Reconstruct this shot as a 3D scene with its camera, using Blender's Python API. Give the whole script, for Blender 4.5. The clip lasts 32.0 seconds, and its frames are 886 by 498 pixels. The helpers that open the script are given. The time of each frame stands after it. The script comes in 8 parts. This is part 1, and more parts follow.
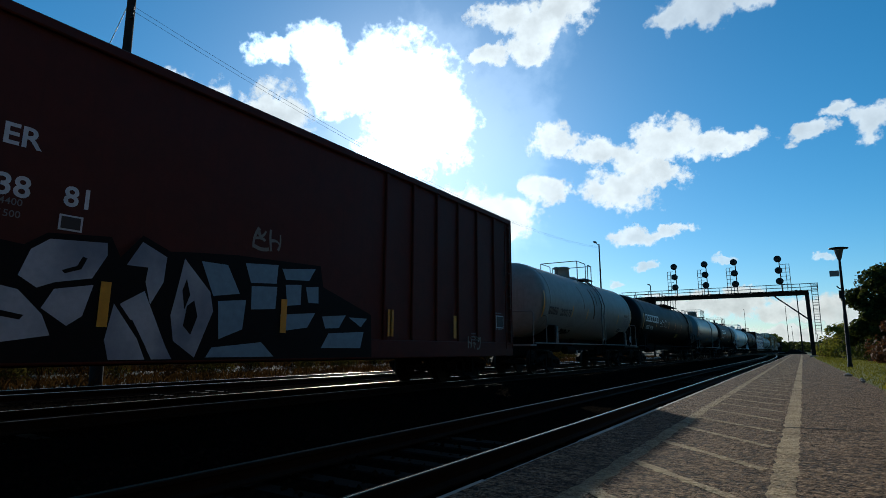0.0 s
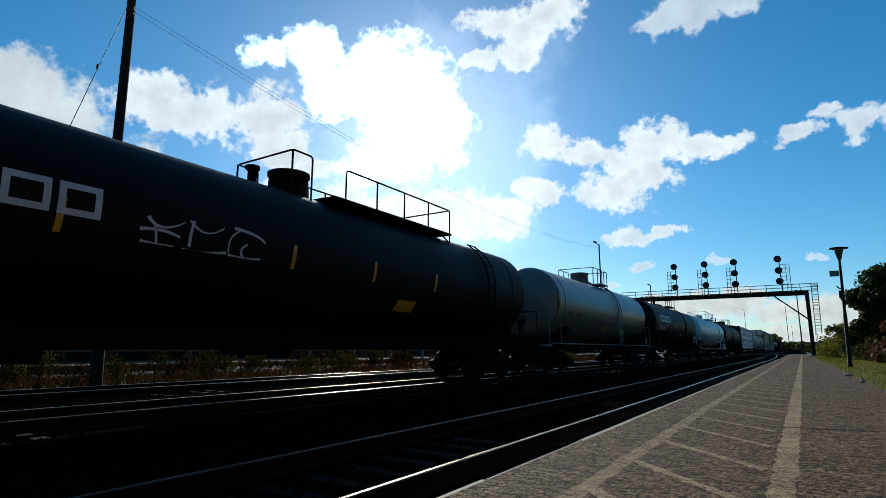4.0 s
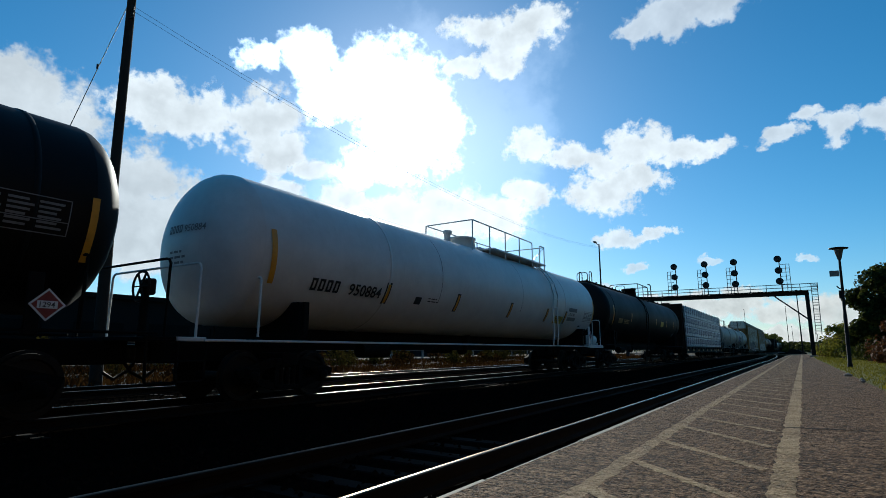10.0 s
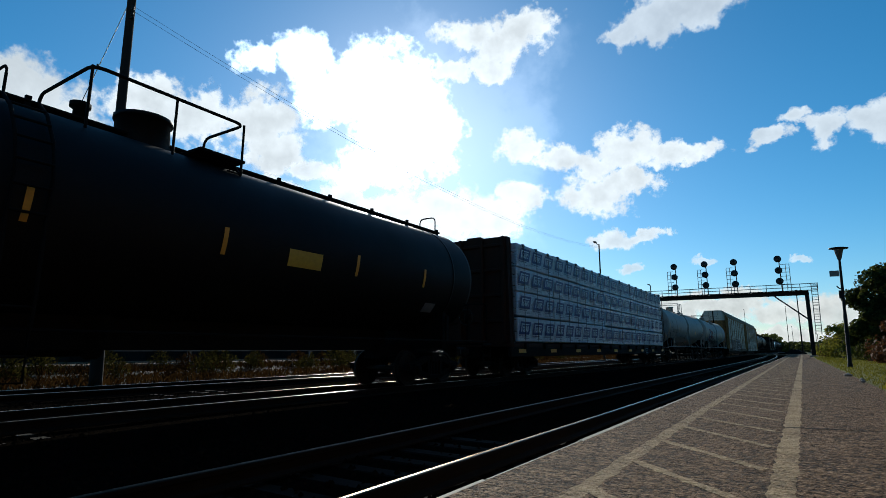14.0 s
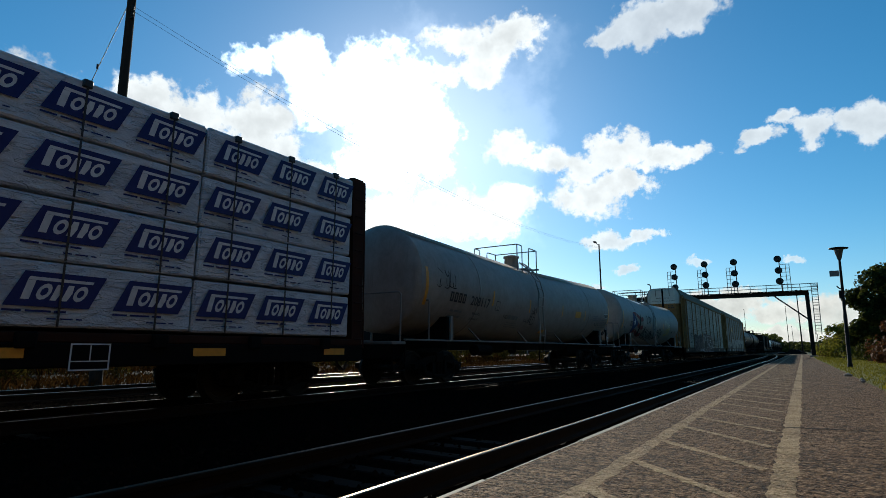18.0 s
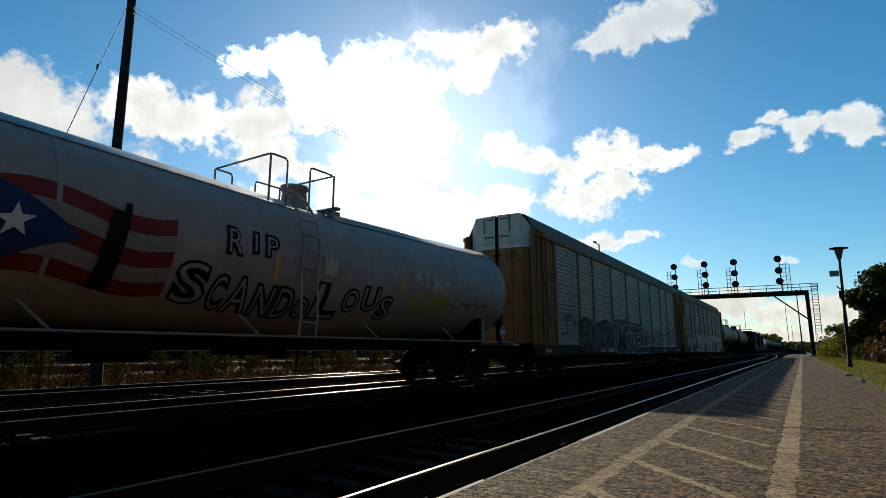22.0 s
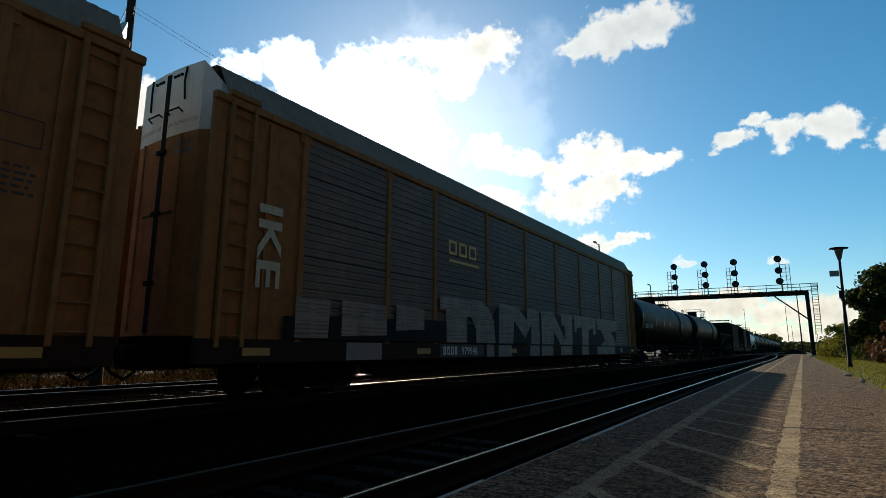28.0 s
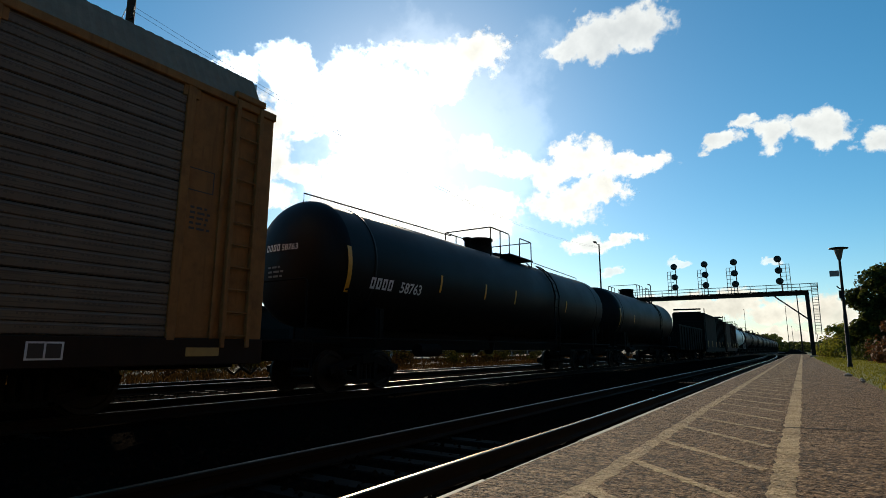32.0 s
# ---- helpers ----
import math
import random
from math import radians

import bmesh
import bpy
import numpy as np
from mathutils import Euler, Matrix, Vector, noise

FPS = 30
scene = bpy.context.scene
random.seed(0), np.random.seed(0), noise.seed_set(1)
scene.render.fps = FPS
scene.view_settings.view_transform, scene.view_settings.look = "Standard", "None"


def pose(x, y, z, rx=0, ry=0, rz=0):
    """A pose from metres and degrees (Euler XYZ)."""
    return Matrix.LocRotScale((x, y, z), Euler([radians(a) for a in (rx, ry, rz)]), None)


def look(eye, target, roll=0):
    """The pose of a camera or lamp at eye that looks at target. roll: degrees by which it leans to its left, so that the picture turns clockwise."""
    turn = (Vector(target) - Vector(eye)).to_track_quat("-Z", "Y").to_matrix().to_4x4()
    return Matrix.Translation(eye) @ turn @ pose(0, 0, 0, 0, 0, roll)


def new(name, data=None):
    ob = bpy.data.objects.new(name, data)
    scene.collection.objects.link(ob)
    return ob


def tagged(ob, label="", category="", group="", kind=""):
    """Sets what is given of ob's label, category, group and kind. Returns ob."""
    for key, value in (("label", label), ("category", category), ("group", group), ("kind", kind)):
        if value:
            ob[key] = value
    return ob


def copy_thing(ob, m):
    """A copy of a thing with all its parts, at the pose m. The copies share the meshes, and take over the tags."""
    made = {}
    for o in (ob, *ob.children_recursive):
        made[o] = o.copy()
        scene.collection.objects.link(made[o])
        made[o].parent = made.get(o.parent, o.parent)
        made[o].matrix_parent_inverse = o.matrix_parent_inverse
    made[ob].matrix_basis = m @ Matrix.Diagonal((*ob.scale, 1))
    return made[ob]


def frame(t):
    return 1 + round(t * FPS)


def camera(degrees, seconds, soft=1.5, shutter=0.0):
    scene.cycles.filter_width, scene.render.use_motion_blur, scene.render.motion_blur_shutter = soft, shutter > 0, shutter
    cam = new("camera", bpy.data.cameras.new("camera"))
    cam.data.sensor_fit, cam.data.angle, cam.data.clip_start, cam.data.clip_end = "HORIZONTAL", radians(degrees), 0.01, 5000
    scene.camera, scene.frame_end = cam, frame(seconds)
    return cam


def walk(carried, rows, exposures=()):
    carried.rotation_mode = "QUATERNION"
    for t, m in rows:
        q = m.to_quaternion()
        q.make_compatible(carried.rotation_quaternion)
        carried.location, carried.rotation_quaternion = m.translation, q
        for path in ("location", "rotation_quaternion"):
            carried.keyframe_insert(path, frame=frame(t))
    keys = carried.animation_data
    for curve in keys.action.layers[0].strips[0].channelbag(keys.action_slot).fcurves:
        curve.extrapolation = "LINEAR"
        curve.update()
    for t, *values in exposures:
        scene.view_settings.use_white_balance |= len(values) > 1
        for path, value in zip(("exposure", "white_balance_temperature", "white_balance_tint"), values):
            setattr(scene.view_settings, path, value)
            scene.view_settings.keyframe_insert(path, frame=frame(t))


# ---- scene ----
# metres; rails run along +y, z = 0 at the rail heads, the train rolls towards -y
cam = camera(78.5, 32.0, soft=0.6)
YAW, PITCH = radians(33.09), radians(10.39)
EYE = Vector((0, 0, 1.0))
AIM = EYE + Vector((-math.sin(YAW) * math.cos(PITCH), math.cos(YAW) * math.cos(PITCH), math.sin(PITCH)))
walk(cam, [(0.0, look(EYE, AIM, 0.21)), (32.0, look(EYE, AIM, 0.21))],
     exposures=[(0.0, 0.0, 5780, 1), (10.0, 0.0, 5780, 2), (18.0, 0.12, 6200, 4), (25.0, 0.24, 6950, 5), (32.0, 0.32, 7050, 5)])

# ---- light ----
SUN_AZ, SUN_EL = radians(-36.6), radians(23.8)
SUN_DIR = Vector((math.sin(SUN_AZ) * math.cos(SUN_EL), math.cos(SUN_AZ) * math.cos(SUN_EL), math.sin(SUN_EL)))
world = bpy.data.worlds.new("world")
scene.world = world
world.use_nodes = True
wt = world.node_tree
sky = wt.nodes.new("ShaderNodeTexSky")
sky.sky_type = 'NISHITA'
sky.sun_disc = False
sky.sun_elevation, sky.sun_rotation = SUN_EL, SUN_AZ
sky.altitude, sky.air_density, sky.dust_density, sky.ozone_density = 200, 1.0, 0.4, 5.0
wt.nodes["Background"].inputs["Strength"].default_value = 0.1
hue = wt.nodes.new("ShaderNodeHueSaturation")
hue.inputs["Saturation"].default_value = 1.22
hue.inputs["Hue"].default_value = 0.487
wt.links.new(sky.outputs[0], hue.inputs["Color"])
wt.links.new(hue.outputs[0], wt.nodes["Background"].inputs["Color"])
sun = new("sun", bpy.data.lights.new("sun", 'SUN'))
sun.data.energy, sun.data.angle, sun.data.color = 4.2, radians(0.53), (1.0, 0.9, 0.76)
sun.matrix_world = look(SUN_DIR * 100, (0, 0, 0))

# ---- materials ----
MATS = {}


def tree_of(name):
    m = bpy.data.materials.new(name)
    m.use_nodes = True
    MATS[name] = m
    t = m.node_tree
    return m, t, t.nodes["Principled BSDF"]


def node(t, kind, **kw):
    n = t.nodes.new(kind)
    for k, v in kw.items():
        if k == "op":
            n.operation = v
        else:
            n.inputs[k.replace("_", " ")].default_value = v
    return n


def math_node(t, op, a, b=None, clamp=False):
    n = t.nodes.new("ShaderNodeMath")
    n.operation, n.use_clamp = op, clamp
    for i, x in enumerate((a, b)):
        if x is None:
            continue
        if isinstance(x, (int, float)):
            n.inputs[i].default_value = x
        else:
            t.links.new(x, n.inputs[i])
    return n.outputs[0]


def ramp(t, fac, lo, hi, c0, c1):
    n = t.nodes.new("ShaderNodeValToRGB")
    n.color_ramp.elements[0].position, n.color_ramp.elements[1].position = lo, hi
    n.color_ramp.elements[0].color, n.color_ramp.elements[1].color = (*c0, 1), (*c1, 1)
    t.links.new(fac, n.inputs[0])
    return n.outputs[0]


def mix(t, fac, a, b, blend='MIX'):
    n = t.nodes.new("ShaderNodeMix")
    n.data_type, n.blend_type = 'RGBA', blend
    for sock, x in ((n.inputs[0], fac), (n.inputs[6], a), (n.inputs[7], b)):
        if isinstance(x, (int, float)):
            sock.default_value = x
        elif isinstance(x, tuple):
            sock.default_value = (*x, 1)
        else:
            t.links.new(x, sock)
    return n.outputs[2]


def noise_of(t, vec, scale, detail=4.0, rough=0.6):
    n = node(t, "ShaderNodeTexNoise", Scale=scale, Detail=detail, Roughness=rough)
    t.links.new(vec, n.inputs["Vector"])
    return n.outputs["Fac"]


def coords(t, stretch=(1, 1, 1)):
    tc = t.nodes.new("ShaderNodeTexCoord")
    mp = t.nodes.new("ShaderNodeMapping")
    mp.inputs["Scale"].default_value = stretch
    t.links.new(tc.outputs["Object"], mp.inputs["Vector"])
    return mp.outputs[0]


def bump(t, b, height, strength=0.3, dist=0.01):
    n = node(t, "ShaderNodeBump", Strength=strength, Distance=dist)
    t.links.new(height, n.inputs["Height"])
    t.links.new(n.outputs[0], b.inputs["Normal"])


def paint(name, col, dirt=(0.06, 0.05, 0.04), rough=0.45, metal=0.0, grime=0.35, streak=True, bumps=0.15, scale=1.0, spec=0.5):
    """Weathered paint: large blotches, vertical streaks of dirt and a fine grain."""
    m, t, b = tree_of(name)
    v = coords(t)
    big = noise_of(t, v, 0.7 * scale, 5)
    fine = noise_of(t, v, 22 * scale, 6, 0.7)
    base = ramp(t, big, 0.3, 0.75, tuple(c * 0.82 for c in col), col)
    fac = math_node(t, 'MULTIPLY', ramp(t, noise_of(t, v, 3.1 * scale, 8, 0.7), 0.42, 0.75, (0, 0, 0), (1, 1, 1)), grime)
    if streak:
        s = ramp(t, noise_of(t, coords(t, (4, 4, 0.22)), 2.2 * scale, 5, 0.7), 0.5, 0.8, (0, 0, 0), (1, 1, 1))
        fac = math_node(t, 'MAXIMUM', fac, math_node(t, 'MULTIPLY', s, grime * 1.2), True)
    c = mix(t, fac, base, dirt)
    c = mix(t, math_node(t, 'MULTIPLY', fine, 0.22), c, tuple(x * 0.55 for x in col))
    t.links.new(c, b.inputs["Base Color"])
    t.links.new(math_node(t, 'ADD', math_node(t, 'MULTIPLY', big, 0.25), rough - 0.1), b.inputs["Roughness"])
    b.inputs["Metallic"].default_value = metal
    b.inputs["Specular IOR Level"].default_value = spec
    bump(t, b, fine, bumps, 0.006)
    return m


def plain(name, col, rough=0.6, metal=0.0, spec=0.5):
    m, t, b = tree_of(name)
    v = coords(t)
    n = noise_of(t, v, 9, 5)
    t.links.new(ramp(t, n, 0.25, 0.8, tuple(c * 0.7 for c in col), col), b.inputs["Base Color"])
    b.inputs["Roughness"].default_value, b.inputs["Metallic"].default_value = rough, metal
    b.inputs["Specular IOR Level"].default_value = spec
    bump(t, b, noise_of(t, v, 60, 3), 0.12, 0.004)
    return m


paint("tank_white", (0.74, 0.73, 0.69), dirt=(0.2, 0.18, 0.15), rough=0.38, grime=0.18)
paint("tank_cream", (0.32, 0.305, 0.265), rough=0.5, grime=0.4, spec=0.35)
paint("tank_drab", (0.18, 0.178, 0.162), dirt=(0.05, 0.042, 0.032), rough=0.32, grime=0.4, spec=0.55)
paint("tank_grey", (0.37, 0.33, 0.285), rough=0.55, grime=0.4, spec=0.25)
paint("tank_black", (0.007, 0.006, 0.0055), dirt=(0.011, 0.0085, 0.007), rough=0.5, grime=0.35, spec=0.12)
paint("tank_dark", (0.007, 0.0062, 0.006), dirt=(0.014, 0.011, 0.009), rough=0.55, grime=0.5, spec=0.12)
paint("flashing_rust", (0.5, 0.4, 0.3), dirt=(0.15, 0.075, 0.035), rough=0.5, grime=0.7, spec=0.25)
paint("flashing", (0.55, 0.51, 0.43), dirt=(0.16, 0.11, 0.06), rough=0.3, grime=0.7)
paint("boxcar_brown", (0.085, 0.0155, 0.0075), dirt=(0.018, 0.008, 0.005), rough=0.6, grime=0.5, spec=0.25)
paint("rack_yellow", (0.31, 0.148, 0.05), dirt=(0.085, 0.035, 0.015), rough=0.7, grime=0.65, spec=0.1)
paint("rack_sill", (0.03, 0.016, 0.009), dirt=(0.012, 0.008, 0.006), rough=0.7, grime=0.5, spec=0.12)
paint("rack_white", (0.6, 0.56, 0.48), dirt=(0.25, 0.2, 0.14), rough=0.5, grime=0.35)
paint("rack_roof", (0.25, 0.195, 0.14), dirt=(0.09, 0.065, 0.045), rough=0.8, metal=0.0, grime=0.5, spec=0.12)
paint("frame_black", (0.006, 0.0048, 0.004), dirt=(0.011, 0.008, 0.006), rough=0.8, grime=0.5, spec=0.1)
paint("steel_grey", (0.2, 0.19, 0.175), dirt=(0.1, 0.07, 0.05), rough=0.5, grime=0.4)
paint("bulk_brown", (0.045, 0.018, 0.011), dirt=(0.015, 0.009, 0.006), rough=0.75, grime=0.5, spec=0.1)
paint("gantry_steel", (0.016, 0.014, 0.013), dirt=(0.035, 0.02, 0.012), rough=0.7, grime=0.4, spec=0.15)
plain("rail_rust", (0.014, 0.009, 0.006), 0.9, 0.0, 0.1)
plain("rail_dull", (0.11, 0.075, 0.046), 0.4, 1.0)
plain("rail_head", (0.5, 0.34, 0.2), 0.22, 1.0)
plain("rail_worn", (0.16, 0.11, 0.068), 0.3, 1.0)
plain("wheel_steel", (0.02, 0.016, 0.013), 0.65, 0.3, 0.2)
plain("stripe_yellow", (0.75, 0.34, 0.02), 0.4)
plain("stripe_white", (0.7, 0.7, 0.68), 0.4)
plain("letter_white", (0.72, 0.72, 0.72), 0.5)
plain("letter_black", (0.02, 0.02, 0.022), 0.5)
plain("letter_faint", (0.2, 0.2, 0.2), 0.6)
plain("letter_gold", (0.4, 0.24, 0.06), 0.5)
plain("label_yellow", (0.62, 0.4, 0.03), 0.45)
plain("label_orange", (0.75, 0.33, 0.02), 0.4)
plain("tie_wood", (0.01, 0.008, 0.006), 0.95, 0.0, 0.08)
plain("pole_wood", (0.03, 0.022, 0.017), 0.9, 0.0, 0.1)
plain("wire_dark", (0.02, 0.02, 0.02), 0.6)
plain("lamp_black", (0.012, 0.011, 0.01), 0.5, 0.0, 0.15)
plain("lamp_lens", (0.12, 0.1, 0.085), 0.35)
plain("signal_black", (0.012, 0.012, 0.012), 0.5)
def spray(name, c0, c1):
    """Spray paint that fades between two tones."""
    m, t, b = tree_of(name)
    v = coords(t)
    c = ramp(t, noise_of(t, v, 1.1, 3, 0.5), 0.35, 0.65, c0, c1)
    c = mix(t, math_node(t, 'MULTIPLY', noise_of(t, v, 14, 5), 0.4), c, tuple(x * 0.4 for x in c0))
    t.links.new(c, b.inputs["Base Color"])
    b.inputs["Roughness"].default_value = 0.5


spray("graf_silver", (0.2, 0.24, 0.3), (0.5, 0.52, 0.55))
plain("graf_white", (0.27, 0.25, 0.215), 0.65, 0.0, 0.2)
plain("graf_blue", (0.2, 0.33, 0.42), 0.5)
plain("graf_black", (0.008, 0.007, 0.007), 0.6, 0.0, 0.12)
plain("graf_purple", (0.12, 0.035, 0.09), 0.5)
plain("graf_yellow", (0.42, 0.29, 0.035), 0.5)
plain("graf_cream", (0.5, 0.45, 0.3), 0.5)
plain("graf_red", (0.2, 0.022, 0.02), 0.6, 0.0, 0.2)
plain("placard_red", (0.22, 0.018, 0.016), 0.5)
plain("flag_blue", (0.013, 0.04, 0.14), 0.6, 0.0, 0.2)
plain("logo_blue", (0.016, 0.03, 0.15), 0.45, 0.0, 0.2)
plain("graf_night", (0.02, 0.011, 0.018), 0.6, 0.0, 0.15)
plain("graf_steel", (0.24, 0.225, 0.2), 0.6, 0.0, 0.2)
plain("rack_logo", (0.62, 0.36, 0.05), 0.5)
plain("rust_stain", (0.1, 0.06, 0.035), 0.8, 0.0, 0.1)
plain("kerb_pale", (0.32, 0.28, 0.235), 0.8)
plain("old_concrete", (0.12, 0.1, 0.08), 0.9, 0.0, 0.1)
plain("dark_wall", (0.014, 0.012, 0.011), 0.9, 0.0, 0.1)
# wall colour of the unseen added building, tan to bounce warm sun
plain("bounce_wall", (0.2, 0.125, 0.074), 0.85)
plain("bark", (0.06, 0.045, 0.035), 0.9)


def wrap_material():
    m, t, b = tree_of("lumber_wrap")
    v = coords(t)
    w = noise_of(t, coords(t, (1, 1, 2.2)), 2.6, 7, 0.65)
    f = noise_of(t, v, 30, 4)
    pull = noise_of(t, coords(t, (1, 0.7, 3.4)), 3.2, 3, 0.5)
    fold = math_node(t, 'ABSOLUTE', math_node(t, 'SUBTRACT', pull, 0.5))
    crease = ramp(t, fold, 0.0, 0.035, (1, 1, 1), (0, 0, 0))
    c = ramp(t, w, 0.3, 0.7, (0.47, 0.49, 0.52), (0.7, 0.725, 0.76))
    # fold lines slightly darkened in the colour too, like shade in the creases
    c = mix(t, math_node(t, 'MULTIPLY', crease, 0.12), c, (0.22, 0.22, 0.24))
    t.links.new(c, b.inputs["Base Color"])
    b.inputs["Roughness"].default_value = 0.36
    bump(t, b, math_node(t, 'ADD', math_node(t, 'ADD', w, math_node(t, 'MULTIPLY', crease, -0.2)), math_node(t, 'MULTIPLY', f, 0.1)), 1.0, 0.07)


def perforated_material(name, k, warm=(1.0, 1.0, 1.0)):
    """Galvanised panel with rows of small slots, the dark inside them painted as colour."""
    m, t, b = tree_of(name)
    tc = t.nodes.new("ShaderNodeTexCoord")
    sep = t.nodes.new("ShaderNodeSeparateXYZ")
    t.links.new(tc.outputs["Object"], sep.inputs[0])

    def cell(axis, pitch, duty):
        fr = math_node(t, 'FRACT', math_node(t, 'MULTIPLY', sep.outputs[axis], 1 / pitch))
        return math_node(t, 'LESS_THAN', fr, duty)

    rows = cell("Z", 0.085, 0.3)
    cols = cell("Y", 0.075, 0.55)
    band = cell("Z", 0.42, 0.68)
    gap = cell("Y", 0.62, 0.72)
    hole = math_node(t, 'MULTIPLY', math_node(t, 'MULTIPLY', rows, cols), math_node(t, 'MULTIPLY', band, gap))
    v = coords(t)
    oi = t.nodes.new("ShaderNodeObjectInfo")
    big = noise_of(t, v, 1.4, 6, 0.65)
    streaks = noise_of(t, coords(t, (3, 3, 0.3)), 3.0, 5)
    col = ramp(t, big, 0.28, 0.75, tuple(c * k * w for c, w in zip((0.25, 0.2, 0.145), warm)), tuple(c * k * w for c, w in zip((0.45, 0.37, 0.275), warm)))
    col = mix(t, math_node(t, 'MULTIPLY', oi.outputs["Random"], 0.45), col, tuple(c * k for c in (0.22, 0.185, 0.145)))
    col = mix(t, ramp(t, streaks, 0.52, 0.78, (0, 0, 0), (0.55, 0.55, 0.55)), col, (0.1, 0.065, 0.045))
    lines = noise_of(t, coords(t, (0.25, 0.25, 9)), 3.0, 4, 0.7)
    col = mix(t, ramp(t, lines, 0.5, 0.62, (0, 0, 0), (0.6, 0.6, 0.6)), col, tuple(c * k for c in (0.07, 0.055, 0.042)))
    # near-black colour for the shade within each slot; the panel stays closed
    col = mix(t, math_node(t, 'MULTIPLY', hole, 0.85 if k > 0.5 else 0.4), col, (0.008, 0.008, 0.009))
    t.links.new(col, b.inputs["Base Color"])
    b.inputs["Roughness"].default_value, b.inputs["Metallic"].default_value = 0.6, 0.0
    bump(t, b, math_node(t, 'SUBTRACT', math_node(t, 'MULTIPLY', big, 0.2), hole), 0.4, 0.008)


def asphalt_colour(t, v):
    """Colour and height of worn asphalt: fine chips, dark pits, scrape marks across, stains and cracks."""
    big = noise_of(t, v, 0.8, 5, 0.65)
    patchy = noise_of(t, v, 2.6, 6, 0.7)
    scrape = noise_of(t, coords(t, (0.6, 1.4, 1)), 11, 4, 0.75)
    grain = noise_of(t, v, 34, 2, 0.7)
    mid = noise_of(t, v, 15, 3, 0.75)
    c = ramp(t, big, 0.35, 0.65, (0.107, 0.0632, 0.0366), (0.155, 0.0933, 0.0548))
    c = mix(t, ramp(t, patchy, 0.46, 0.62, (0, 0, 0), (0.6, 0.6, 0.6)), c, (0.192, 0.118, 0.0688))
    c = mix(t, ramp(t, grain, 0.54, 0.62, (0, 0, 0), (0.9, 0.9, 0.9)), c, (0.324, 0.209, 0.121))
    c = mix(t, ramp(t, grain, 0.38, 0.46, (0.95, 0.95, 0.95), (0, 0, 0)), c, (0.0128, 0.00763, 0.00458))
    c = mix(t, ramp(t, mid, 0.55, 0.6, (0, 0, 0), (0.85, 0.85, 0.85)), c, (0.0165, 0.00968, 0.0059))
    c = mix(t, ramp(t, scrape, 0.56, 0.62, (0, 0, 0), (0.75, 0.75, 0.75)), c, (0.0184, 0.0107, 0.00656))
    c = mix(t, ramp(t, scrape, 0.36, 0.43, (0.6, 0.6, 0.6), (0, 0, 0)), c, (0.324, 0.209, 0.121))
    crack = node(t, "ShaderNodeTexVoronoi", Scale=0.55)
    crack.feature = 'DISTANCE_TO_EDGE'
    warp = t.nodes.new("ShaderNodeVectorMath")
    warp.operation = 'ADD'
    nz = node(t, "ShaderNodeTexNoise", Scale=2.5, Detail=6.0)
    t.links.new(v, nz.inputs["Vector"])
    t.links.new(v, warp.inputs[0])
    t.links.new(nz.outputs["Color"], warp.inputs[1])
    t.links.new(warp.outputs[0], crack.inputs["Vector"])
    c = mix(t, ramp(t, crack.outputs["Distance"], 0.0, 0.012, (0.95, 0.95, 0.95), (0, 0, 0)), c, (0.0226, 0.016, 0.0122))
    return c, math_node(t, 'ADD', math_node(t, 'MULTIPLY', scrape, -1.2), math_node(t, 'SUBTRACT', grain, math_node(t, 'MULTIPLY', mid, 1.3)))


def asphalt_material():
    m, t, b = tree_of("platform_asphalt")
    c, h = asphalt_colour(t, coords(t))
    t.links.new(c, b.inputs["Base Color"])
    b.inputs["Roughness"].default_value = 0.85
    b.inputs["Specular IOR Level"].default_value = 0.12
    bump(t, b, h, 1.0, 0.055)


def worn_paint_material(name, lo, hi):
    """Old pale marking, worn through to the asphalt below."""
    m, t, b = tree_of(name)
    v = coords(t)
    c, h = asphalt_colour(t, v)
    wear = math_node(t, 'ADD', math_node(t, 'MULTIPLY', noise_of(t, v, 24, 6, 0.85), 0.7), math_node(t, 'MULTIPLY', noise_of(t, v, 2.3, 5, 0.7), 0.7))
    c = mix(t, ramp(t, wear, lo, hi, (0.9, 0.9, 0.9), (0.12, 0.12, 0.12)), c, (0.43, 0.32, 0.19))
    t.links.new(c, b.inputs["Base Color"])
    b.inputs["Roughness"].default_value = 0.8
    b.inputs["Specular IOR Level"].default_value = 0.1
    bump(t, b, h, 1.0, 0.05)


def stone_material(name, c0, c1, rough=0.6):
    m, t, b = tree_of(name)
    v = coords(t)
    g = t.nodes.new("ShaderNodeNewGeometry")
    c = ramp(t, g.outputs["Random Per Island"], 0.0, 1.0, c0, c1)
    c = mix(t, math_node(t, 'MULTIPLY', noise_of(t, v, 30, 5), 0.6), c, tuple(x * 0.4 for x in c0))
    t.links.new(c, b.inputs["Base Color"])
    b.inputs["Roughness"].default_value = rough
    b.inputs["Specular IOR Level"].default_value = 0.0
    bump(t, b, noise_of(t, v, 80, 3), 0.4, 0.01)


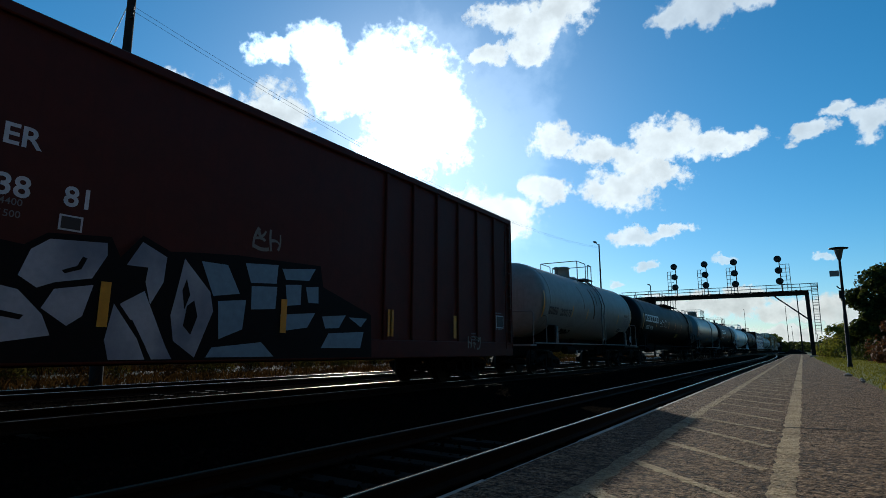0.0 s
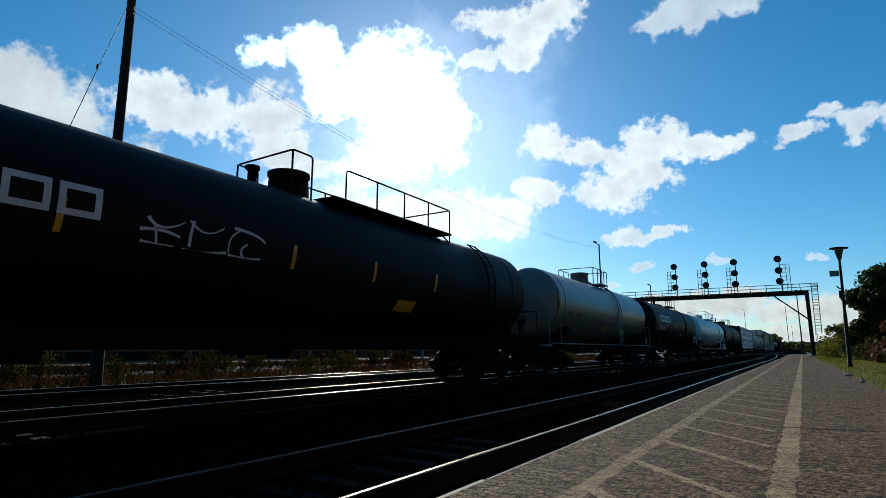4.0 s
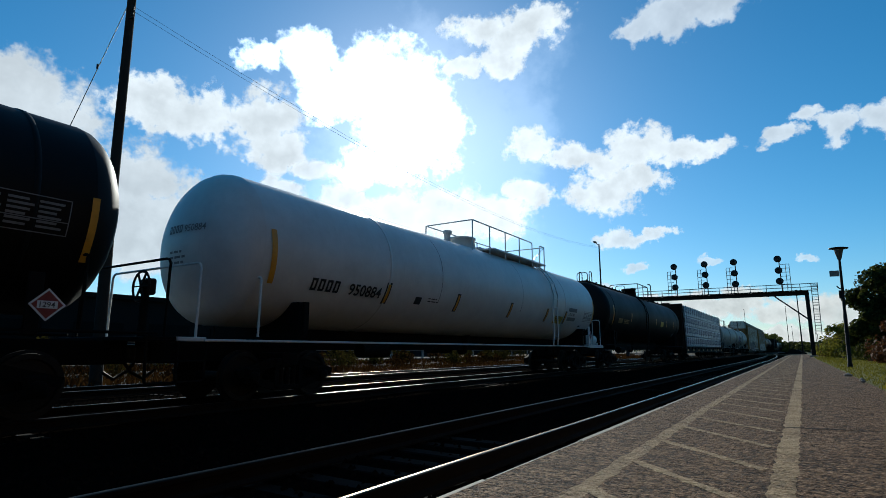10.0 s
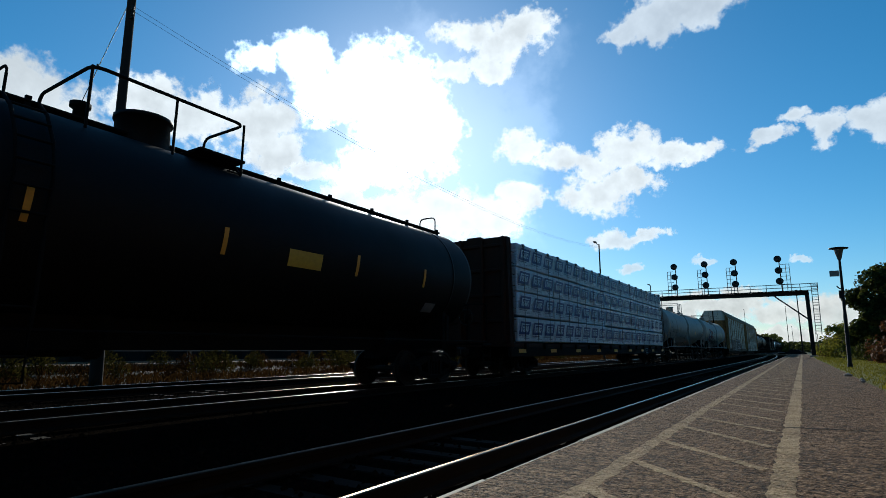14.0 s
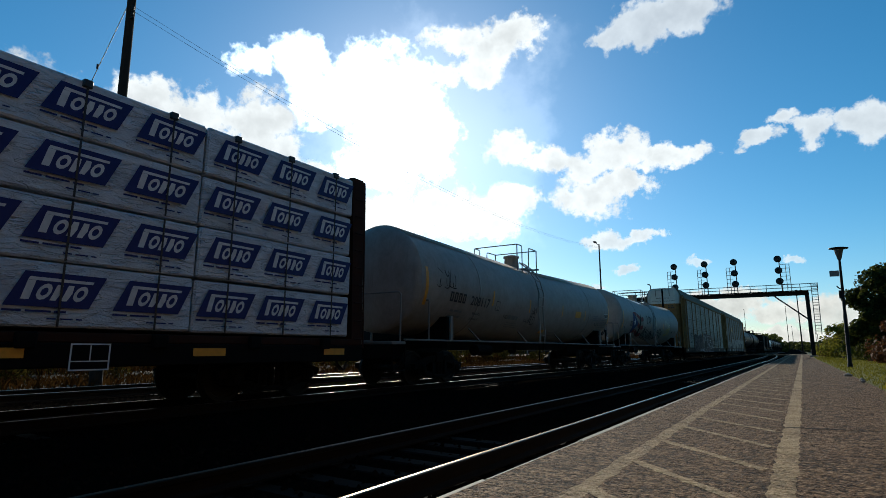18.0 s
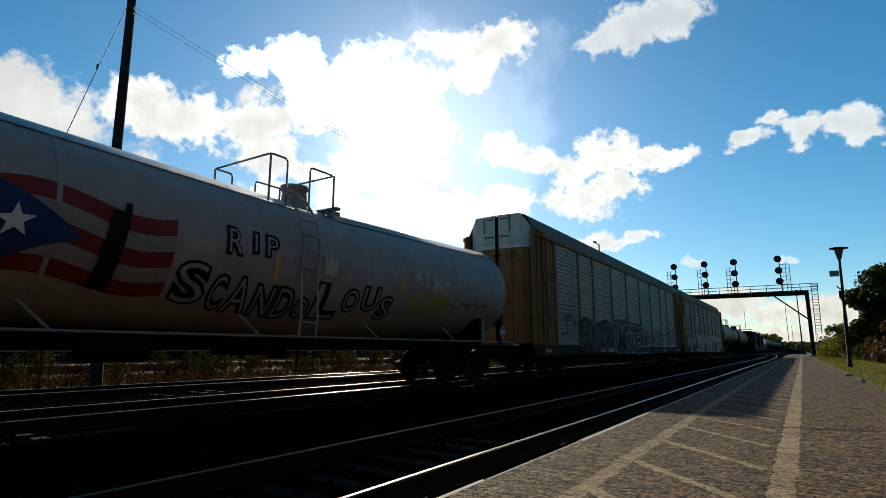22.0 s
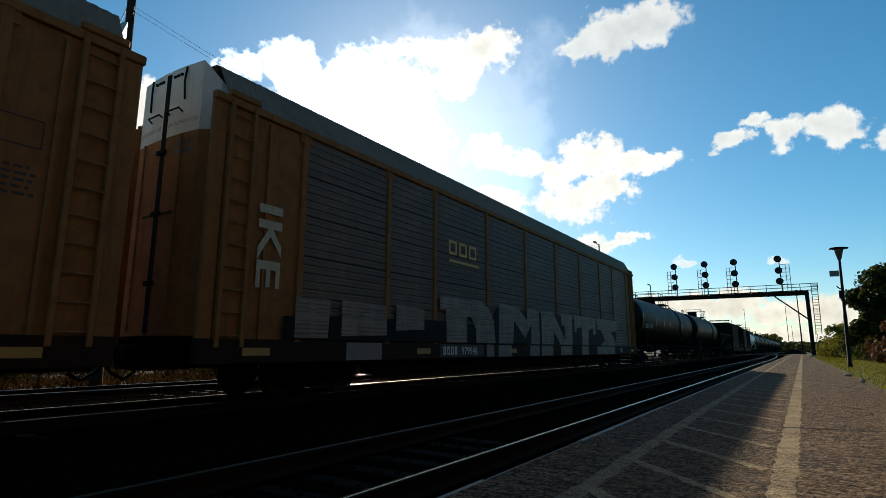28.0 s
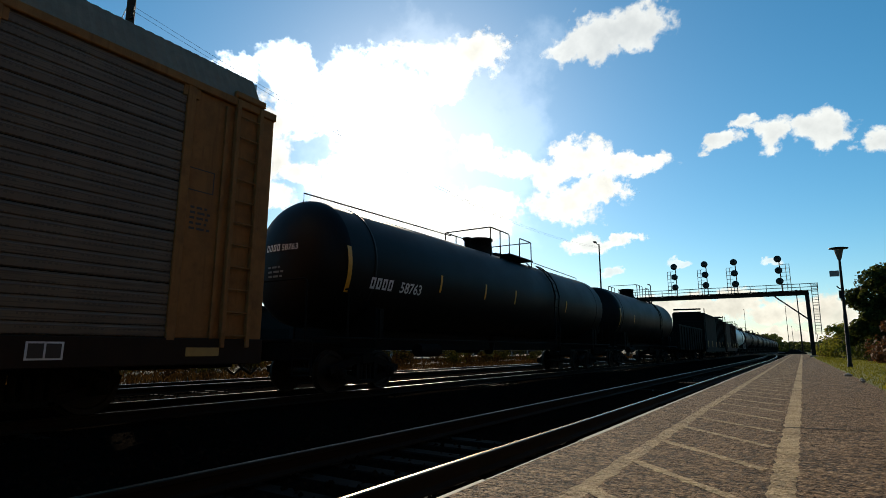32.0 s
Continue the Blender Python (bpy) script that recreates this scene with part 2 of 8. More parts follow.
def ground_material(name, c0, c1, c2, s=1.0, spec=0.3):
    m, t, b = tree_of(name)
    v = coords(t)
    c = ramp(t, noise_of(t, v, 0.25 * s, 7, 0.65), 0.3, 0.7, c0, c1)
    c = mix(t, ramp(t, noise_of(t, v, 6 * s, 6, 0.75), 0.45, 0.65, (0, 0, 0), (0.8, 0.8, 0.8)), c, c2)
    t.links.new(c, b.inputs["Base Color"])
    b.inputs["Roughness"].default_value = 0.95
    b.inputs["Specular IOR Level"].default_value = spec
    bump(t, b, noise_of(t, v, 25 * s, 6, 0.8), 0.9, 0.04)


def leaf_material(name, c0, c1, thin=0.35, spec=0.15):
    m, t, b = tree_of(name)
    g = t.nodes.new("ShaderNodeNewGeometry")
    c = ramp(t, g.outputs["Random Per Island"], 0.0, 1.0, c0, c1)
    t.links.new(c, b.inputs["Base Color"])
    b.inputs["Roughness"].default_value = 0.7
    b.inputs["Specular IOR Level"].default_value = spec
    tr = t.nodes.new("ShaderNodeBsdfTranslucent")
    t.links.new(c, tr.inputs["Color"])
    ms = t.nodes.new("ShaderNodeMixShader")
    ms.inputs[0].default_value = thin
    t.links.new(b.outputs[0], ms.inputs[1])
    t.links.new(tr.outputs[0], ms.inputs[2])
    t.links.new(ms.outputs[0], t.nodes["Material Output"].inputs["Surface"])


wrap_material(), perforated_material("rack_panel", 1.35), perforated_material("rack_panel_dark", 0.32, (1.1, 0.94, 0.76)), perforated_material("graf_slab", 0.72), asphalt_material(), worn_paint_material("worn_marking", 0.62, 0.86), worn_paint_material("faint_marking", 0.56, 0.84)
# near-black stone and bed colours with the train's shade put into them
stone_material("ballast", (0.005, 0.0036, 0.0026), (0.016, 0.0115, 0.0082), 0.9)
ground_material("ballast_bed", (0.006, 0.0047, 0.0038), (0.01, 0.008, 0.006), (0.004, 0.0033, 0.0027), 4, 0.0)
ground_material("soil", (0.035, 0.025, 0.014), (0.06, 0.044, 0.026), (0.03, 0.03, 0.011))
ground_material("lawn", (0.063, 0.07, 0.0084), (0.112, 0.105, 0.014), (0.042, 0.0434, 0.007), 3)
leaf_material("grass_blade", (0.077, 0.084, 0.0084), (0.21, 0.182, 0.0245), 0.5, 0.02)
leaf_material("weed_blade", (0.0126, 0.0056, 0.0021), (0.0525, 0.0252, 0.007), 0.4, 0.0)
leaf_material("weed_green", (0.014, 0.0133, 0.0035), (0.0595, 0.0462, 0.0098), 0.4, 0.0)
leaf_material("leaf_green", (0.014, 0.022, 0.005), (0.075, 0.08, 0.014), 0.5)
leaf_material("leaf_olive", (0.1, 0.11, 0.013), (0.25, 0.22, 0.028), 0.6)
leaf_material("leaf_rust", (0.06, 0.024, 0.01), (0.13, 0.055, 0.02))


# ---- mesh code ----
class G:
    """Gathers vertices and faces of one mesh."""

    def __init__(self):
        self.v, self.f, self.s = [], [], []

    def add(self, verts, faces, smooth=False):
        o = len(self.v)
        self.v.extend(verts)
        self.f.extend([tuple(i + o for i in q) for q in faces])
        self.s.extend([smooth] * len(faces))
        return self

    def box(self, x0, x1, y0, y1, z0, z1, bev=0.0):
        if bev <= 0:
            v = [(x, y, z) for z in (z0, z1) for y in (y0, y1) for x in (x0, x1)]
            return self.add(v, [(0, 2, 3, 1), (4, 5, 7, 6), (0, 1, 5, 4), (2, 6, 7, 3), (0, 4, 6, 2), (1, 3, 7, 5)])
        b = min(bev, (x1 - x0) / 2.2, (y1 - y0) / 2.2, (z1 - z0) / 2.2)
        bm = bmesh.new()
        bmesh.ops.create_cube(bm, size=1.0, matrix=Matrix.LocRotScale(((x0 + x1) / 2, (y0 + y1) / 2, (z0 + z1) / 2), None, (x1 - x0, y1 - y0, z1 - z0)))
        bmesh.ops.bevel(bm, geom=bm.edges[:], offset=b, segments=1, affect='EDGES')
        bm.verts.index_update()
        self.add([tuple(q.co) for q in bm.verts], [tuple(q.index for q in fc.verts) for fc in bm.faces])
        bm.free()
        return self

    def beam(self, a, b, w, h, up=(0, 0, 1)):
        """A bar from a to b, w wide and h high."""
        a, b = Vector(a), Vector(b)
        d = (b - a).normalized()
        side = d.cross(Vector(up))
        if side.length < 1e-4:
            side = d.cross(Vector((1, 0, 0)))
        side.normalize()
        top = side.cross(d).normalized()
        v = []
        for q in (a, b):
            for i, j in ((-1, -1), (1, -1), (1, 1), (-1, 1)):
                v.append(tuple(q + side * (i * w / 2) + top * (j * h / 2)))
        return self.add(v, [(0, 1, 2, 3), (7, 6, 5, 4), (0, 4, 5, 1), (1, 5, 6, 2), (2, 6, 7, 3), (3, 7, 4, 0)])

    def tube(self, pts, r, n=6, r1=None):
        """A round bar along points."""
        pts = [Vector(q) for q in pts]
        m, rings = len(pts), []
        for i, q in enumerate(pts):
            d = (pts[min(i + 1, m - 1)] - pts[max(i - 1, 0)]).normalized()
            a = d.cross(Vector((0, 0, 1)) if abs(d.z) < 0.95 else Vector((0, 1, 0))).normalized()
            b = d.cross(a)
            rr = r if r1 is None else r + (r1 - r) * i / (m - 1)
            rings.append([tuple(q + (a * math.cos(2 * math.pi * k / n) + b * math.sin(2 * math.pi * k / n)) * rr) for k in range(n)])
        v = [c for ring in rings for c in ring]
        f = [(i * n + k, i * n + (k + 1) % n, (i + 1) * n + (k + 1) % n, (i + 1) * n + k) for i in range(m - 1) for k in range(n)]
        self.add(v, f, True)
        self.add([*rings[0], *rings[-1]], [tuple(range(n)), tuple(range(2 * n - 1, n - 1, -1))])
        return self

    def lathe(self, prof, cx, cz, n=32, axis='y', a0=0.0, a1=2 * math.pi, smooth=True):
        """Turn (position, radius) pairs about an axis through (cx, cz) along y, or about z through (cx, cy)."""
        full = abs(a1 - a0 - 2 * math.pi) < 1e-6
        k = n if full else n + 1
        v, f = [], []
        for p, r in prof:
            for i in range(k):
                a = a0 + (a1 - a0) * i / n
                if axis == 'y':
                    v.append((cx + r * math.cos(a), p, cz + r * math.sin(a)))
                elif axis == 'x':
                    v.append((p, cx + r * math.cos(a), cz + r * math.sin(a)))
                else:
                    v.append((cx + r * math.cos(a), cz + r * math.sin(a), p))
        for j in range(len(prof) - 1):
            for i in range(n):
                i2 = (i + 1) % k
                f.append((j * k + i, (j + 1) * k + i, (j + 1) * k + i2, j * k + i2))
        return self.add(v, f, smooth)

    def mesh(self, name, mat):
        me = bpy.data.meshes.new(name)
        me.from_pydata(self.v, [], self.f)
        me.polygons.foreach_set("use_smooth", self.s)
        me.materials.append(MATS[mat])
        me.validate()
        me.update()
        return me


def part(name, g, mat, parent, label="", at=None):
    """One mesh object under a thing or under a part; g: a G or a finished mesh."""
    ob = new(name, g if isinstance(g, bpy.types.Mesh) else g.mesh(name, mat))
    ob.parent = parent
    if at is not None:
        ob.location = at
    if label:
        ob["label"] = label
    return ob


def thing(name, label, category, group="", at=(0, 0, 0), kind=""):
    ob = new(name)
    ob.empty_display_size = 0.3
    ob.location = at
    return tagged(ob, label, category, group, kind)


def solid(name, g, mat, label, category, group="", kind="", at=None):
    ob = new(name, g if isinstance(g, bpy.types.Mesh) else g.mesh(name, mat))
    if at is not None:
        ob.location = at
    return tagged(ob, label, category, group, kind)


FONTS = {}


def letters(text, size, weight=0.0):
    """Flat outlines of a text, as vertices (u, v) and faces, starting at the origin."""
    key = (text, weight)
    if key not in FONTS:
        cu = bpy.data.curves.new("lettering", 'FONT')
        cu.body, cu.size, cu.resolution_u, cu.offset = text, 1.0, 3, weight
        ob = new("lettering", cu)
        bpy.context.view_layer.update()
        me = ob.evaluated_get(bpy.context.evaluated_depsgraph_get()).to_mesh()
        FONTS[key] = ([(q.co.x, q.co.y) for q in me.vertices], [tuple(q.vertices) for q in me.polygons])
        ob.evaluated_get(bpy.context.evaluated_depsgraph_get()).to_mesh_clear()
        bpy.data.objects.remove(ob)
        bpy.data.curves.remove(cu)
    v, f = FONTS[key]
    return [(a * size, b * size) for a, b in v], f


def blocks(n, size, gap=0.3, wide=0.62, ring=True):
    """n plain upright shapes in a row, the size of lettering."""
    v, f = [], []
    w = size * wide
    for i in range(n):
        x = i * w * (1 + gap)
        if ring:
            t = size * 0.2
            o = len(v)
            v += [(x, 0), (x + w, 0), (x + w, size), (x, size), (x + t, t), (x + w - t, t), (x + w - t, size - t), (x + t, size - t)]
            f += [(o, o + 1, o + 5, o + 4), (o + 1, o + 2, o + 6, o + 5), (o + 2, o + 3, o + 7, o + 6), (o + 3, o, o + 4, o + 7)]
        else:
            o = len(v)
            v += [(x, 0), (x + w, 0), (x + w, size), (x, size)]
            f += [(o, o + 1, o + 2, o + 3)]
    return v, f


def bars(rows, width, h=0.05, gap=0.05):
    """Rows of plain bars that stand for small writing."""
    v, f = [], []
    for i in range(rows):
        w = width * (0.7 + 0.3 * ((i * 37) % 10) / 10)
        x = 0
        for k, q in enumerate((0.3, 0.42, 0.2)):
            o, z = len(v), -i * (h + gap)
            v += [(x, z), (x + w * q, z), (x + w * q, z + h), (x, z + h)]
            f += [(o, o + 1, o + 2, o + 3)]
            x += w * q + 0.04
    return v, f


# ---- ground, tracks, platform ----
TRACKS = {"near": -3.46, "train": -9.85, "far": -14.8}
PLAT_EDGE, PLAT_TOP = -1.84, 0.16
rnd = random.Random(4)


def strip_mesh(xs, zs, y0, y1, steps, wobble=0.0, bend=None):
    """A sheet along y with a cross-section (xs, zs)."""
    g, n = G(), len(xs)
    v = []
    for j in range(steps + 1):
        q = j / steps
        y = y0 + (y1 - y0) * q ** 1.6
        for x, z in zip(xs, zs):
            dz = wobble * noise.noise((x * 0.8, y * 0.35, 3.1)) if wobble else 0
            v.append((x + (bend(y) if bend else 0), y, z + dz))
    f = [(j * n + i, j * n + i + 1, (j + 1) * n + i + 1, (j + 1) * n + i) for j in range(steps) for i in range(n - 1)]
    return g.add(v, f, True)


def near_bend(y):
    """The near track swings towards the main line beyond the station."""
    return -max(0.0, y - 58) ** 2 * 0.00034 if y < 160 else -(102 ** 2) * 0.00034 - (y - 160) * 0.0


ground = G()
ground.add([(-4000, -1500, -0.62), (4000, -1500, -0.62), (4000, 4600, -0.62), (-4000, 4600, -0.62)], [(0, 1, 2, 3)])
solid("ground", ground, "soil", "dry brown and green open ground to the horizon", "ground", kind="structure")

bed = strip_mesh([-19.5, -18.0, -16.5, -12.8, -12.2, -11.6, -8.2, -7.4, -6.0, -5.2, -1.9], [-0.6, -0.42, -0.2, -0.2, -0.3, -0.2, -0.2, -0.34, -0.34, -0.2, -0.22], -60, 900, 160, 0.06)
solid("ballast_bed", bed, "ballast_bed", "bed of crushed stone under the tracks, its colour darkened for the train's shade", "track bed", kind="structure")


def stones():
    """Loose ballast stones over the bed, denser near the platform."""
    g = G()
    rr = random.Random(11)
    for i in range(26000):
        u = rr.random()
        y = -4 + 64 * u ** 1.5
        x = rr.uniform(-17.6, -2.0)
        s = rr.uniform(0.02, 0.045)
        z = -0.2 + 0.05 * noise.noise((x, y, 0)) if not -7.4 < x < -6.0 else -0.31
        if -12.8 < x < -11.6:
            z = -0.26
        a = rr.uniform(0, 6.28)
        ca, sa = math.cos(a) * s, math.sin(a) * s
        k = rr.uniform(0.6, 1.1)
        g.add([(x + ca, y + sa, z - 0.01), (x - sa * k, y + ca * k, z), (x - ca, y - sa, z - 0.01), (x + sa, y - ca, z), (x + ca * 0.2, y + sa * 0.3, z + s * k)], [(0, 1, 4), (1, 2, 4), (2, 3, 4), (3, 0, 4)])
    return g


solid("ballast_stones", stones(), "ballast", "loose crushed stones between the rails, their colour darkened for shade", "ballast", kind="stuff")


def rail_profile(x, z=0.0):
    """Foot, web and head of a rail at x, as outline points (x, z)."""
    p = [(-0.07, -0.172), (0.07, -0.172), (0.07, -0.155), (0.012, -0.13), (0.01, -0.05), (0.036, -0.04), (0.036, -0.008), (0.028, -0.002)]
    q = [(-a, b) for a, b in reversed(p[3:])]
    return [(x + a, z + b) for a, b in p] + [(x + a, z + b) for a, b in q] + [(x - 0.07, z - 0.155)]


def rail(x, bend, y0, y1, steps, name, top="rail_head"):
    web, head = G(), G()
    pr = rail_profile(0)
    v, n = [], len(pr)
    ys = [y0 + (y1 - y0) * (j / steps) ** 1.5 for j in range(steps + 1)]
    for y in ys:
        b = bend(y) if bend else 0
        v += [(x + b + a, y, z) for a, z in pr]
    web.add(v, [(j * n + i, j * n + (i + 1) % n, (j + 1) * n + (i + 1) % n, (j + 1) * n + i) for j in range(steps) for i in range(n)])
    hv = []
    hp = [(0.024, 0.0), (0.02, 0.003), (0.009, 0.005), (-0.009, 0.005), (-0.02, 0.003), (-0.024, 0.0)]
    for y in ys:
        b = bend(y) if bend else 0
        hv += [(x + b + a, y, z) for a, z in hp]
    m = len(hp)
    head.add(hv, [(j * m + i, (j + 1) * m + i, (j + 1) * m + i + 1, j * m + i + 1) for j in range(steps) for i in range(m - 1)], True)
    ob = thing("rail", "rusty steel rail with a polished running surface", "rail", "rails of the " + name + " track", kind="structure")
    part("rail_web", web, "rail_rust", ob)
    part("rail_head", head, top, ob, "polished steel rail head")


for nm, cx in TRACKS.items():
    for sx in (-0.7525, 0.7525):
        rail(cx + sx, near_bend if nm == "near" else None, -50, 900, 90, nm, "rail_dull" if nm == "near" and sx < 0 else "rail_worn" if nm == "train" and sx > 0 else "rail_head")


def tie_mesh():
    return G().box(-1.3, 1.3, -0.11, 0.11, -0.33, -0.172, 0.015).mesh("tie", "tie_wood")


TIE = tie_mesh()
for nm, cx in TRACKS.items():
    row = tagged(new("tie_row"), "dark creosoted wooden ties under the rails", "railroad ties", kind="structure")
    count = 150 if nm == "near" else 110
    for i in range(count):
        y = -8 + i * 0.52
        ob = part("tie", TIE, "", row)
        b = near_bend(y) if nm == "near" else 0
        ob.matrix_basis = pose(cx + b + rnd.uniform(-0.02, 0.02), y, rnd.uniform(-0.052, -0.026), 0, 0, rnd.uniform(-0.6, 0.6))

# platform: slabs of asphalt with a pale worn edge
slab = strip_mesh([PLAT_EDGE + 0.04, -0.9, 0.0, 0.7, 1.62], [PLAT_TOP] * 5, -30, 128, 60)
solid("platform", slab, "platform_asphalt", "worn grey asphalt station platform with patches and cracks", "platform", kind="structure")


def kerb_piece(i):
    g = G()
    rr = random.Random(100 + i)
    w = rr.uniform(0.035, 0.05)
    g.box(PLAT_EDGE, PLAT_EDGE + w + 0.02, 0.004, 1.816, -0.5, PLAT_TOP + 0.002, 0.012)
    return g.mesh("edge_block", "kerb_pale")


KERBS = [kerb_piece(i) for i in range(6)]
edge = tagged(new("platform_edge"), "pale concrete edge blocks along the platform", "platform edge", kind="structure")
for i in range(84):
    ob = part("edge_block", KERBS[i % 6], "", edge)
    ob.location = (rnd.uniform(-0.012, 0.012), -24 + i * 1.82, rnd.uniform(-0.004, 0.004))


def marking(name, quads, label, mat="worn_marking", lift=0.0015):
    """Flat worn paint: each quad in plan, cut into short ragged pieces."""
    g = G()
    rr = random.Random(name)
    for (ax, ay), (bx, by), w in quads:
        a, b = Vector((ax, ay)), Vector((bx, by))
        n = max(2, int((b - a).length / (0.06 if (b - a).length < 5 else 0.1)))
        d = (b - a).normalized()
        s = Vector((d.y, -d.x))
        v = []
        for i in range(n + 1):
            q = a + (b - a) * i / n
            for e in (-1, 1):
                c = q + s * (e * (w / 2 + rr.uniform(-0.02, 0.01)))
                v.append((c.x, c.y, PLAT_TOP + lift))
        g.add(v, [(2 * i, 2 * i + 2, 2 * i + 3, 2 * i + 1) for i in range(n)])
    return solid(name, g, mat, label, "marking", kind="structure")


marking("walk_line", [((-0.2, -6), (-0.17, 8), 0.16), ((-0.17, 8.02), (-0.06, 112), 0.17)], "wide worn pale line along the platform")
marking("edge_line", [((-1.2, 2.6), (-1.24, 9), 0.13), ((-1.24, 9.02), (-1.33, 112), 0.13)], "worn pale safety line beside the platform edge", "faint_marking")
hatch = [((-1.16, 4.46 + 1.075 * i + 0.03 * (i % 3)), (-0.3, 3.58 + 1.08 * i), 0.1) for i in range(-3, 37)]
marking("hatch_lines", hatch, "worn pale diagonal hatching on the platform", lift=0.003)
# transverse joints, open and dark
for i, y in enumerate((0.4, 7.3, 14.5, 22.0, 30.0, 39.0, 49.0)):
    g = G()
    rr = random.Random(i)
    v = []
    for k in range(25):
        x = PLAT_EDGE + 0.12 + k * 0.14
        yy = y + 0.26 * x + rr.uniform(-0.012, 0.012)
        h = rr.uniform(0.008, 0.02) * (2.6 if -0.3 < x < 0.35 else 1.1)
        v += [(x, yy - h, PLAT_TOP + 0.0045), (x, yy + h, PLAT_TOP + 0.0045)]
    g.add(v, [(2 * k, 2 * k + 2, 2 * k + 3, 2 * k + 1) for k in range(24)])
    solid("slab_joint", g, "tie_wood", "dark open joint across the platform", "joint", kind="structure")

# lawn beside the platform
def turf_edge(y):
    """The turf creeps over the platform's outer border, further out along it."""
    return -0.12 - 0.42 * min(max((y - 10) / 60, 0.0), 1.0) + 0.05 * noise.noise((0, y * 0.5, 1))


lawn = strip_mesh([1.5, 1.56, 1.75, 3.0, 6.0, 12.0, 30.0, 60.0], [0.14, 0.185, 0.19, 0.12, 0.06, 0.0, -0.1, -0.5], -40, 240, 120, 0.02, turf_edge)
solid("lawn", lawn, "lawn", "mown green grass beside the platform", "grass", kind="structure")


def blades(n, xr, yr, zf, h, seed, lean=0.5):
    g = G()
    rr = random.Random(seed)
    for _ in range(n):
        y = yr[0] + (yr[1] - yr[0]) * rr.random() ** 1.5
        x = rr.uniform(*xr)
        z = zf(x, y)
        hh = h * rr.uniform(0.5, 1.3)
        a = rr.uniform(0, 6.28)
        w = hh * 0.06 + 0.008
        lx, ly = rr.uniform(-lean, lean) * hh, rr.uniform(-lean, lean) * hh
        ca, sa = math.cos(a) * w, math.sin(a) * w
        g.add([(x - ca, y - sa, z - 0.02), (x + ca, y + sa, z - 0.02), (x + lx * 0.4 + ca * 0.7, y + ly * 0.4 + sa * 0.7, z + hh * 0.6), (x + lx * 0.4 - ca * 0.7, y + ly * 0.4 - sa * 0.7, z + hh * 0.6), (x + lx, y + ly, z + hh)], [(0, 1, 2, 3), (3, 2, 4)])
    return g


solid("grass", blades(30000, (1.05, 8.0), (8, 80), lambda x, y: (0.18 if x > 1.52 + turf_edge(y) else -1.0) - 0.05 * max(0, min(x, 3) - 1.6) - 0.02 * max(0, x - 3), 0.07, 5), "grass_blade", "short green grass with dry tips along the platform", "grass", kind="stuff")

stone_g = G().lathe([(-0.04, 0.001), (-0.03, 0.05), (0.02, 0.065), (0.05, 0.03), (0.06, 0.001)], 0, 0, 7, 'z', smooth=False).mesh("stone", "kerb_pale")
for sx, sy, k, rz in ((1.17, 22.1, 1.2, 10), (1.29, 19.0, 0.9, 70), (1.26, 18.2, 0.7, 140)):
    ob = tagged(new("stone", stone_g), "small pale stone lying at the edge of the turf", "stone", "stones at the platform's edge")
    ob.matrix_basis = pose(sx, sy, 0.19, 0, 0, rz) @ Matrix.Diagonal((k * 1.6, k, k, 1))

# brush, bank and low structures behind the far track
bank = strip_mesh([-60, -40, -27, -24, -21, -19.2], [-0.4, -0.3, 0.05, 0.05, -0.2, -0.5], -60, 500, 80, 0.18)
solid("weedy_bank", bank, "soil", "low bank of brown soil behind the tracks", "bank", kind="structure")


def bank_z(x, y):
    return -0.35 + (0.38 if x < -22 else 0.15) + 0.1 * noise.noise((x * 0.4, y * 0.3, 0))


solid("dry_weeds", blades(20000, (-24.5, -18.2), (-6, 90), bank_z, 0.3, 8, 1.1), "weed_blade", "dry brown weeds along the far track", "weeds", kind="stuff")


def clump(seed, mat, n, r, h):
    g = G()
    rr = random.Random(seed)
    for _ in range(n):
        a, q = rr.uniform(0, 6.28), rr.random()
        x, y, z = math.cos(a) * r * q, math.sin(a) * r * q, h * rr.random() ** 0.7 * (1.1 - 0.5 * q)
        s = rr.uniform(0.03, 0.075)
        ax = Vector((rr.gauss(0, 1), rr.gauss(0, 1), rr.gauss(0, 1))).normalized()
        b = ax.orthogonal().normalized() * s
        c = ax.cross(b).normalized() * s * 0.6
        o = Vector((x, y, z))
        g.add([tuple(o - b), tuple(o + c), tuple(o + b), tuple(o - c)], [(0, 1, 2, 3)])
    for _ in range(7):
        a = rr.uniform(0, 6.28)
        g.tube([(0, 0, -0.1), (math.cos(a) * r * 0.4, math.sin(a) * r * 0.4, h * 0.5), (math.cos(a) * r * 0.7, math.sin(a) * r * 0.7, h * 0.95)], 0.012, 4)
    return g.mesh("weed_bush", mat)


WEEDS = [clump(21, "weed_green", 420, 0.55, 1.0), clump(22, "weed_blade", 420, 0.6, 0.8), clump(23, "weed_green", 500, 0.7, 1.25)]
for i in range(84):
    y = -2 + i * 0.75 + rnd.uniform(-0.5, 0.5)
    x = rnd.uniform(-24.2, -20.4)
    ob = tagged(new("weed_bush", WEEDS[(i * 7) % 3]), "scrubby roadside weed bush going brown", "bush", "weeds along the far track")
    ob.matrix_basis = pose(x, y, bank_z(x, y) - 0.03, 0, 0, rnd.uniform(0, 360)) @ Matrix.Scale(rnd.uniform(0.6, 1.15), 4)


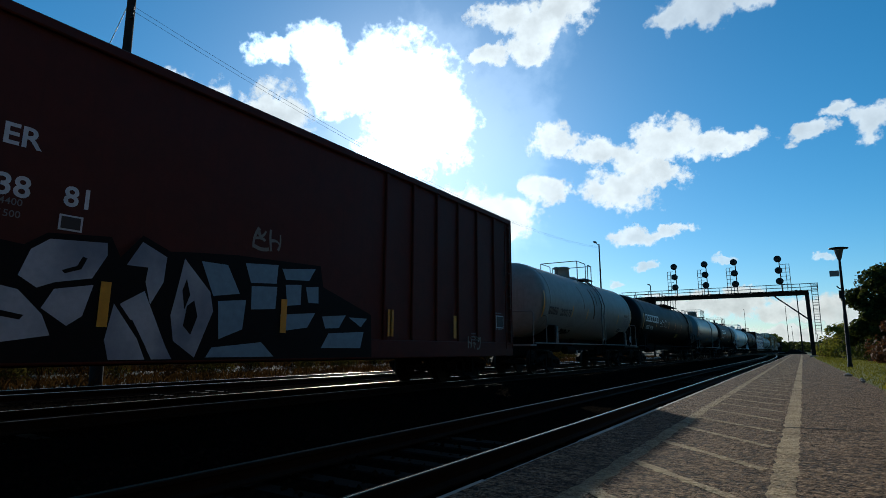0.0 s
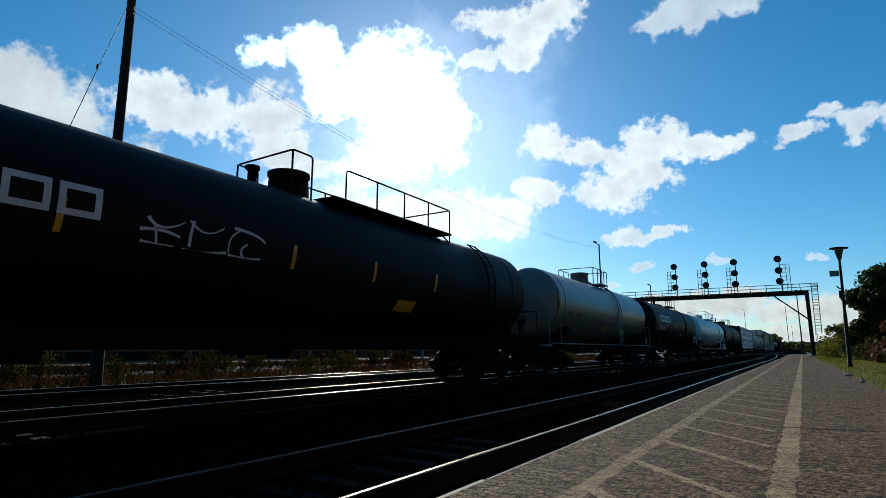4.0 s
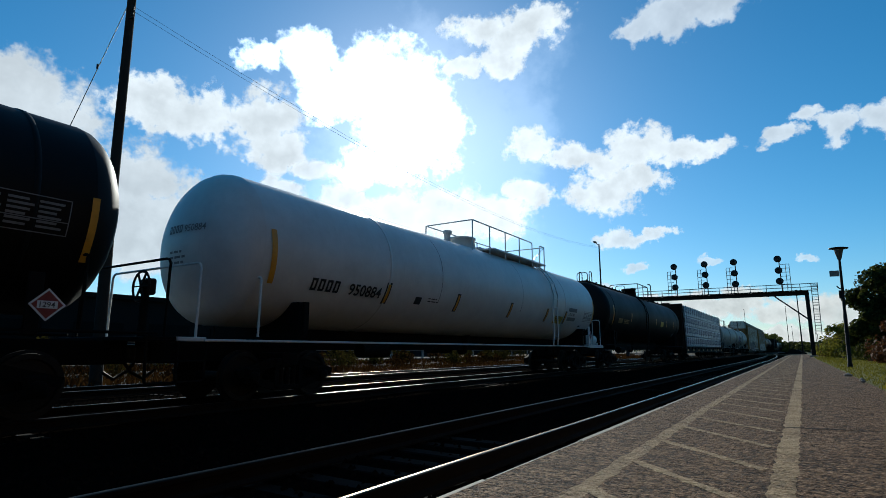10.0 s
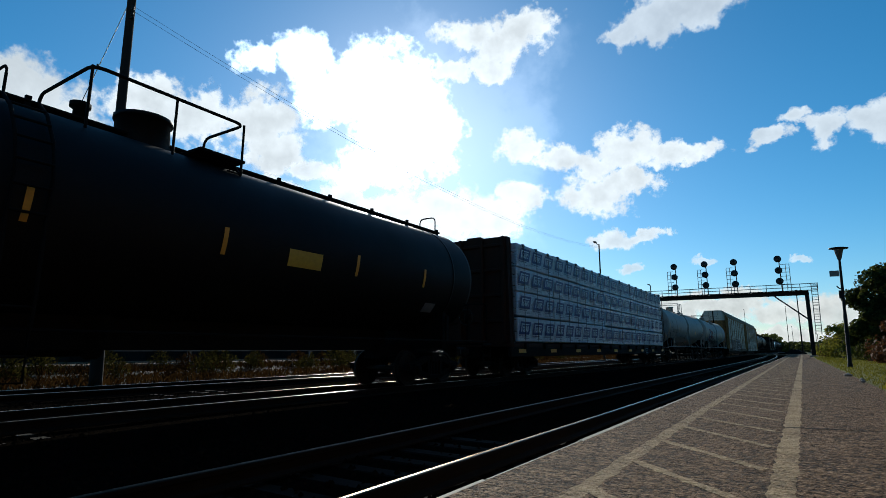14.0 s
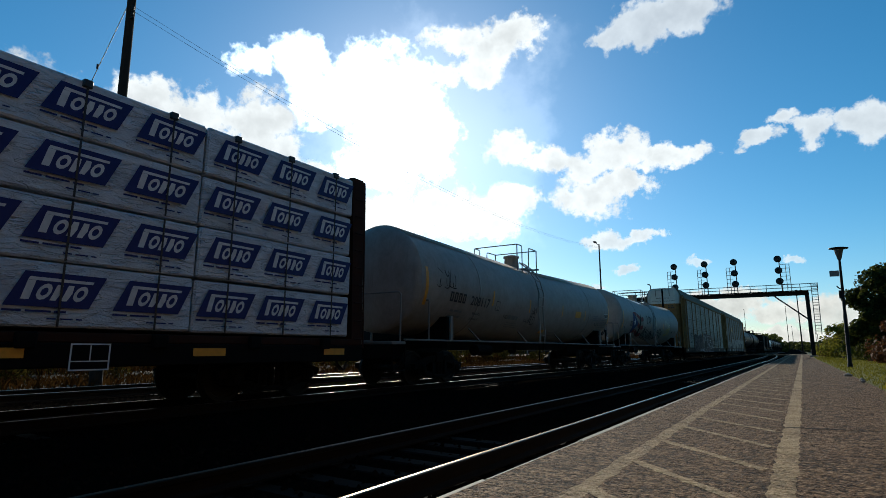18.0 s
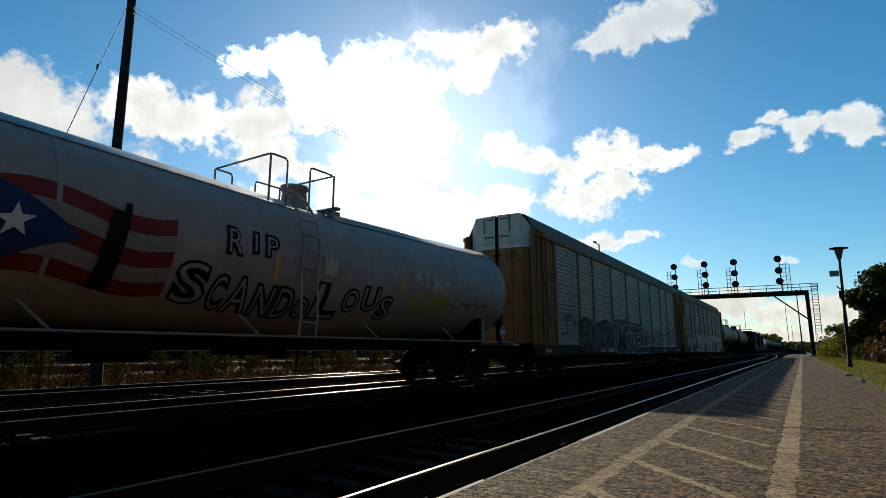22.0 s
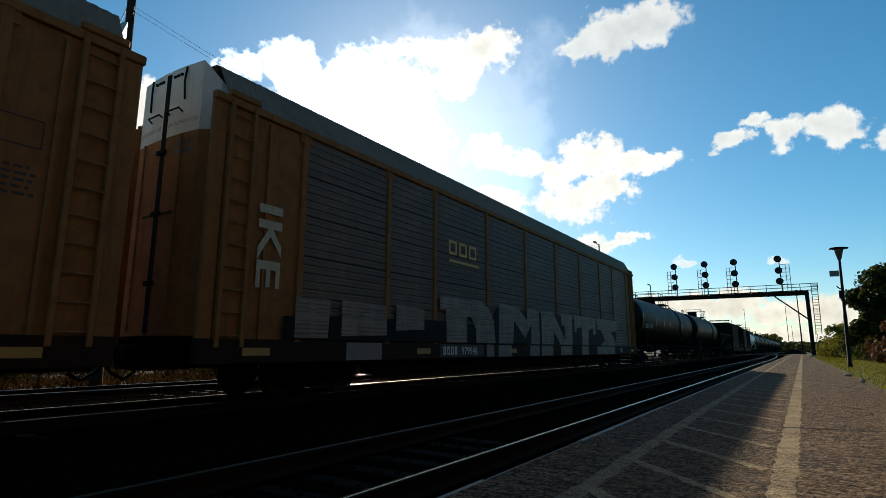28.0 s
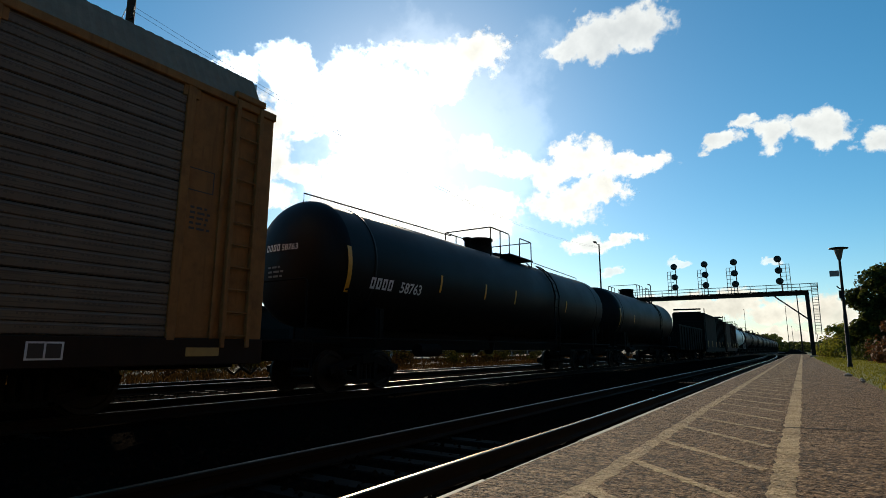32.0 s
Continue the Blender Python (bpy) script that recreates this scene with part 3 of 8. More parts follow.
def guard_rail():
    """Low steel guard rail on posts along the road behind the tracks."""
    ob = thing("guard_rail", "galvanised steel guard rail on posts beyond the tracks", "guard rail")
    prof = [(0.0, 0.0), (0.05, 0.06), (0.0, 0.13), (0.0, 0.18), (0.05, 0.25), (0.0, 0.31)]
    g = G()
    v = []
    ys = [-20 + i * 4 for i in range(60)]
    for y in ys:
        v += [(-25.2 + a, y, 0.82 + b) for a, b in prof]
    n = len(prof)
    g.add(v, [(j * n + i, (j + 1) * n + i, (j + 1) * n + i + 1, j * n + i + 1) for j in range(len(ys) - 1) for i in range(n - 1)], True)
    part("rail_beam", g, "steel_grey", ob)
    p = G().box(-0.07, 0.07, -0.08, 0.08, 0, 1.2, 0.01).mesh("post", "steel_grey")
    for y in ys:
        q = part("post", p, "", ob)
        q.location = (-25.35, y, -0.1)


guard_rail()
kerb = G()
for i in range(50):
    kerb.box(-24.9, -24.6, -20 + i * 4, -16.04 + i * 4, -0.2, 0.24 + 0.02 * (i % 3), 0.02)
solid("low_wall", kerb, "old_concrete", "low weathered concrete retaining wall behind the weeds", "wall", kind="structure")
road = strip_mesh([-38, -25.4], [0.08, 0.08], -60, 500, 30)
solid("far_road", road, "platform_asphalt", "grey service road beyond the tracks", "road", kind="structure")


def warehouse(y0, y1, x0, x1, h, label):
    ob = thing("warehouse", label, "building", at=(0, 0, -0.3))
    g = G().box(x0, x1, y0, y1, 0, h)
    part("wall", g, "dark_wall", ob)
    part("roof", G().box(x0 - 0.3, x1 + 0.3, y0 - 0.3, y1 + 0.3, h + 0.004, h + 0.35, 0.03), "frame_black", ob, "dark flat metal roof")
    n = int((y1 - y0) / 5)
    pan = G().box(x1 + 0.003, x1 + 0.06, -1.6, 1.6, 0.3, 3.0, 0.02).mesh("loading_door", "frame_black")
    for i in range(n):
        part("loading_door", pan, "", ob).location = (0, y0 + 2.5 + i * 5, 0)
    return ob


warehouse(-14, 62, -58, -40, 4.6, "long dark low warehouse with loading doors behind the tracks")
warehouse(80, 190, -80, -55, 5.2, "distant dark low warehouse behind the tracks")


# unseen building, trees added behind the eye close that side, cut skylight, bounce sun
station = thing("station_building", "unseen tan building added beside the platform to cut sky light and bounce sun", "building", at=(0, 0, 0.1))
part("wall", G().box(3.4, 15.0, -70, 16, 0, 8.6, 0.04), "bounce_wall", station)
part("roof", G().add([(2.6, -71, 8.6), (9.2, -71, 12.5), (15.8, -71, 8.6), (2.6, 17, 8.6), (9.2, 17, 12.5), (15.8, 17, 8.6)], [(0, 1, 4, 3), (1, 2, 5, 4), (0, 2, 1), (3, 4, 5), (0, 3, 5, 2)]), "frame_black", station, "dark pitched roof")


# ---- poles, wires, lamps, gantry ----
def utility_pole():
    ob = thing("utility_pole", "tall dark weathered wooden utility pole behind the tracks", "utility pole", at=(-18.5, 8.35, 0))
    part("pole", G().tube([(0, 0.3, -0.7), (0, 0.12, 6), (0, 0.0, 14.6)], 0.19, 12, 0.13), "pole_wood", ob)
    part("crossarm", G().box(-1.1, 1.1, 0.1, 0.22, 13.85, 13.98, 0.01), "pole_wood", ob)
    ins = G().lathe([(0, 0.001), (0, 0.03), (0.05, 0.05), (0.1, 0.035), (0.14, 0.045), (0.18, 0.001)], 0, 0, 8, 'z').mesh("insulator", "lamp_black")
    for z in (12.28, 12.52):
        part("insulator", ins, "", ob, at=(0.24, -0.02, z - 0.05))
    part("bracket", G().box(0.1, 0.28, -0.04, 0.04, 12.16, 12.22, 0.01), "lamp_black", ob)
    return ob


utility_pole()


def wire(a, b, sag, name, label, r=0.018, n=24):
    a, b = Vector(a), Vector(b)
    pts = [a + (b - a) * (i / n) - Vector((0, 0, sag * 4 * (i / n) * (1 - i / n))) for i in range(n + 1)]
    solid(name, G().tube(pts, r, 5), "wire_dark", label, "wire", "overhead wires")


for dx, dz in ((0.3, 0.08), (0.3, -0.1)):
    wire((-18.5 + dx, 8.3, 12.5 + dz), (-18.5 + dx, 61.2, 12.45 + dz * 0.7), 1.62, "overhead_wire", "thin dark overhead wire between poles", 0.006)
wire((-18.62, 8.3, 12.7), (-18.5, 4.95, -0.2), 0.05, "guy_wire", "thin steel guy wire bracing the pole", 0.014)
solid("guy_insulator", G().lathe([(-0.08, 0.001), (-0.08, 0.035), (0.08, 0.035), (0.08, 0.001)], 0, 0, 8, 'z'), "lamp_black", "small dark insulator on the guy wire", "insulator", at=(-18.58, 7.6, 10.1))


def mast(x, y, h, arm, label):
    ob = thing("light_mast", label, "light mast", at=(x, y, -0.4))
    part("pole", G().tube([(0, 0, 0), (0, 0, h)], 0.13, 10, 0.07), "gantry_steel", ob)
    part("arm", G().tube([(0, 0, h - 0.15), (0, -arm, h)], 0.04, 6), "gantry_steel", ob)
    part("lamp_head", G().box(-0.15, 0.15, -arm - 0.6, -arm, h - 0.06, h + 0.08, 0.04), "lamp_black", ob)
    return ob


mast(-18.5, 61.4, 13.3, 1.2, "tall slim grey light mast beyond the tracks")
mast(-18.5, 86.6, 11.0, 0.8, "tall slim grey light mast beyond the tracks")
mast(-18.5, 257, 17.6, 0.8, "distant slim light mast")
mast(-3.55, 230, 16.6, 0.01, "distant slim bare mast beside the line")
mast(-2.9, 300, 12.0, 0.01, "distant slim bare mast beside the line")
mast(6.3, 320, 9.5, 0.01, "distant slim bare mast beyond the crossing")
mast(0.15, 120, 12.2, 0.01, "dark bare pole at the far end of the platform")


def platform_lamp():
    ob = thing("platform_lamp", "black platform lamp post with a flat round hood and small sign", "lamp post", at=(1.87, 33.0, 0.08))
    part("base_plate", G().box(-0.22, 0.22, -0.22, 0.22, 0.0, 0.06, 0.015), "lamp_black", ob)
    part("pole", G().lathe([(0.05, 0.12), (0.25, 0.11), (0.3, 0.085), (2.6, 0.085), (2.65, 0.07), (5.2, 0.055), (5.36, 0.055)], 0, 0, 14, 'z'), "lamp_black", ob)
    part("lantern", G().lathe([(5.32, 0.06), (5.38, 0.09), (5.62, 0.15), (5.84, 0.2), (5.86, 0.2)], 0, 0, 16, 'z'), "lamp_lens", ob, "tapering translucent lantern")
    part("hood", G().lathe([(5.84, 0.24), (5.88, 0.41), (5.91, 0.41), (5.95, 0.2), (5.98, 0.001)], 0, 0, 20, 'z'), "lamp_black", ob, "flat round black hood")
    part("sign_plate", G().box(-0.46, -0.07, -0.02, 0.02, 4.5, 4.79, 0.01), "steel_grey", ob, "small grey sign plate")
    part("bracket", G().tube([(-0.22, 0, 4.02), (-0.12, 0, 3.9), (0, 0, 3.85)], 0.03, 6), "lamp_black", ob)
    part("junction_box", G().box(-0.16, -0.05, -0.06, 0.06, 3.4, 3.8, 0.02), "lamp_black", ob)
    ob.rotation_euler = (0, radians(1.3), 0)


platform_lamp()


def signal_gantry():
    Y = 80.0
    ob = thing("signal_gantry", "dark steel cantilever signal gantry over the tracks", "signal gantry", at=(0, Y, 0))
    xl, xr = -21.0, 1.3
    part("beam", G().box(xl, xr, -0.35, 0.35, 7.61, 8.03, 0.03), "gantry_steel", ob)
    part("flange", G().box(xl, xr, -0.42, 0.42, 8.034, 8.09, 0.01), "gantry_steel", ob)
    part("post", G().box(0.95, 1.38, -0.3, 0.3, -0.4, 8.03, 0.03), "gantry_steel", ob)
    part("post", G().box(-20.9, -20.5, -0.3, 0.3, -0.6, 7.61, 0.03), "gantry_steel", ob)
    part("footing", G().box(0.75, 1.58, -0.5, 0.5, -0.4, 0.35, 0.04), "kerb_pale", ob, "pale concrete footing")
    part("brace", G().beam((-2.3, 0, 7.63), (1.0, 0, 4.7), 0.2, 0.16), "gantry_steel", ob)
    part("walkway", G().box(xl, 2.3, -1.1, -0.42, 8.092, 8.14), "gantry_steel", ob)
    for z in (8.5, 8.9):
        part("handrail", G().tube([(xl, -1.05, z), (2.35, -1.05, z)], 0.045, 5), "steel_grey", ob)
    pm = G().tube([(0, 0, 8.13), (0, 0, 8.92)], 0.04, 5).mesh("rail_post", "steel_grey")
    for i in range(14):
        part("rail_post", pm, "", ob, at=(xl + 0.3 + i * 1.77, -1.05, 0))
    lad = part("ladder", G().tube([(1.62, -0.75, 2.8), (1.68, -0.75, 9.0)], 0.045, 5).tube([(2.2, -0.75, 2.8), (2.3, -0.75, 9.0)], 0.045, 5).tube([(1.72, -0.75, 1.0), (1.72, -0.75, 2.8)], 0.03, 5), "steel_grey", ob, "steel access ladder")
    rung = G().tube([(0, 0, 0), (0.6, 0, 0)], 0.026, 5).mesh("rung", "steel_grey")
    for i in range(18):
        part("rung", rung, "", lad, at=(1.63 + 0.06 * i / 19, -0.75, 2.85 + i * 0.34))
    hoop = G().tube([(0, 0, 0), (0.0, -0.4, 0), (0.3, -0.62, 0), (0.6, -0.4, 0), (0.6, 0, 0)], 0.022, 4).mesh("safety_hoop", "steel_grey")
    for i in range(10):
        part("safety_hoop", hoop, "", lad, at=(1.635 + 0.006 * i, -0.75, 3.3 + i * 0.6))

    def head():
        g = G()
        g.lathe([(-0.12, 0.001), (-0.12, 0.42), (0.02, 0.42), (0.05, 0.001)], 0, 0, 22, 'y')
        g.box(-0.14, 0.14, 0.02, 0.35, -0.2, 0.2, 0.03)
        return g.mesh("signal_head", "signal_black")

    def hood():
        return G().lathe([(-0.13, 0.17), (-0.48, 0.17)], 0, 0.02, 14, 'y', radians(-20), radians(200)).mesh("lamp_hood", "signal_black")

    HEAD, HOOD = head(), hood()
    for x, zs, side in ((-1.5, (12.2, 10.75, 9.4), 1), (-6.4, (12.2, 10.75, 9.35), -1), (-9.88, (12.2, 10.8, 9.4), -1), (-13.7, (12.15, 10.72, 9.32), -1)):
        sg = thing("rail_signal", "black three-aspect railway signal mast on the gantry", "railway signal", "signals on the gantry", at=(x, Y - 0.6, 8.14))
        part("mast", G().tube([(0.18, 0.2, 0), (0.12, 0.2, 4.27)], 0.06, 8), "gantry_steel", sg)
        for z in zs:
            h = part("signal_head", HEAD, "", sg, at=(0, -0.1, z - 8.14))
            part("lamp_hood", HOOD, "", h)
        ld = part("ladder", G().tube([(0.66 * side + 0.1, 0.25, 0), (0.66 * side + 0.1, 0.25, 3.4)], 0.04, 5).tube([(1.06 * side + 0.1, 0.25, 0), (1.06 * side + 0.1, 0.25, 3.4)], 0.04, 5), "steel_grey", sg)
        rg = G().tube([(0.2 * side, 0.25, 0), (1.06 * side + 0.1, 0.25, 0)], 0.03, 4).mesh("rung", "steel_grey")
        for k in range(6):
            part("rung", rg, "", ld, at=(0, 0, 0.9 + k * 0.5))


signal_gantry()


# ---- trees and the distance ----
def tree(name, x, y, h, r, mat, seed, label, n=2600, base=0.0, low=0.25, leaf=0.16):
    rr = random.Random(seed)
    ob = thing(name, label, "tree", "trees beside the platform", at=(x, y, base))
    g = G()
    g.tube([(0, 0, -0.2), (0.05, 0.03, h * 0.25), (0.1, -0.05, h * 0.6), (0.0, 0.05, h * 0.9)], h * 0.028, 8, h * 0.006)
    tips = []
    for i in range(13):
        z = h * (low * 0.7 + 0.6 * rr.random())
        a = rr.uniform(0, 6.28)
        q = r * rr.uniform(0.5, 0.95) * (1.0 - 0.45 * max(0, z / h - 0.45))
        e = Vector((math.cos(a) * q, math.sin(a) * q, z + h * rr.uniform(0.08, 0.24)))
        g.tube([(0.05, 0, z), tuple(e * 0.5 + Vector((0, 0, z * 0.45))), tuple(e)], h * 0.01, 5, h * 0.003)
        tips.append(e)
    part("trunk", g, "bark", ob, "grey-brown trunk and limbs")
    c = G()
    centres = []
    for e in tips:
        for _ in range(3):
            centres.append((e + Vector((rr.gauss(0, r * 0.22), rr.gauss(0, r * 0.22), rr.gauss(0, h * 0.06))), r * rr.uniform(0.18, 0.36)))
    for _ in range(8):
        centres.append((Vector((rr.gauss(0, r * 0.3), rr.gauss(0, r * 0.3), h * rr.uniform(0.6, 0.93))), r * rr.uniform(0.2, 0.36)))
    for _ in range(n):
        o, q = centres[rr.randrange(len(centres))]
        d = Vector((rr.gauss(0, 1), rr.gauss(0, 1), rr.gauss(0, 1))).normalized()
        o = o + d * q * rr.random() ** 0.4
        if o.z < h * low * 0.5:
            continue
        s = leaf * rr.uniform(0.6, 1.3)
        ax = (d + Vector((rr.gauss(0, 0.6), rr.gauss(0, 0.6), rr.gauss(0, 0.6)))).normalized()
        b = ax.orthogonal().normalized() * s
        k = ax.cross(b).normalized() * s * 0.6
        c.add([tuple(o - b), tuple(o + k), tuple(o + b), tuple(o - k)], [(0, 1, 2, 3)])
    part("crown", c, mat, ob, "uneven leafy crown")
    return ob


tree("broadleaf_tree", 7.25, 58, 7.7, 2.9, "leaf_green", 1, "large dark green broadleaf tree on the lawn", 24000, -0.1, 0.25, 0.17)
tree("broadleaf_tree", 9.5, 66, 8.6, 3.4, "leaf_green", 2, "large dark green broadleaf tree on the lawn", 17000, -0.1, 0.2, 0.2)
tree("broadleaf_tree", 5.6, 57, 5.9, 1.9, "leaf_green", 15, "dark green broadleaf tree with a low crown on the lawn", 12000, -0.1, 0.15, 0.15)
tree("broadleaf_tree", 7.2, 49, 5.2, 2.2, "leaf_rust", 9, "smaller rusty brown autumn tree under the large one", 8000, -0.1, 0.08, 0.12)
# added trees, all out of view, that close off the sky on the right
big = tree("broadleaf_tree", 15.5, 62, 9.6, 3.8, "leaf_green", 12, "unseen dark green broadleaf tree added beyond the lawn to close off sky", 3600, -0.2, 0.2, 0.2)
for i, (bx, by) in enumerate(((13.0, 22), (12.0, 30), (13.6, 38), (12.6, 46), (14.0, 54))):
    copy_thing(big, pose(bx, by, -0.2, 0, 0, 70 * i))
tree("young_tree", 3.6, 72, 3.9, 1.4, "leaf_olive", 3, "young olive-green tree at the end of the lawn", 2600, -0.1, 0.1, 0.1)
tree("young_tree", 4.8, 80, 4.4, 1.6, "leaf_olive", 4, "young olive-green tree at the end of the lawn", 2600, -0.1, 0.1, 0.13)
tree("young_tree", 5.6, 66, 3.6, 1.5, "leaf_olive", 5, "low bushy olive-green tree at the end of the lawn", 2600, -0.1, 0.05, 0.12)
tree("broadleaf_tree", 12, 84, 9.0, 3.6, "leaf_green", 6, "large dark green broadleaf tree behind the lawn", 4000, -0.2, 0.2, 0.2)


def shrub(seed, mat, n, r, h, leaf):
    rr = random.Random(seed)
    g = G()
    lobes = [(Vector((rr.uniform(-r, r) * 0.7, rr.uniform(-r, r) * 0.7, h * rr.uniform(0.2, 0.75))), r * rr.uniform(0.3, 0.6)) for _ in range(14)]
    for _ in range(n):
        o, q = lobes[rr.randrange(14)]
        d = Vector((rr.gauss(0, 1), rr.gauss(0, 1), rr.gauss(0, 1))).normalized()
        o = o + d * q * rr.random() ** 0.4
        if o.z < 0:
            continue
        s = leaf * rr.uniform(0.6, 1.3)
        ax = (d + Vector((rr.gauss(0, 0.6), rr.gauss(0, 0.6), rr.gauss(0, 0.6)))).normalized()
        b = ax.orthogonal().normalized() * s
        k = ax.cross(b).normalized() * s * 0.6
        g.add([tuple(o - b), tuple(o + k), tuple(o + b), tuple(o - k)], [(0, 1, 2, 3)])
    for i in range(6):
        a = i * 1.05
        g.tube([(0, 0, -0.1), (math.cos(a) * r * 0.3, math.sin(a) * r * 0.3, h * 0.4), (math.cos(a) * r * 0.6, math.sin(a) * r * 0.6, h * 0.75)], 0.03, 5)
    return g.mesh("shrub", mat)


SHRUBS = [(shrub(41, "leaf_rust", 1800, 1.5, 2.3, 0.11), "rusty brown shrub at the edge of the lawn"), (shrub(42, "leaf_green", 1800, 1.6, 2.6, 0.11), "dense dark green shrub at the edge of the lawn"), (shrub(43, "leaf_olive", 1600, 1.3, 2.0, 0.1), "olive-green shrub at the edge of the lawn")]
for i, (sx, sy, k, sc) in enumerate(((6.0, 52, 0, 1.2), (8.0, 54, 1, 1.2), (7.0, 57, 0, 1.5), (5.2, 60, 1, 1.0), (9.5, 58, 0, 1.5), (4.3, 68, 2, 1.1), (3.1, 78, 2, 1.2), (5.4, 74, 1, 1.4), (2.7, 86, 2, 1.0), (3.6, 92, 0, 1.1), (6.6, 84, 1, 1.6), (7.4, 64, 1, 1.6), (10.5, 70, 1, 1.8), (2.6, 100, 0, 0.9), (4.8, 100, 1, 1.6), (7.6, 96, 2, 1.8))):
    ob = tagged(new("shrub", SHRUBS[k][0]), SHRUBS[k][1], "shrub", "shrubs at the lawn's edge")
    ob.matrix_basis = pose(sx, sy, -0.08, 0, 0, 47 * i) @ Matrix.Scale(sc, 4)


def far_woods():
    g = G()
    rr = random.Random(77)
    for i in range(9000):
        x = rr.uniform(-120, 160) if i % 3 == 0 else rr.uniform(-30, 14)
        y = rr.uniform(330, 420)
        top = 3.9 + 2.2 * (0.5 + 0.5 * noise.noise((x * 0.12, 0, 4))) + (5.2 if -28 < x < -10 else 0) * (0.75 + 0.5 * noise.noise((x * 0.3, 2, 0)))
        z = rr.uniform(-0.3, top)
        s = rr.uniform(0.5, 1.1)
        d = Vector((rr.gauss(0, 1), rr.gauss(0, 1), rr.gauss(0, 1))).normalized()
        b = d.orthogonal().normalized() * s
        k = d.cross(b).normalized() * s * 0.7
        o = Vector((x, y, z))
        g.add([tuple(o - b), tuple(o + k), tuple(o + b), tuple(o - k)], [(0, 1, 2, 3)])
    return g


solid("far_woods", far_woods(), "leaf_green", "dark line of distant trees at the horizon", "trees", kind="stuff")


def parked_car(x, y, rz, mat):
    ob = thing("parked_car", "small dark parked car near the level crossing", "car", "cars near the crossing", at=(x, y, -0.4))
    ob.rotation_euler = (0, 0, radians(rz))
    g = G()
    prof = [(-2.1, 0.35), (-2.15, 0.75), (-1.2, 0.9), (-0.6, 1.4), (0.9, 1.42), (1.6, 0.95), (2.1, 0.85), (2.15, 0.4)]
    v = [(sx * (0.85 if z < 1 else 0.7), yy, z) for sx in (-1, 1) for yy, z in prof]
    n = len(prof)
    g.add(v, [tuple(range(n)), tuple(range(2 * n - 1, n - 1, -1))] + [(i, n + i, n + (i + 1) % n, (i + 1) % n) for i in range(n)])
    part("body", g, mat, ob)
    w = G().lathe([(-0.1, 0.001), (-0.1, 0.32), (0.1, 0.32), (0.1, 0.001)], 0, 0, 14, 'x').mesh("wheel", "lamp_black")
    for sx in (-0.78, 0.78):
        for yy in (-1.3, 1.3):
            part("wheel", w, "", ob, at=(sx, yy, 0.32))


for cxx, cyy, m in ((-1.2, 158, "dark_wall"), (3.4, 150, "steel_grey"), (5.5, 165, "lamp_black")):
    parked_car(cxx, cyy, 80, m)
cross = G().box(-40, 40, 141, 147, -0.4, -0.02)
solid("crossing_road", cross, "platform_asphalt", "road across the line beyond the platform", "road", kind="structure")


# ---- the freight train ----
XT = TRACKS["train"]
CARS = []          # (object, train coordinate)
AXLES = {-0.89: [], 0.89: []}


def travelled(t):
    """How far the train has rolled by t; it slows gently."""
    return 9.375 * t - 0.0573 * t * t / 2 - 0.000889 * t ** 3 / 3


def start_car(name, label, category, y):
    ob = thing(name, label, category, "cars of the freight train", at=(XT, y, 0))
    CARS.append((ob, y))
    return ob


def wheelset_mesh():
    g = G()
    for sx in (-1, 1):
        x = sx * 0.72
        g.lathe([(x - sx * 0.06, 0.001), (x - sx * 0.06, 0.5), (x - sx * 0.03, 0.5), (x - sx * 0.025, 0.46), (x + sx * 0.07, 0.45), (x + sx * 0.07, 0.38), (x + sx * 0.03, 0.36), (x + sx * 0.03, 0.14), (x + sx * 0.09, 0.12), (x + sx * 0.09, 0.001)], 0, 0, 28, 'x', smooth=False)
    g.tube([(-1.0, 0, 0), (1.0, 0, 0)], 0.08, 10)
    return g.mesh("wheelset", "wheel_steel")


def side_frame_mesh():
    """Cast truck side frame with its openings and bearing caps."""
    g = G()
    g.beam((0, -1.2, 0.5), (0, -0.35, 0.72), 0.14, 0.16).beam((0, 1.2, 0.5), (0, 0.35, 0.72), 0.14, 0.16)
    g.beam((0, -0.95, 0.42), (0, -0.3, 0.24), 0.14, 0.13).beam((0, 0.95, 0.42), (0, 0.3, 0.24), 0.14, 0.13)
    g.box(-0.07, 0.07, -0.4, 0.4, 0.66, 0.8, 0.02).box(-0.08, 0.08, -0.36, 0.36, 0.17, 0.27, 0.02)
    g.box(-0.08, 0.08, -0.36, -0.26, 0.2, 0.75).box(-0.08, 0.08, 0.26, 0.36, 0.2, 0.75)
    for y in (-0.89, 0.89):
        g.box(-0.1, 0.1, y - 0.16, y + 0.16, 0.3, 0.62, 0.03)
        g.lathe([(0.1, 0.1), (0.17, 0.1), (0.19, 0.07), (0.19, 0.001)], y, 0.45, 12, 'x')
    for y in (-0.16, 0, 0.16):
        g.lathe([(0.28, 0.055), (0.64, 0.055)], 0, y, 8, 'z')
    return g.mesh("side_frame", "frame_black")


WHEELS, SIDE = wheelset_mesh(), side_frame_mesh()
BOLSTER = G().box(-1.1, 1.1, -0.2, 0.2, 0.62, 0.9, 0.03).box(-0.9, 0.9, -0.06, 0.06, 0.34, 0.46).mesh("bolster", "frame_black")


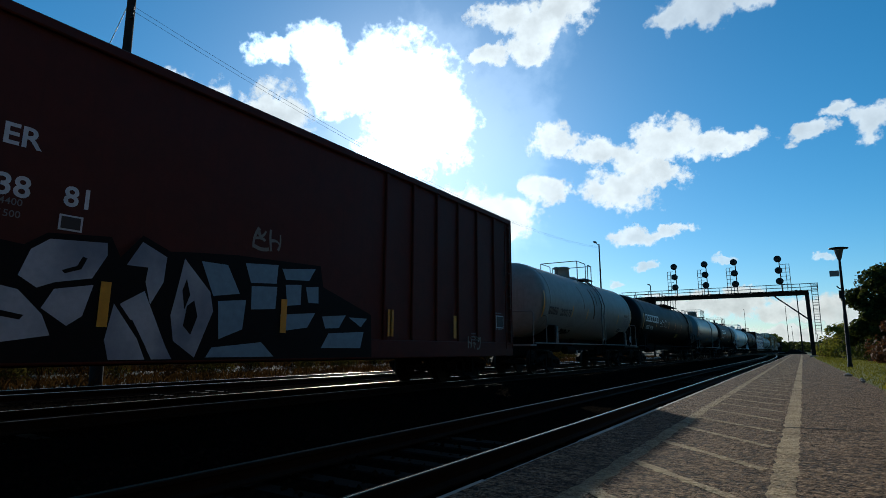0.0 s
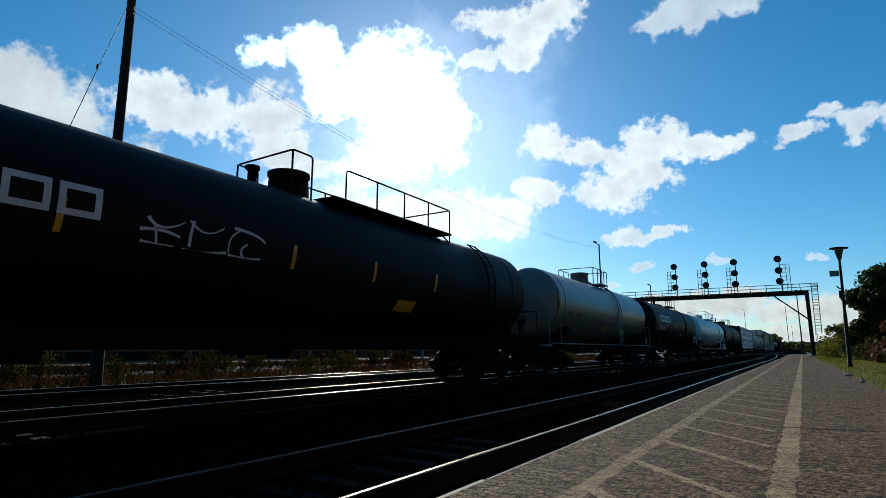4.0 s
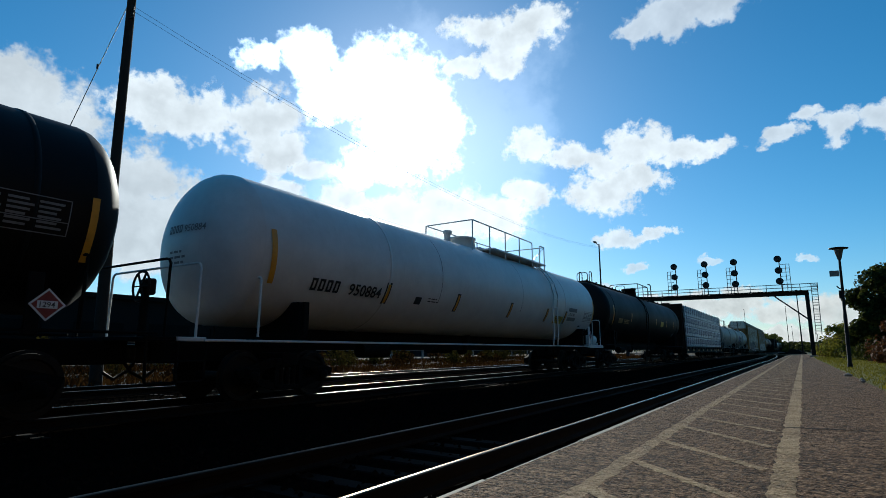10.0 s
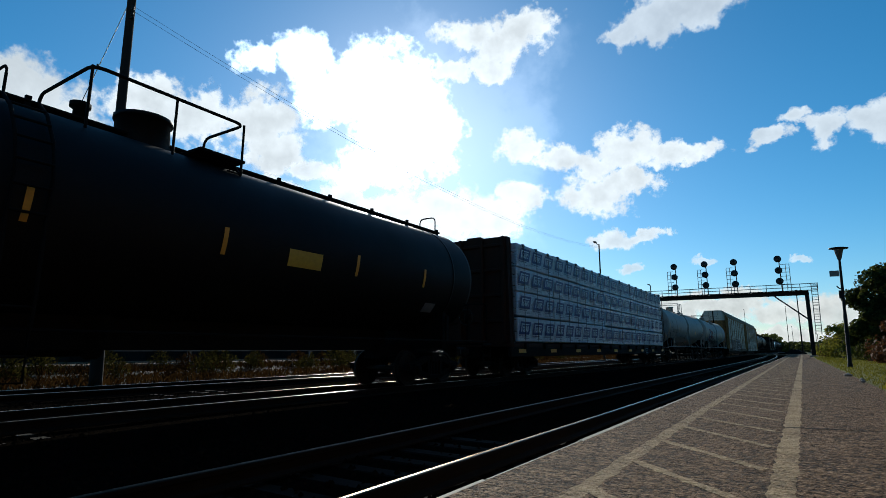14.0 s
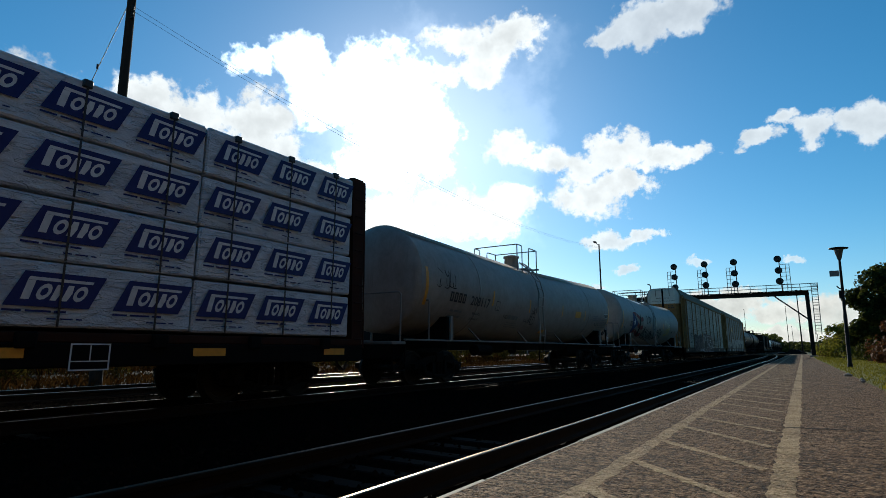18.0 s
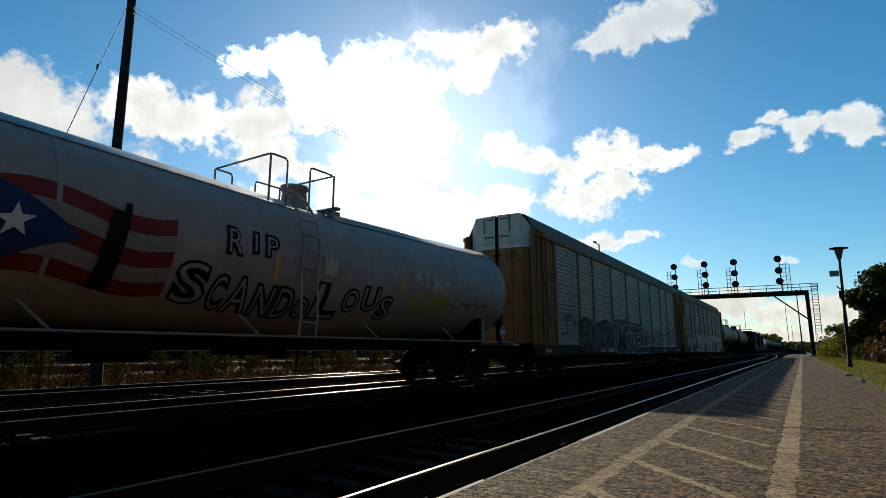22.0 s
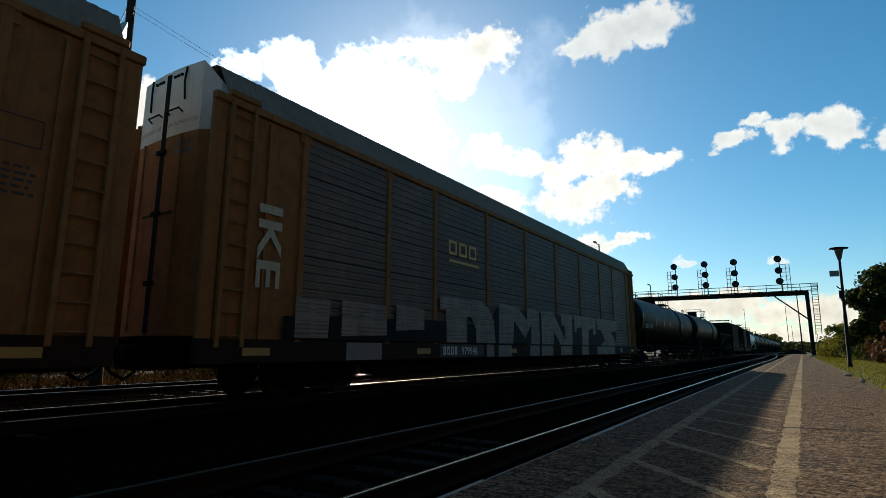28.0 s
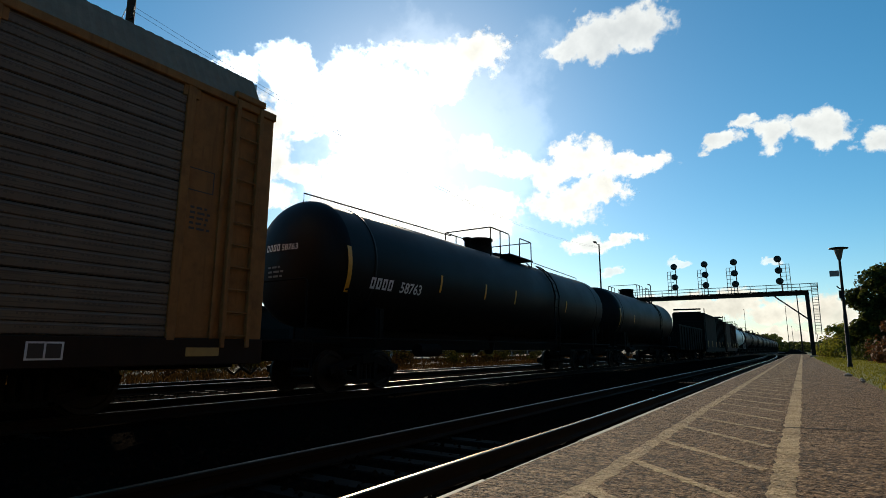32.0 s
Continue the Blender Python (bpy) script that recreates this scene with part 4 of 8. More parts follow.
def truck(parent, y):
    tk = new("truck")
    tk.parent = parent
    tk.location = (0, y, 0)
    for yy in (-0.89, 0.89):
        AXLES[yy].append(part("wheelset", WHEELS, "", tk, at=(0, yy, 0.46)))
    for x, rz in ((1.0, 0), (-1.0, 180)):
        sf = part("side_frame", SIDE, "", tk, at=(x, 0, 0.0))
        sf.rotation_euler = (0, 0, radians(rz))
    part("bolster", BOLSTER, "", tk)


COUPLER = G().box(-0.09, 0.09, -0.55, 0.3, -0.08, 0.1, 0.02).box(-0.2, 0.16, 0.28, 0.5, -0.14, 0.16, 0.05).box(-0.22, -0.1, 0.4, 0.62, -0.1, 0.12, 0.03).tube([(0.1, 0.1, -0.05), (0.16, 0.25, -0.3), (0.1, 0.5, -0.42), (0.02, 0.72, -0.3)], 0.03, 6).mesh("coupler", "wheel_steel")
def brake_wheel_mesh():
    g = G().lathe([(-0.022, 0.25), (0.0, 0.28), (0.022, 0.25), (0.0, 0.225), (-0.022, 0.25)], 0, 0, 20, 'y')
    for k in range(3):
        c, q = 0.25 * math.cos(k * math.pi / 3), 0.25 * math.sin(k * math.pi / 3)
        g.beam((-c, 0, -q), (c, 0, q), 0.03, 0.02)
    return g.box(-0.13, 0.13, 0.04, 0.2, -0.14, 0.14, 0.03).mesh("brake_wheel", "wheel_steel")


BRAKE_WHEEL = brake_wheel_mesh()


def couplers(parent, yf, yr):
    for y, rz in ((yf, 180), (yr, 0)):
        c = part("coupler", COUPLER, "", parent, at=(0, y, 0.88))
        c.rotation_euler = (0, 0, radians(rz))


SAG = {"depth": 0.0, "half": 1.0}


def sag_at(y):
    """Insulated tanks slope down to their middle."""
    return -SAG["depth"] * (1 - min(abs(y) / SAG["half"], 1.0))


def bent(g):
    g.v = [(x, y, z + sag_at(y)) for x, y, z in g.v]
    return g


def sliced(outline, step=0.11):
    """Cut an outline along level lines, so that its tall faces can follow a curved shell."""
    v, f = outline
    lo, hi = min(b for _, b in v), max(b for _, b in v)
    if all(max(v[i][1] for i in q) - min(v[i][1] for i in q) < 0.2 for q in f):
        return outline
    bm = bmesh.new()
    vs = [bm.verts.new((a, b, 0)) for a, b in v]
    for q in f:
        if len(set(q)) > 2:
            bm.faces.new([vs[i] for i in q])
    for k in range(1, int((hi - lo) / step) + 1):
        bmesh.ops.bisect_plane(bm, geom=bm.verts[:] + bm.edges[:] + bm.faces[:], plane_co=(0, lo + k * step, 0), plane_no=(0, 1, 0))
    bm.verts.index_update()
    out = [(q.co.x, q.co.y) for q in bm.verts], [tuple(q.index for q in fc.verts) for fc in bm.faces]
    bm.free()
    return out


def on_shell(outline, R, zc, y, z, lift=0.017):
    """Lay a flat outline on the near side of a tank of radius R, starting at y, z."""
    g = G()
    v, f = sliced(outline)
    out = []
    for a, b in v:
        s = min(max((z + b - zc) / R, -0.98), 0.98)
        ang = math.asin((z - zc) / R) + b / R if abs(z - zc) < R * 0.95 else math.asin(s)
        out.append(((R + lift) * math.cos(ang), y + a, zc + (R + lift) * math.sin(ang) + sag_at(y + a)))
    return g.add(out, f)


def patch(w, h, nu=2, nv=5, slant=0.0):
    """A rectangle as a fine outline, its base at the origin."""
    v = [(w * i / nu + slant * j / nv, h * j / nv) for j in range(nv + 1) for i in range(nu + 1)]
    f = [(j * (nu + 1) + i, j * (nu + 1) + i + 1, (j + 1) * (nu + 1) + i + 1, (j + 1) * (nu + 1) + i) for j in range(nv) for i in range(nu)]
    return v, f


def on_side(outline, x, y, z):
    g = G()
    v, f = outline
    return g.add([(x, y + a, z + b) for a, b in v], f)


def loop_rail(pts, r=0.022):
    return G().tube(pts, r, 6)


def rounded(pts, r=0.12, n=3):
    """Round the corners of a path."""
    pts = [Vector(q) for q in pts]
    out = [pts[0]]
    for a, b, c in zip(pts, pts[1:], pts[2:]):
        u, w = (a - b), (c - b)
        k = min(r, u.length * 0.45, w.length * 0.45)
        p0, p1 = b + u.normalized() * k, b + w.normalized() * k
        for i in range(n + 1):
            q = i / n
            out.append((p0 * (1 - q) + b * q) * (1 - q) + (b * (1 - q) + p1 * q) * q)
    return out + [pts[-1]]


def diamond(s):
    return [(0, -s), (s, 0), (0, s), (-s, 0)], [(0, 1, 2, 3)]


def tank_car(yf, yr, mat, label, trim="steel_grey", top=4.53, R=1.53, dome=None, deck=None, stripe_mat="stripe_yellow", stripes=(), end_stripes=(), walkway=False, cap="", ladder_at=None, saddle=True, seams=None, rails=None, brace=False, stripe_z=-0.45, dome_h=0.46, dome_r=None, sill=1.217):
    """A tank car from head to head; dome and deck give train coordinates."""
    y0 = (yf + yr) / 2
    car = start_car("tank_car", label, "tank car", y0)
    hl = (yr - yf) / 2
    zc = top - R
    SAG["depth"], SAG["half"] = (0.2 if cap else 0.0), hl
    d = 0.36 if cap else 0.74
    prof = []
    for i in range(9):
        a = math.pi / 2 * i / 8
        prof.append((-hl + d - d * math.cos(a), max(R * math.sin(a), 0.001)))
    k = 8
    body = [(-hl + d + (2 * hl - 2 * d) * i / k, R) for i in range(k + 1)]
    part("tank", bent(G().lathe(body, 0, zc, 64)), mat, car)
    part("tank_head", bent(G().lathe(prof, 0, zc, 64)), mat, car)
    part("tank_head", bent(G().lathe([(-p, r) for p, r in reversed(prof)], 0, zc, 64)), mat, car)
    for y in ([q - y0 for q in seams] if seams else [q * 2 * hl for q in ((-0.42, 0.42) if not cap else (-0.3, 0.3))]):
        part("seam_band", bent(G().lathe([(y - 0.04, R + 0.001), (y - 0.035, R + 0.012), (y + 0.035, R + 0.012), (y + 0.04, R + 0.001)], 0, zc, 56)), mat, car)
    if cap:
        for a, b in ((-hl + d, -0.6), (0.7, hl - d)):
            part("top_flashing", bent(G().lathe([(a, R + 0.004), (a, R + 0.022), (b, R + 0.022), (b, R + 0.004)], 0, zc, 16, 'y', radians(50), radians(130))), cap, car, "pale weathered flashing along the top")
    # underframe
    part("centre_sill", G().box(-0.28, 0.28, -hl - 0.55, -hl + 3.4, 0.72, 1.12, 0.02).box(-0.28, 0.28, hl - 3.4, hl + 0.55, 0.72, 1.12, 0.02).box(-0.12, 0.12, -hl + 3, hl - 3, 0.95, zc - R + 0.03), "frame_black", car)
    for sx in (-1, 1):
        part("side_sill", G().box(sx * 1.5 - 0.04, sx * 1.5 + 0.04, -hl - 0.35, hl + 0.35, sill - 0.022, sill + 0.022, 0.01), trim, car, "long thin running board rail")
    for y in (-hl + 1.9, hl - 1.9):
        part("saddle", G().box(-1.38, 1.38, y - 0.1, y + 0.1, 1.0, zc - R * 0.68, 0.01), "frame_black", car)
        for sx in (-1, 1):
            part("saddle_strap", G().box(sx * 1.47 - 0.03, sx * 1.47 + 0.03, y - 0.07, y + 0.07, 1.2, 1.92, 0.01), trim if saddle else "frame_black", car)
    hang = G().beam((1.47, 0, 1.22), (1.25, -0.35, 1.62), 0.05, 0.04).mesh("hanger", trim)
    for i in range(4 if cap else 0):
        part("hanger", hang, "", car, at=(0, -hl + 3.6 + i * (2 * hl - 7.2) / 3, 0))
    for y, s in ((-hl, -1), (hl, 1)):
        e = y + s * 0.5
        part("end_platform", G().box(-1.5, 1.5, min(e - 0.35, e + 0.2), max(e - 0.35, e + 0.2), 1.1, 1.17, 0.01), trim, car)
        eh = 2.42
        part("end_handrail", loop_rail(rounded([(1.46, e - s * 0.02, 1.15), (1.46, e - s * 0.02, eh), (-1.46, e - s * 0.02, eh), (-1.46, e - s * 0.02, 1.15)], 0.12)), trim, car)
        part("side_grab", loop_rail(rounded([(1.48, y - s * 0.75, 1.2), (1.48, y - s * 0.75, 2.3), (1.36, y - s * 0.75, 2.3)], 0.05)), trim, car)
        part("end_step", loop_rail(rounded([(1.45, e - 0.28, 1.15), (1.45, e - 0.26, 0.45), (1.45, e + 0.22, 0.45), (1.45, e + 0.24, 1.15)], 0.05)).tube([(1.45, e - 0.27, 0.78), (1.45, e + 0.23, 0.78)], 0.018, 5), "frame_black", car)
    bw = part("brake_wheel", BRAKE_WHEEL, "", car, at=(0.75, hl + 0.42, 2.0))
    part("brake_stand", G().beam((0.75, hl + 0.5, 1.15), (0.75, hl + 0.5, 2.0), 0.1, 0.08), "frame_black", car)
    part("brake_cylinder", G().tube([(0.9, -hl + 4.2, 0.95), (0.9, -hl + 5.2, 0.95)], 0.18, 12), "frame_black", car)
    part("air_reservoir", G().tube([(-0.6, -1.2, 1.02), (-0.6, 0.1, 1.02)], 0.18, 12), "frame_black", car)
    part("bottom_outlet", G().lathe([(0.8, 0.1), (0.86, 0.16), (1.05, 0.2), (zc - R + 0.1, 0.3)], 0, 0, 12, 'z'), "frame_black", car)
    # fittings on top
    dy = (dome if dome is not None else y0) - y0
    top = top + sag_at(dy)
    mr = dome_r or (0.33 if cap else 0.5)
    part("manway", G().lathe([(top - 0.12, mr), (top + dome_h, mr - 0.05), (top + dome_h, mr), (top + dome_h + 0.07, mr), (top + dome_h + 0.11, mr * 0.6), (top + dome_h + 0.12, 0.001)], 0, dy, 24, 'z'), mat, car, "round valve housing with a lid")
    # railings: a bow across the deck before the manway, another round its rear end
    if rails is None:
        q = dome if dome is not None else y0
        rails = (q - 0.9, q + 0.6, q + 1.5, deck[1] if deck else q + 3)
    hoop = len(rails) == 2
    if hoop:
        rails = (rails[0], rails[1], rails[1], rails[1])
    c, e1, s2, b = (q - y0 for q in rails)
    rmat = trim if mat not in ("tank_black", "tank_dark") else "frame_black"
    part("top_deck", G().box(-1.0, 1.0, max(dy + 0.55, c), b + 0.05, top - 0.06, top - 0.0, 0.008), rmat, car, "steel grating walkway round the manway")
    h, w = top + 0.74, 0.95
    foot = top - 0.3
    if hoop:
        part("top_handrail", loop_rail(rounded([(-w, c, foot), (-w, c, h), (w, c, h), (w, b, h), (-w * 0.4, b, h), (-w * 0.4, b, foot)], 0.2), 0.03), rmat, car)
    else:
        part("top_handrail", loop_rail(rounded([(-w, e1, foot), (-w, e1, h), (-w, c, h), (w, c, h), (w, e1, h), (w, e1, foot)], 0.09)), rmat, car)
        part("top_handrail", loop_rail(rounded([(w, s2, foot), (w, s2, h), (w, b, h), (-w, b, h), (-w, s2, h), (-w, s2, foot)], 0.09)), rmat, car)
    post = G().tube([(0, 0, foot), (0, 0, h)], 0.024, 6).mesh("rail_post", rmat)
    for lo, hi, ends in ((c, e1, (c,)), (s2, b, (b,))):
        n = int((hi - lo) / 1.5)
        for y in [lo + (hi - lo) * k / (n + 1) for k in range(1, n + 1)] + list(ends):
            for sx in ((w,) if hoop else (-w, w)):
                part("rail_post", post, "", car, at=(sx, y, 0))
    part("deck_bracket", G().beam((w, b, foot), (w - 0.25, b, top - 0.05), 0.04, 0.04).beam((w, b - 0.3, foot + 0.02), (w, b, foot + 0.02), 0.03, 0.03), rmat, car)
    if brace:
        part("brace", G().tube([(w, s2 - 0.7, top), (w, b, h)], 0.018, 5), rmat, car)
    if not cap:
        part("vent_valve", G().lathe([(top, 0.1), (top + 0.3, 0.1), (top + 0.32, 0.16), (top + 0.4, 0.16), (top + 0.44, 0.001)], 0.1, dy - 1.1, 12, 'z'), rmat, car)
    part("valve_box", G().box(-0.2, 0.25, dy + 0.9, dy + 1.35, top - 0.02, top + 0.16, 0.03), rmat, car)
    if walkway:
        part("roof_walk", G().box(-0.3, 0.3, -hl + 1.0, hl - 0.5, top + 0.06, top + 0.11, 0.01), "frame_black", car, "full-length running board along the top")
        sup = G().box(-0.03, 0.03, -0.04, 0.04, top - 0.05, top + 0.16).mesh("walk_bracket", "frame_black")
        for i in range(13):
            part("walk_bracket", sup, "", car, at=(0.3, -hl + 1.0 + i * (2 * hl - 1.7) / 12, 0))
        for x in (-0.28, 0.28):
            part("grab_hoop", loop_rail(rounded([(x, -hl + 1.45, top + 0.1), (x, -hl + 1.45, top + 0.66), (x, -hl + 1.9, top + 0.66), (x, -hl + 1.9, top + 0.1)], 0.16), 0.026), "frame_black", car)
        part("end_bracket", G().beam((0.28, -hl + 1.03, top + 0.06), (0.5, -hl + 0.97, top - 0.2), 0.05, 0.04).beam((-0.28, -hl + 1.03, top + 0.06), (-0.5, -hl + 0.97, top - 0.2), 0.05, 0.04), "frame_black", car)
        for y in (-hl + 1.1, hl - 0.8, dy - 2.2):
            part("grab_hoop", loop_rail(rounded([(0.3, y, top), (0.3, y, top + 0.55), (-0.3, y, top + 0.55), (-0.3, y, top)], 0.15)), "frame_black", car)
    # ladder on the near side
    ly = (ladder_at if ladder_at is not None else (b + y0 - 0.6)) - y0
    lad = G()
    for e in (-0.22, 0.22):
        pts = [(1.58, ly + e, sill), (1.62, ly + e, 1.6)]
        pts += [((R + 0.1) * math.cos(w), ly + e, zc + (R + 0.1) * math.sin(w)) for w in [radians(q) for q in (-15, 5, 25, 45, 60)]]
        lad.tube(pts, 0.028, 5)
    lmat = mat if cap else trim
    lp = part("ladder", lad, lmat, car)
    rung = G().tube([(0, -0.22, 0), (0, 0.22, 0)], 0.022, 5).mesh("rung", lmat)
    part("rung", rung, "", lp, at=(1.6, ly, 1.5))
    part("foot_step", loop_rail([(1.55, ly - 0.22, sill - 0.02), (1.55, ly - 0.22, 0.55), (1.55, ly + 0.22, 0.55), (1.55, ly + 0.22, sill - 0.02)]).tube([(1.55, ly - 0.22, 0.88), (1.55, ly + 0.22, 0.88)], 0.018, 5), "frame_black", car, "black step below the ladder")
    for w in (-12, 0, 12, 24, 36, 48, 60):
        part("rung", rung, "", lp, at=((R + 0.1) * math.cos(radians(w)), ly, zc + (R + 0.1) * math.sin(radians(w))))
    # reflective stripes
    for y in end_stripes:
        part("reflective_stripe", on_shell(patch(0.13, 1.05, 2, 8, -0.1), R, zc, y - y0, zc - 0.75), stripe_mat, car, "tall reflective stripe")
    for y in stripes:
        if mat == "tank_white":
            part("stripe_backing", on_shell(patch(0.19, 0.56, 1, 5, 0.02), R, zc, y - y0 - 0.05, zc + stripe_z - 0.03, 0.008), "letter_black", car)
        part("reflective_stripe", on_shell(patch(0.09, 0.48, 1, 5, 0.02), R, zc, y - y0, zc + stripe_z), stripe_mat, car)
    couplers(car, -hl - 0.45, hl + 0.45)
    for y in (-hl + 1.9, hl - 1.9):
        truck(car, y)
    car["R"], car["zc"] = R, zc
    return car, R, zc, y0


def marks(car, R, zc, y0, y, z, number, size, mat, n=4, k=1.0):
    """Reporting marks: plain blocks for the owner's initials, then the number."""
    v, f = blocks(n, size * 0.72, 0.35, 0.6)
    part("owner_mark", on_shell(([(a * k, b) for a, b in v], f), R, zc, y - y0, z), mat, car)
    part("car_number", on_shell(letters(number, size, 0.018), R, zc, y - y0 + (n * size * 0.72 * 0.84 + 0.22) * k, z), mat, car)


def small_print(car, R, zc, y0, y, z, rows, width, mat, h=0.05):
    part("small_print", on_shell(bars(rows, width, h), R, zc, y - y0, z), mat, car)


def big_logo(car, R, zc, y0, y, z, w, h, n):
    """Owner's emblem as plain broad shapes."""
    for i in range(n):
        part("emblem_shape", on_shell(blocks(1, h, 0.16, (w / n / 1.16) / h), R, zc, y - y0 + i * w / n, z, 0.02), "letter_white", car, "plain white emblem shape")


def placard(car, x, y, z, mat="letter_white", text="", hazard=False):
    plate = part("placard", on_side(diamond(0.22), x, y, z), mat, car, "diamond placard with a white border" if text else "white diamond placard")
    part("placard_bracket", G().box(x - 0.05, x - 0.004, y - 0.24, y - 0.06, 1.15, z + 0.42, 0.01), "stripe_white" if hazard else "frame_black", car, "upright placard bracket")
    part("placard_panel", on_side(diamond(0.185), x + 0.004, y, z), "placard_red" if text or hazard else "letter_faint", plate)
    if hazard:
        part("number_panel", on_side(([(-0.12, -0.05), (0.12, -0.05), (0.12, 0.05), (-0.12, 0.05)], [(0, 1, 2, 3)]), x + 0.008, y, z), "letter_faint", plate)
    if text:
        part("number_panel", on_side(([(-0.12, -0.05), (0.12, -0.05), (0.12, 0.05), (-0.12, 0.05)], [(0, 1, 2, 3)]), x + 0.008, y, z), "letter_white", plate)
        part("placard_number", on_side(([(a - 0.112, b - 0.034) for a, b in letters(text, 0.1, 0.01)[0]], letters(text, 0.1, 0.01)[1]), x + 0.012, y, z), "letter_black", plate)


def framed_panel(car, place, w, h, n=2):
    """A dark notice plate with a pale border and n dark fields."""
    base = part("data_plate", place(patch(w, h, 2, 4), 0.012), "letter_white", car, "dark data plate with a pale border")
    q = (w - 0.03) / n
    for i in range(n):
        v, f = patch(q - 0.025, h - 0.05, 1, 4)
        part("dark_field", place(([(a + 0.027 + i * q, b + 0.025) for a, b in v], f), 0.017), "letter_black", base)


def data_table(car, place, w, h, mat, rows=5, cols=3):
    """A stencilled table: thin border and rows of short bars."""
    t = 0.014
    edge = ([], [])
    quads = [(0, 0, w, t), (0, h - t, w, h), (0, t, t, h - t), (w - t, t, w, h - t), (t, h * 0.36, w - t, h * 0.36 + t)]
    for i in range(rows):
        z = 0.05 + (h - 0.1) * i / rows
        for k in range(cols):
            x = 0.05 + (w - 0.08) * k / cols
            quads.append((x, z + 0.02, x + (w - 0.1) / cols * (0.62 + 0.3 * ((i * 7 + k * 3) % 5) / 5), z + 0.02 + (h - 0.1) / rows * 0.5))
    for a, b, c, d in quads:
        o = len(edge[0])
        edge[0].extend([(a, b), (c, b), (c, d), (a, d)])
        edge[1].append((o, o + 1, o + 2, o + 3))
    part("data_table", place(edge, 0.014), mat, car, "stencilled data table of plain bars")


def on_head(outline, R, zc, yface, depth, x, z):
    """Lay an outline on the domed front head of a tank."""
    g = G()
    v, f = outline
    out = []
    for a, b in v:
        r = min(math.hypot(x + a, z + b - zc) / R, 0.98)
        out.append((x + a, yface + depth * (1 - math.sqrt(1 - r * r)) - 0.012, z + b))
    return g.add(out, f)


def stroke(p, c, q, t0, t1, out):
    """A curved painted stroke from p by way of c to q, its width going from t0 to t1."""
    p, c, q = Vector(p), Vector(c), Vector(q)
    m = 9
    o = len(out[0])
    for i in range(m + 1):
        k = i / m
        x = p * (1 - k) ** 2 + c * 2 * k * (1 - k) + q * k * k
        d = ((c - p) * (1 - k) + (q - c) * k).normalized()
        s = Vector((-d.y, d.x)) * (t0 + (t1 - t0) * k) / 2
        out[0].append(tuple(x - s)), out[0].append(tuple(x + s))
    out[1].extend([(o + 2 * i, o + 2 * i + 2, o + 2 * i + 3, o + 2 * i + 1) for i in range(m)])


def graffiti_shapes(seed, n, w, h, thick=0.16, rim=0.1):
    """Abstract interlocking figures: for each a dark rim, a lighter fill and thin inner lines."""
    rr = random.Random(seed)
    out = []
    for i in range(n):
        dark, fill, ink = ([], []), [], ([], [])
        x = i * w

        def at(u, v):
            return (x + w * (u + rr.uniform(-0.13, 0.13)), h * (v + rr.uniform(-0.1, 0.1)))

        plans = [[(0.1, 0), (0.0, 0.6), (0.25, 1)], [(0.25, 1), (0.7, 0.9), (0.95, 0.75)], [(0.2, 0.5), (0.6, 0.6), (0.85, 0.3)], [(0.85, 0.95), (1.0, 0.4), (0.75, 0.0)], [(0.1, 0.05), (0.55, -0.1), (0.95, 0.1)], [(0.2, 0.9), (0.5, 0.35), (0.9, 0.95)], [(0.5, 0.45), (0.35, 0.2), (0.5, 0.0)]]
        for k in rr.sample(range(7), 3 + rr.randrange(2)):
            p, c, q = (at(*z) for z in plans[k])
            t0, t1 = thick * rr.uniform(0.5, 1.35), thick * rr.uniform(0.3, 1.2)
            fill.append(([], []))
            stroke(p, c, q, t0, t1, fill[-1])
            stroke(p, c, q, t0 + rim, t1 + rim, dark)
            if thick > 0.2:
                a = Vector(p) * 0.8 + Vector(q) * 0.2
                stroke(a, Vector(c) * 0.9 + Vector(q) * 0.1, Vector(q) * 0.9 + Vector(p) * 0.1, 0.05, 0.02, ink)
        out.append((dark, fill, ink))
    return out


def graffiti(car, place, seed, n, w, h, fill_mat, edge_mat="graf_black", thick=0.16, label="painted graffiti of interlocking strokes", rim=0.1):
    """place(outline, lift) lays an outline on the car's side; nothing hangs below its lower edge."""
    for i, shapes in enumerate(graffiti_shapes(seed, n, w, h, thick, rim)):
        dark, *fill, ink = (([(a, max(b, 0.0)) for a, b in v], f) for v, f in (shapes[0], *shapes[1], shapes[2]))
        e = part("graffiti", place(dark, 0.006 + 0.001 * (i % 2)), edge_mat, car, label)
        for k, q in enumerate(fill):
            part("graffiti_fill", place(q, 0.011 + 0.001 * (i % 2) + 0.0004 * k), fill_mat, e)
        if ink[0]:
            part("graffiti_line", place(ink, 0.015), edge_mat, e)


def scrawl(car, place, seed, n, w, h, mat, thick=0.05):
    for dark, fill, ink in graffiti_shapes(seed, n, w, h, thick):
        for k, q in enumerate(fill):
            part("spray_tag", place(q, 0.008 + 0.0004 * k), mat, car)


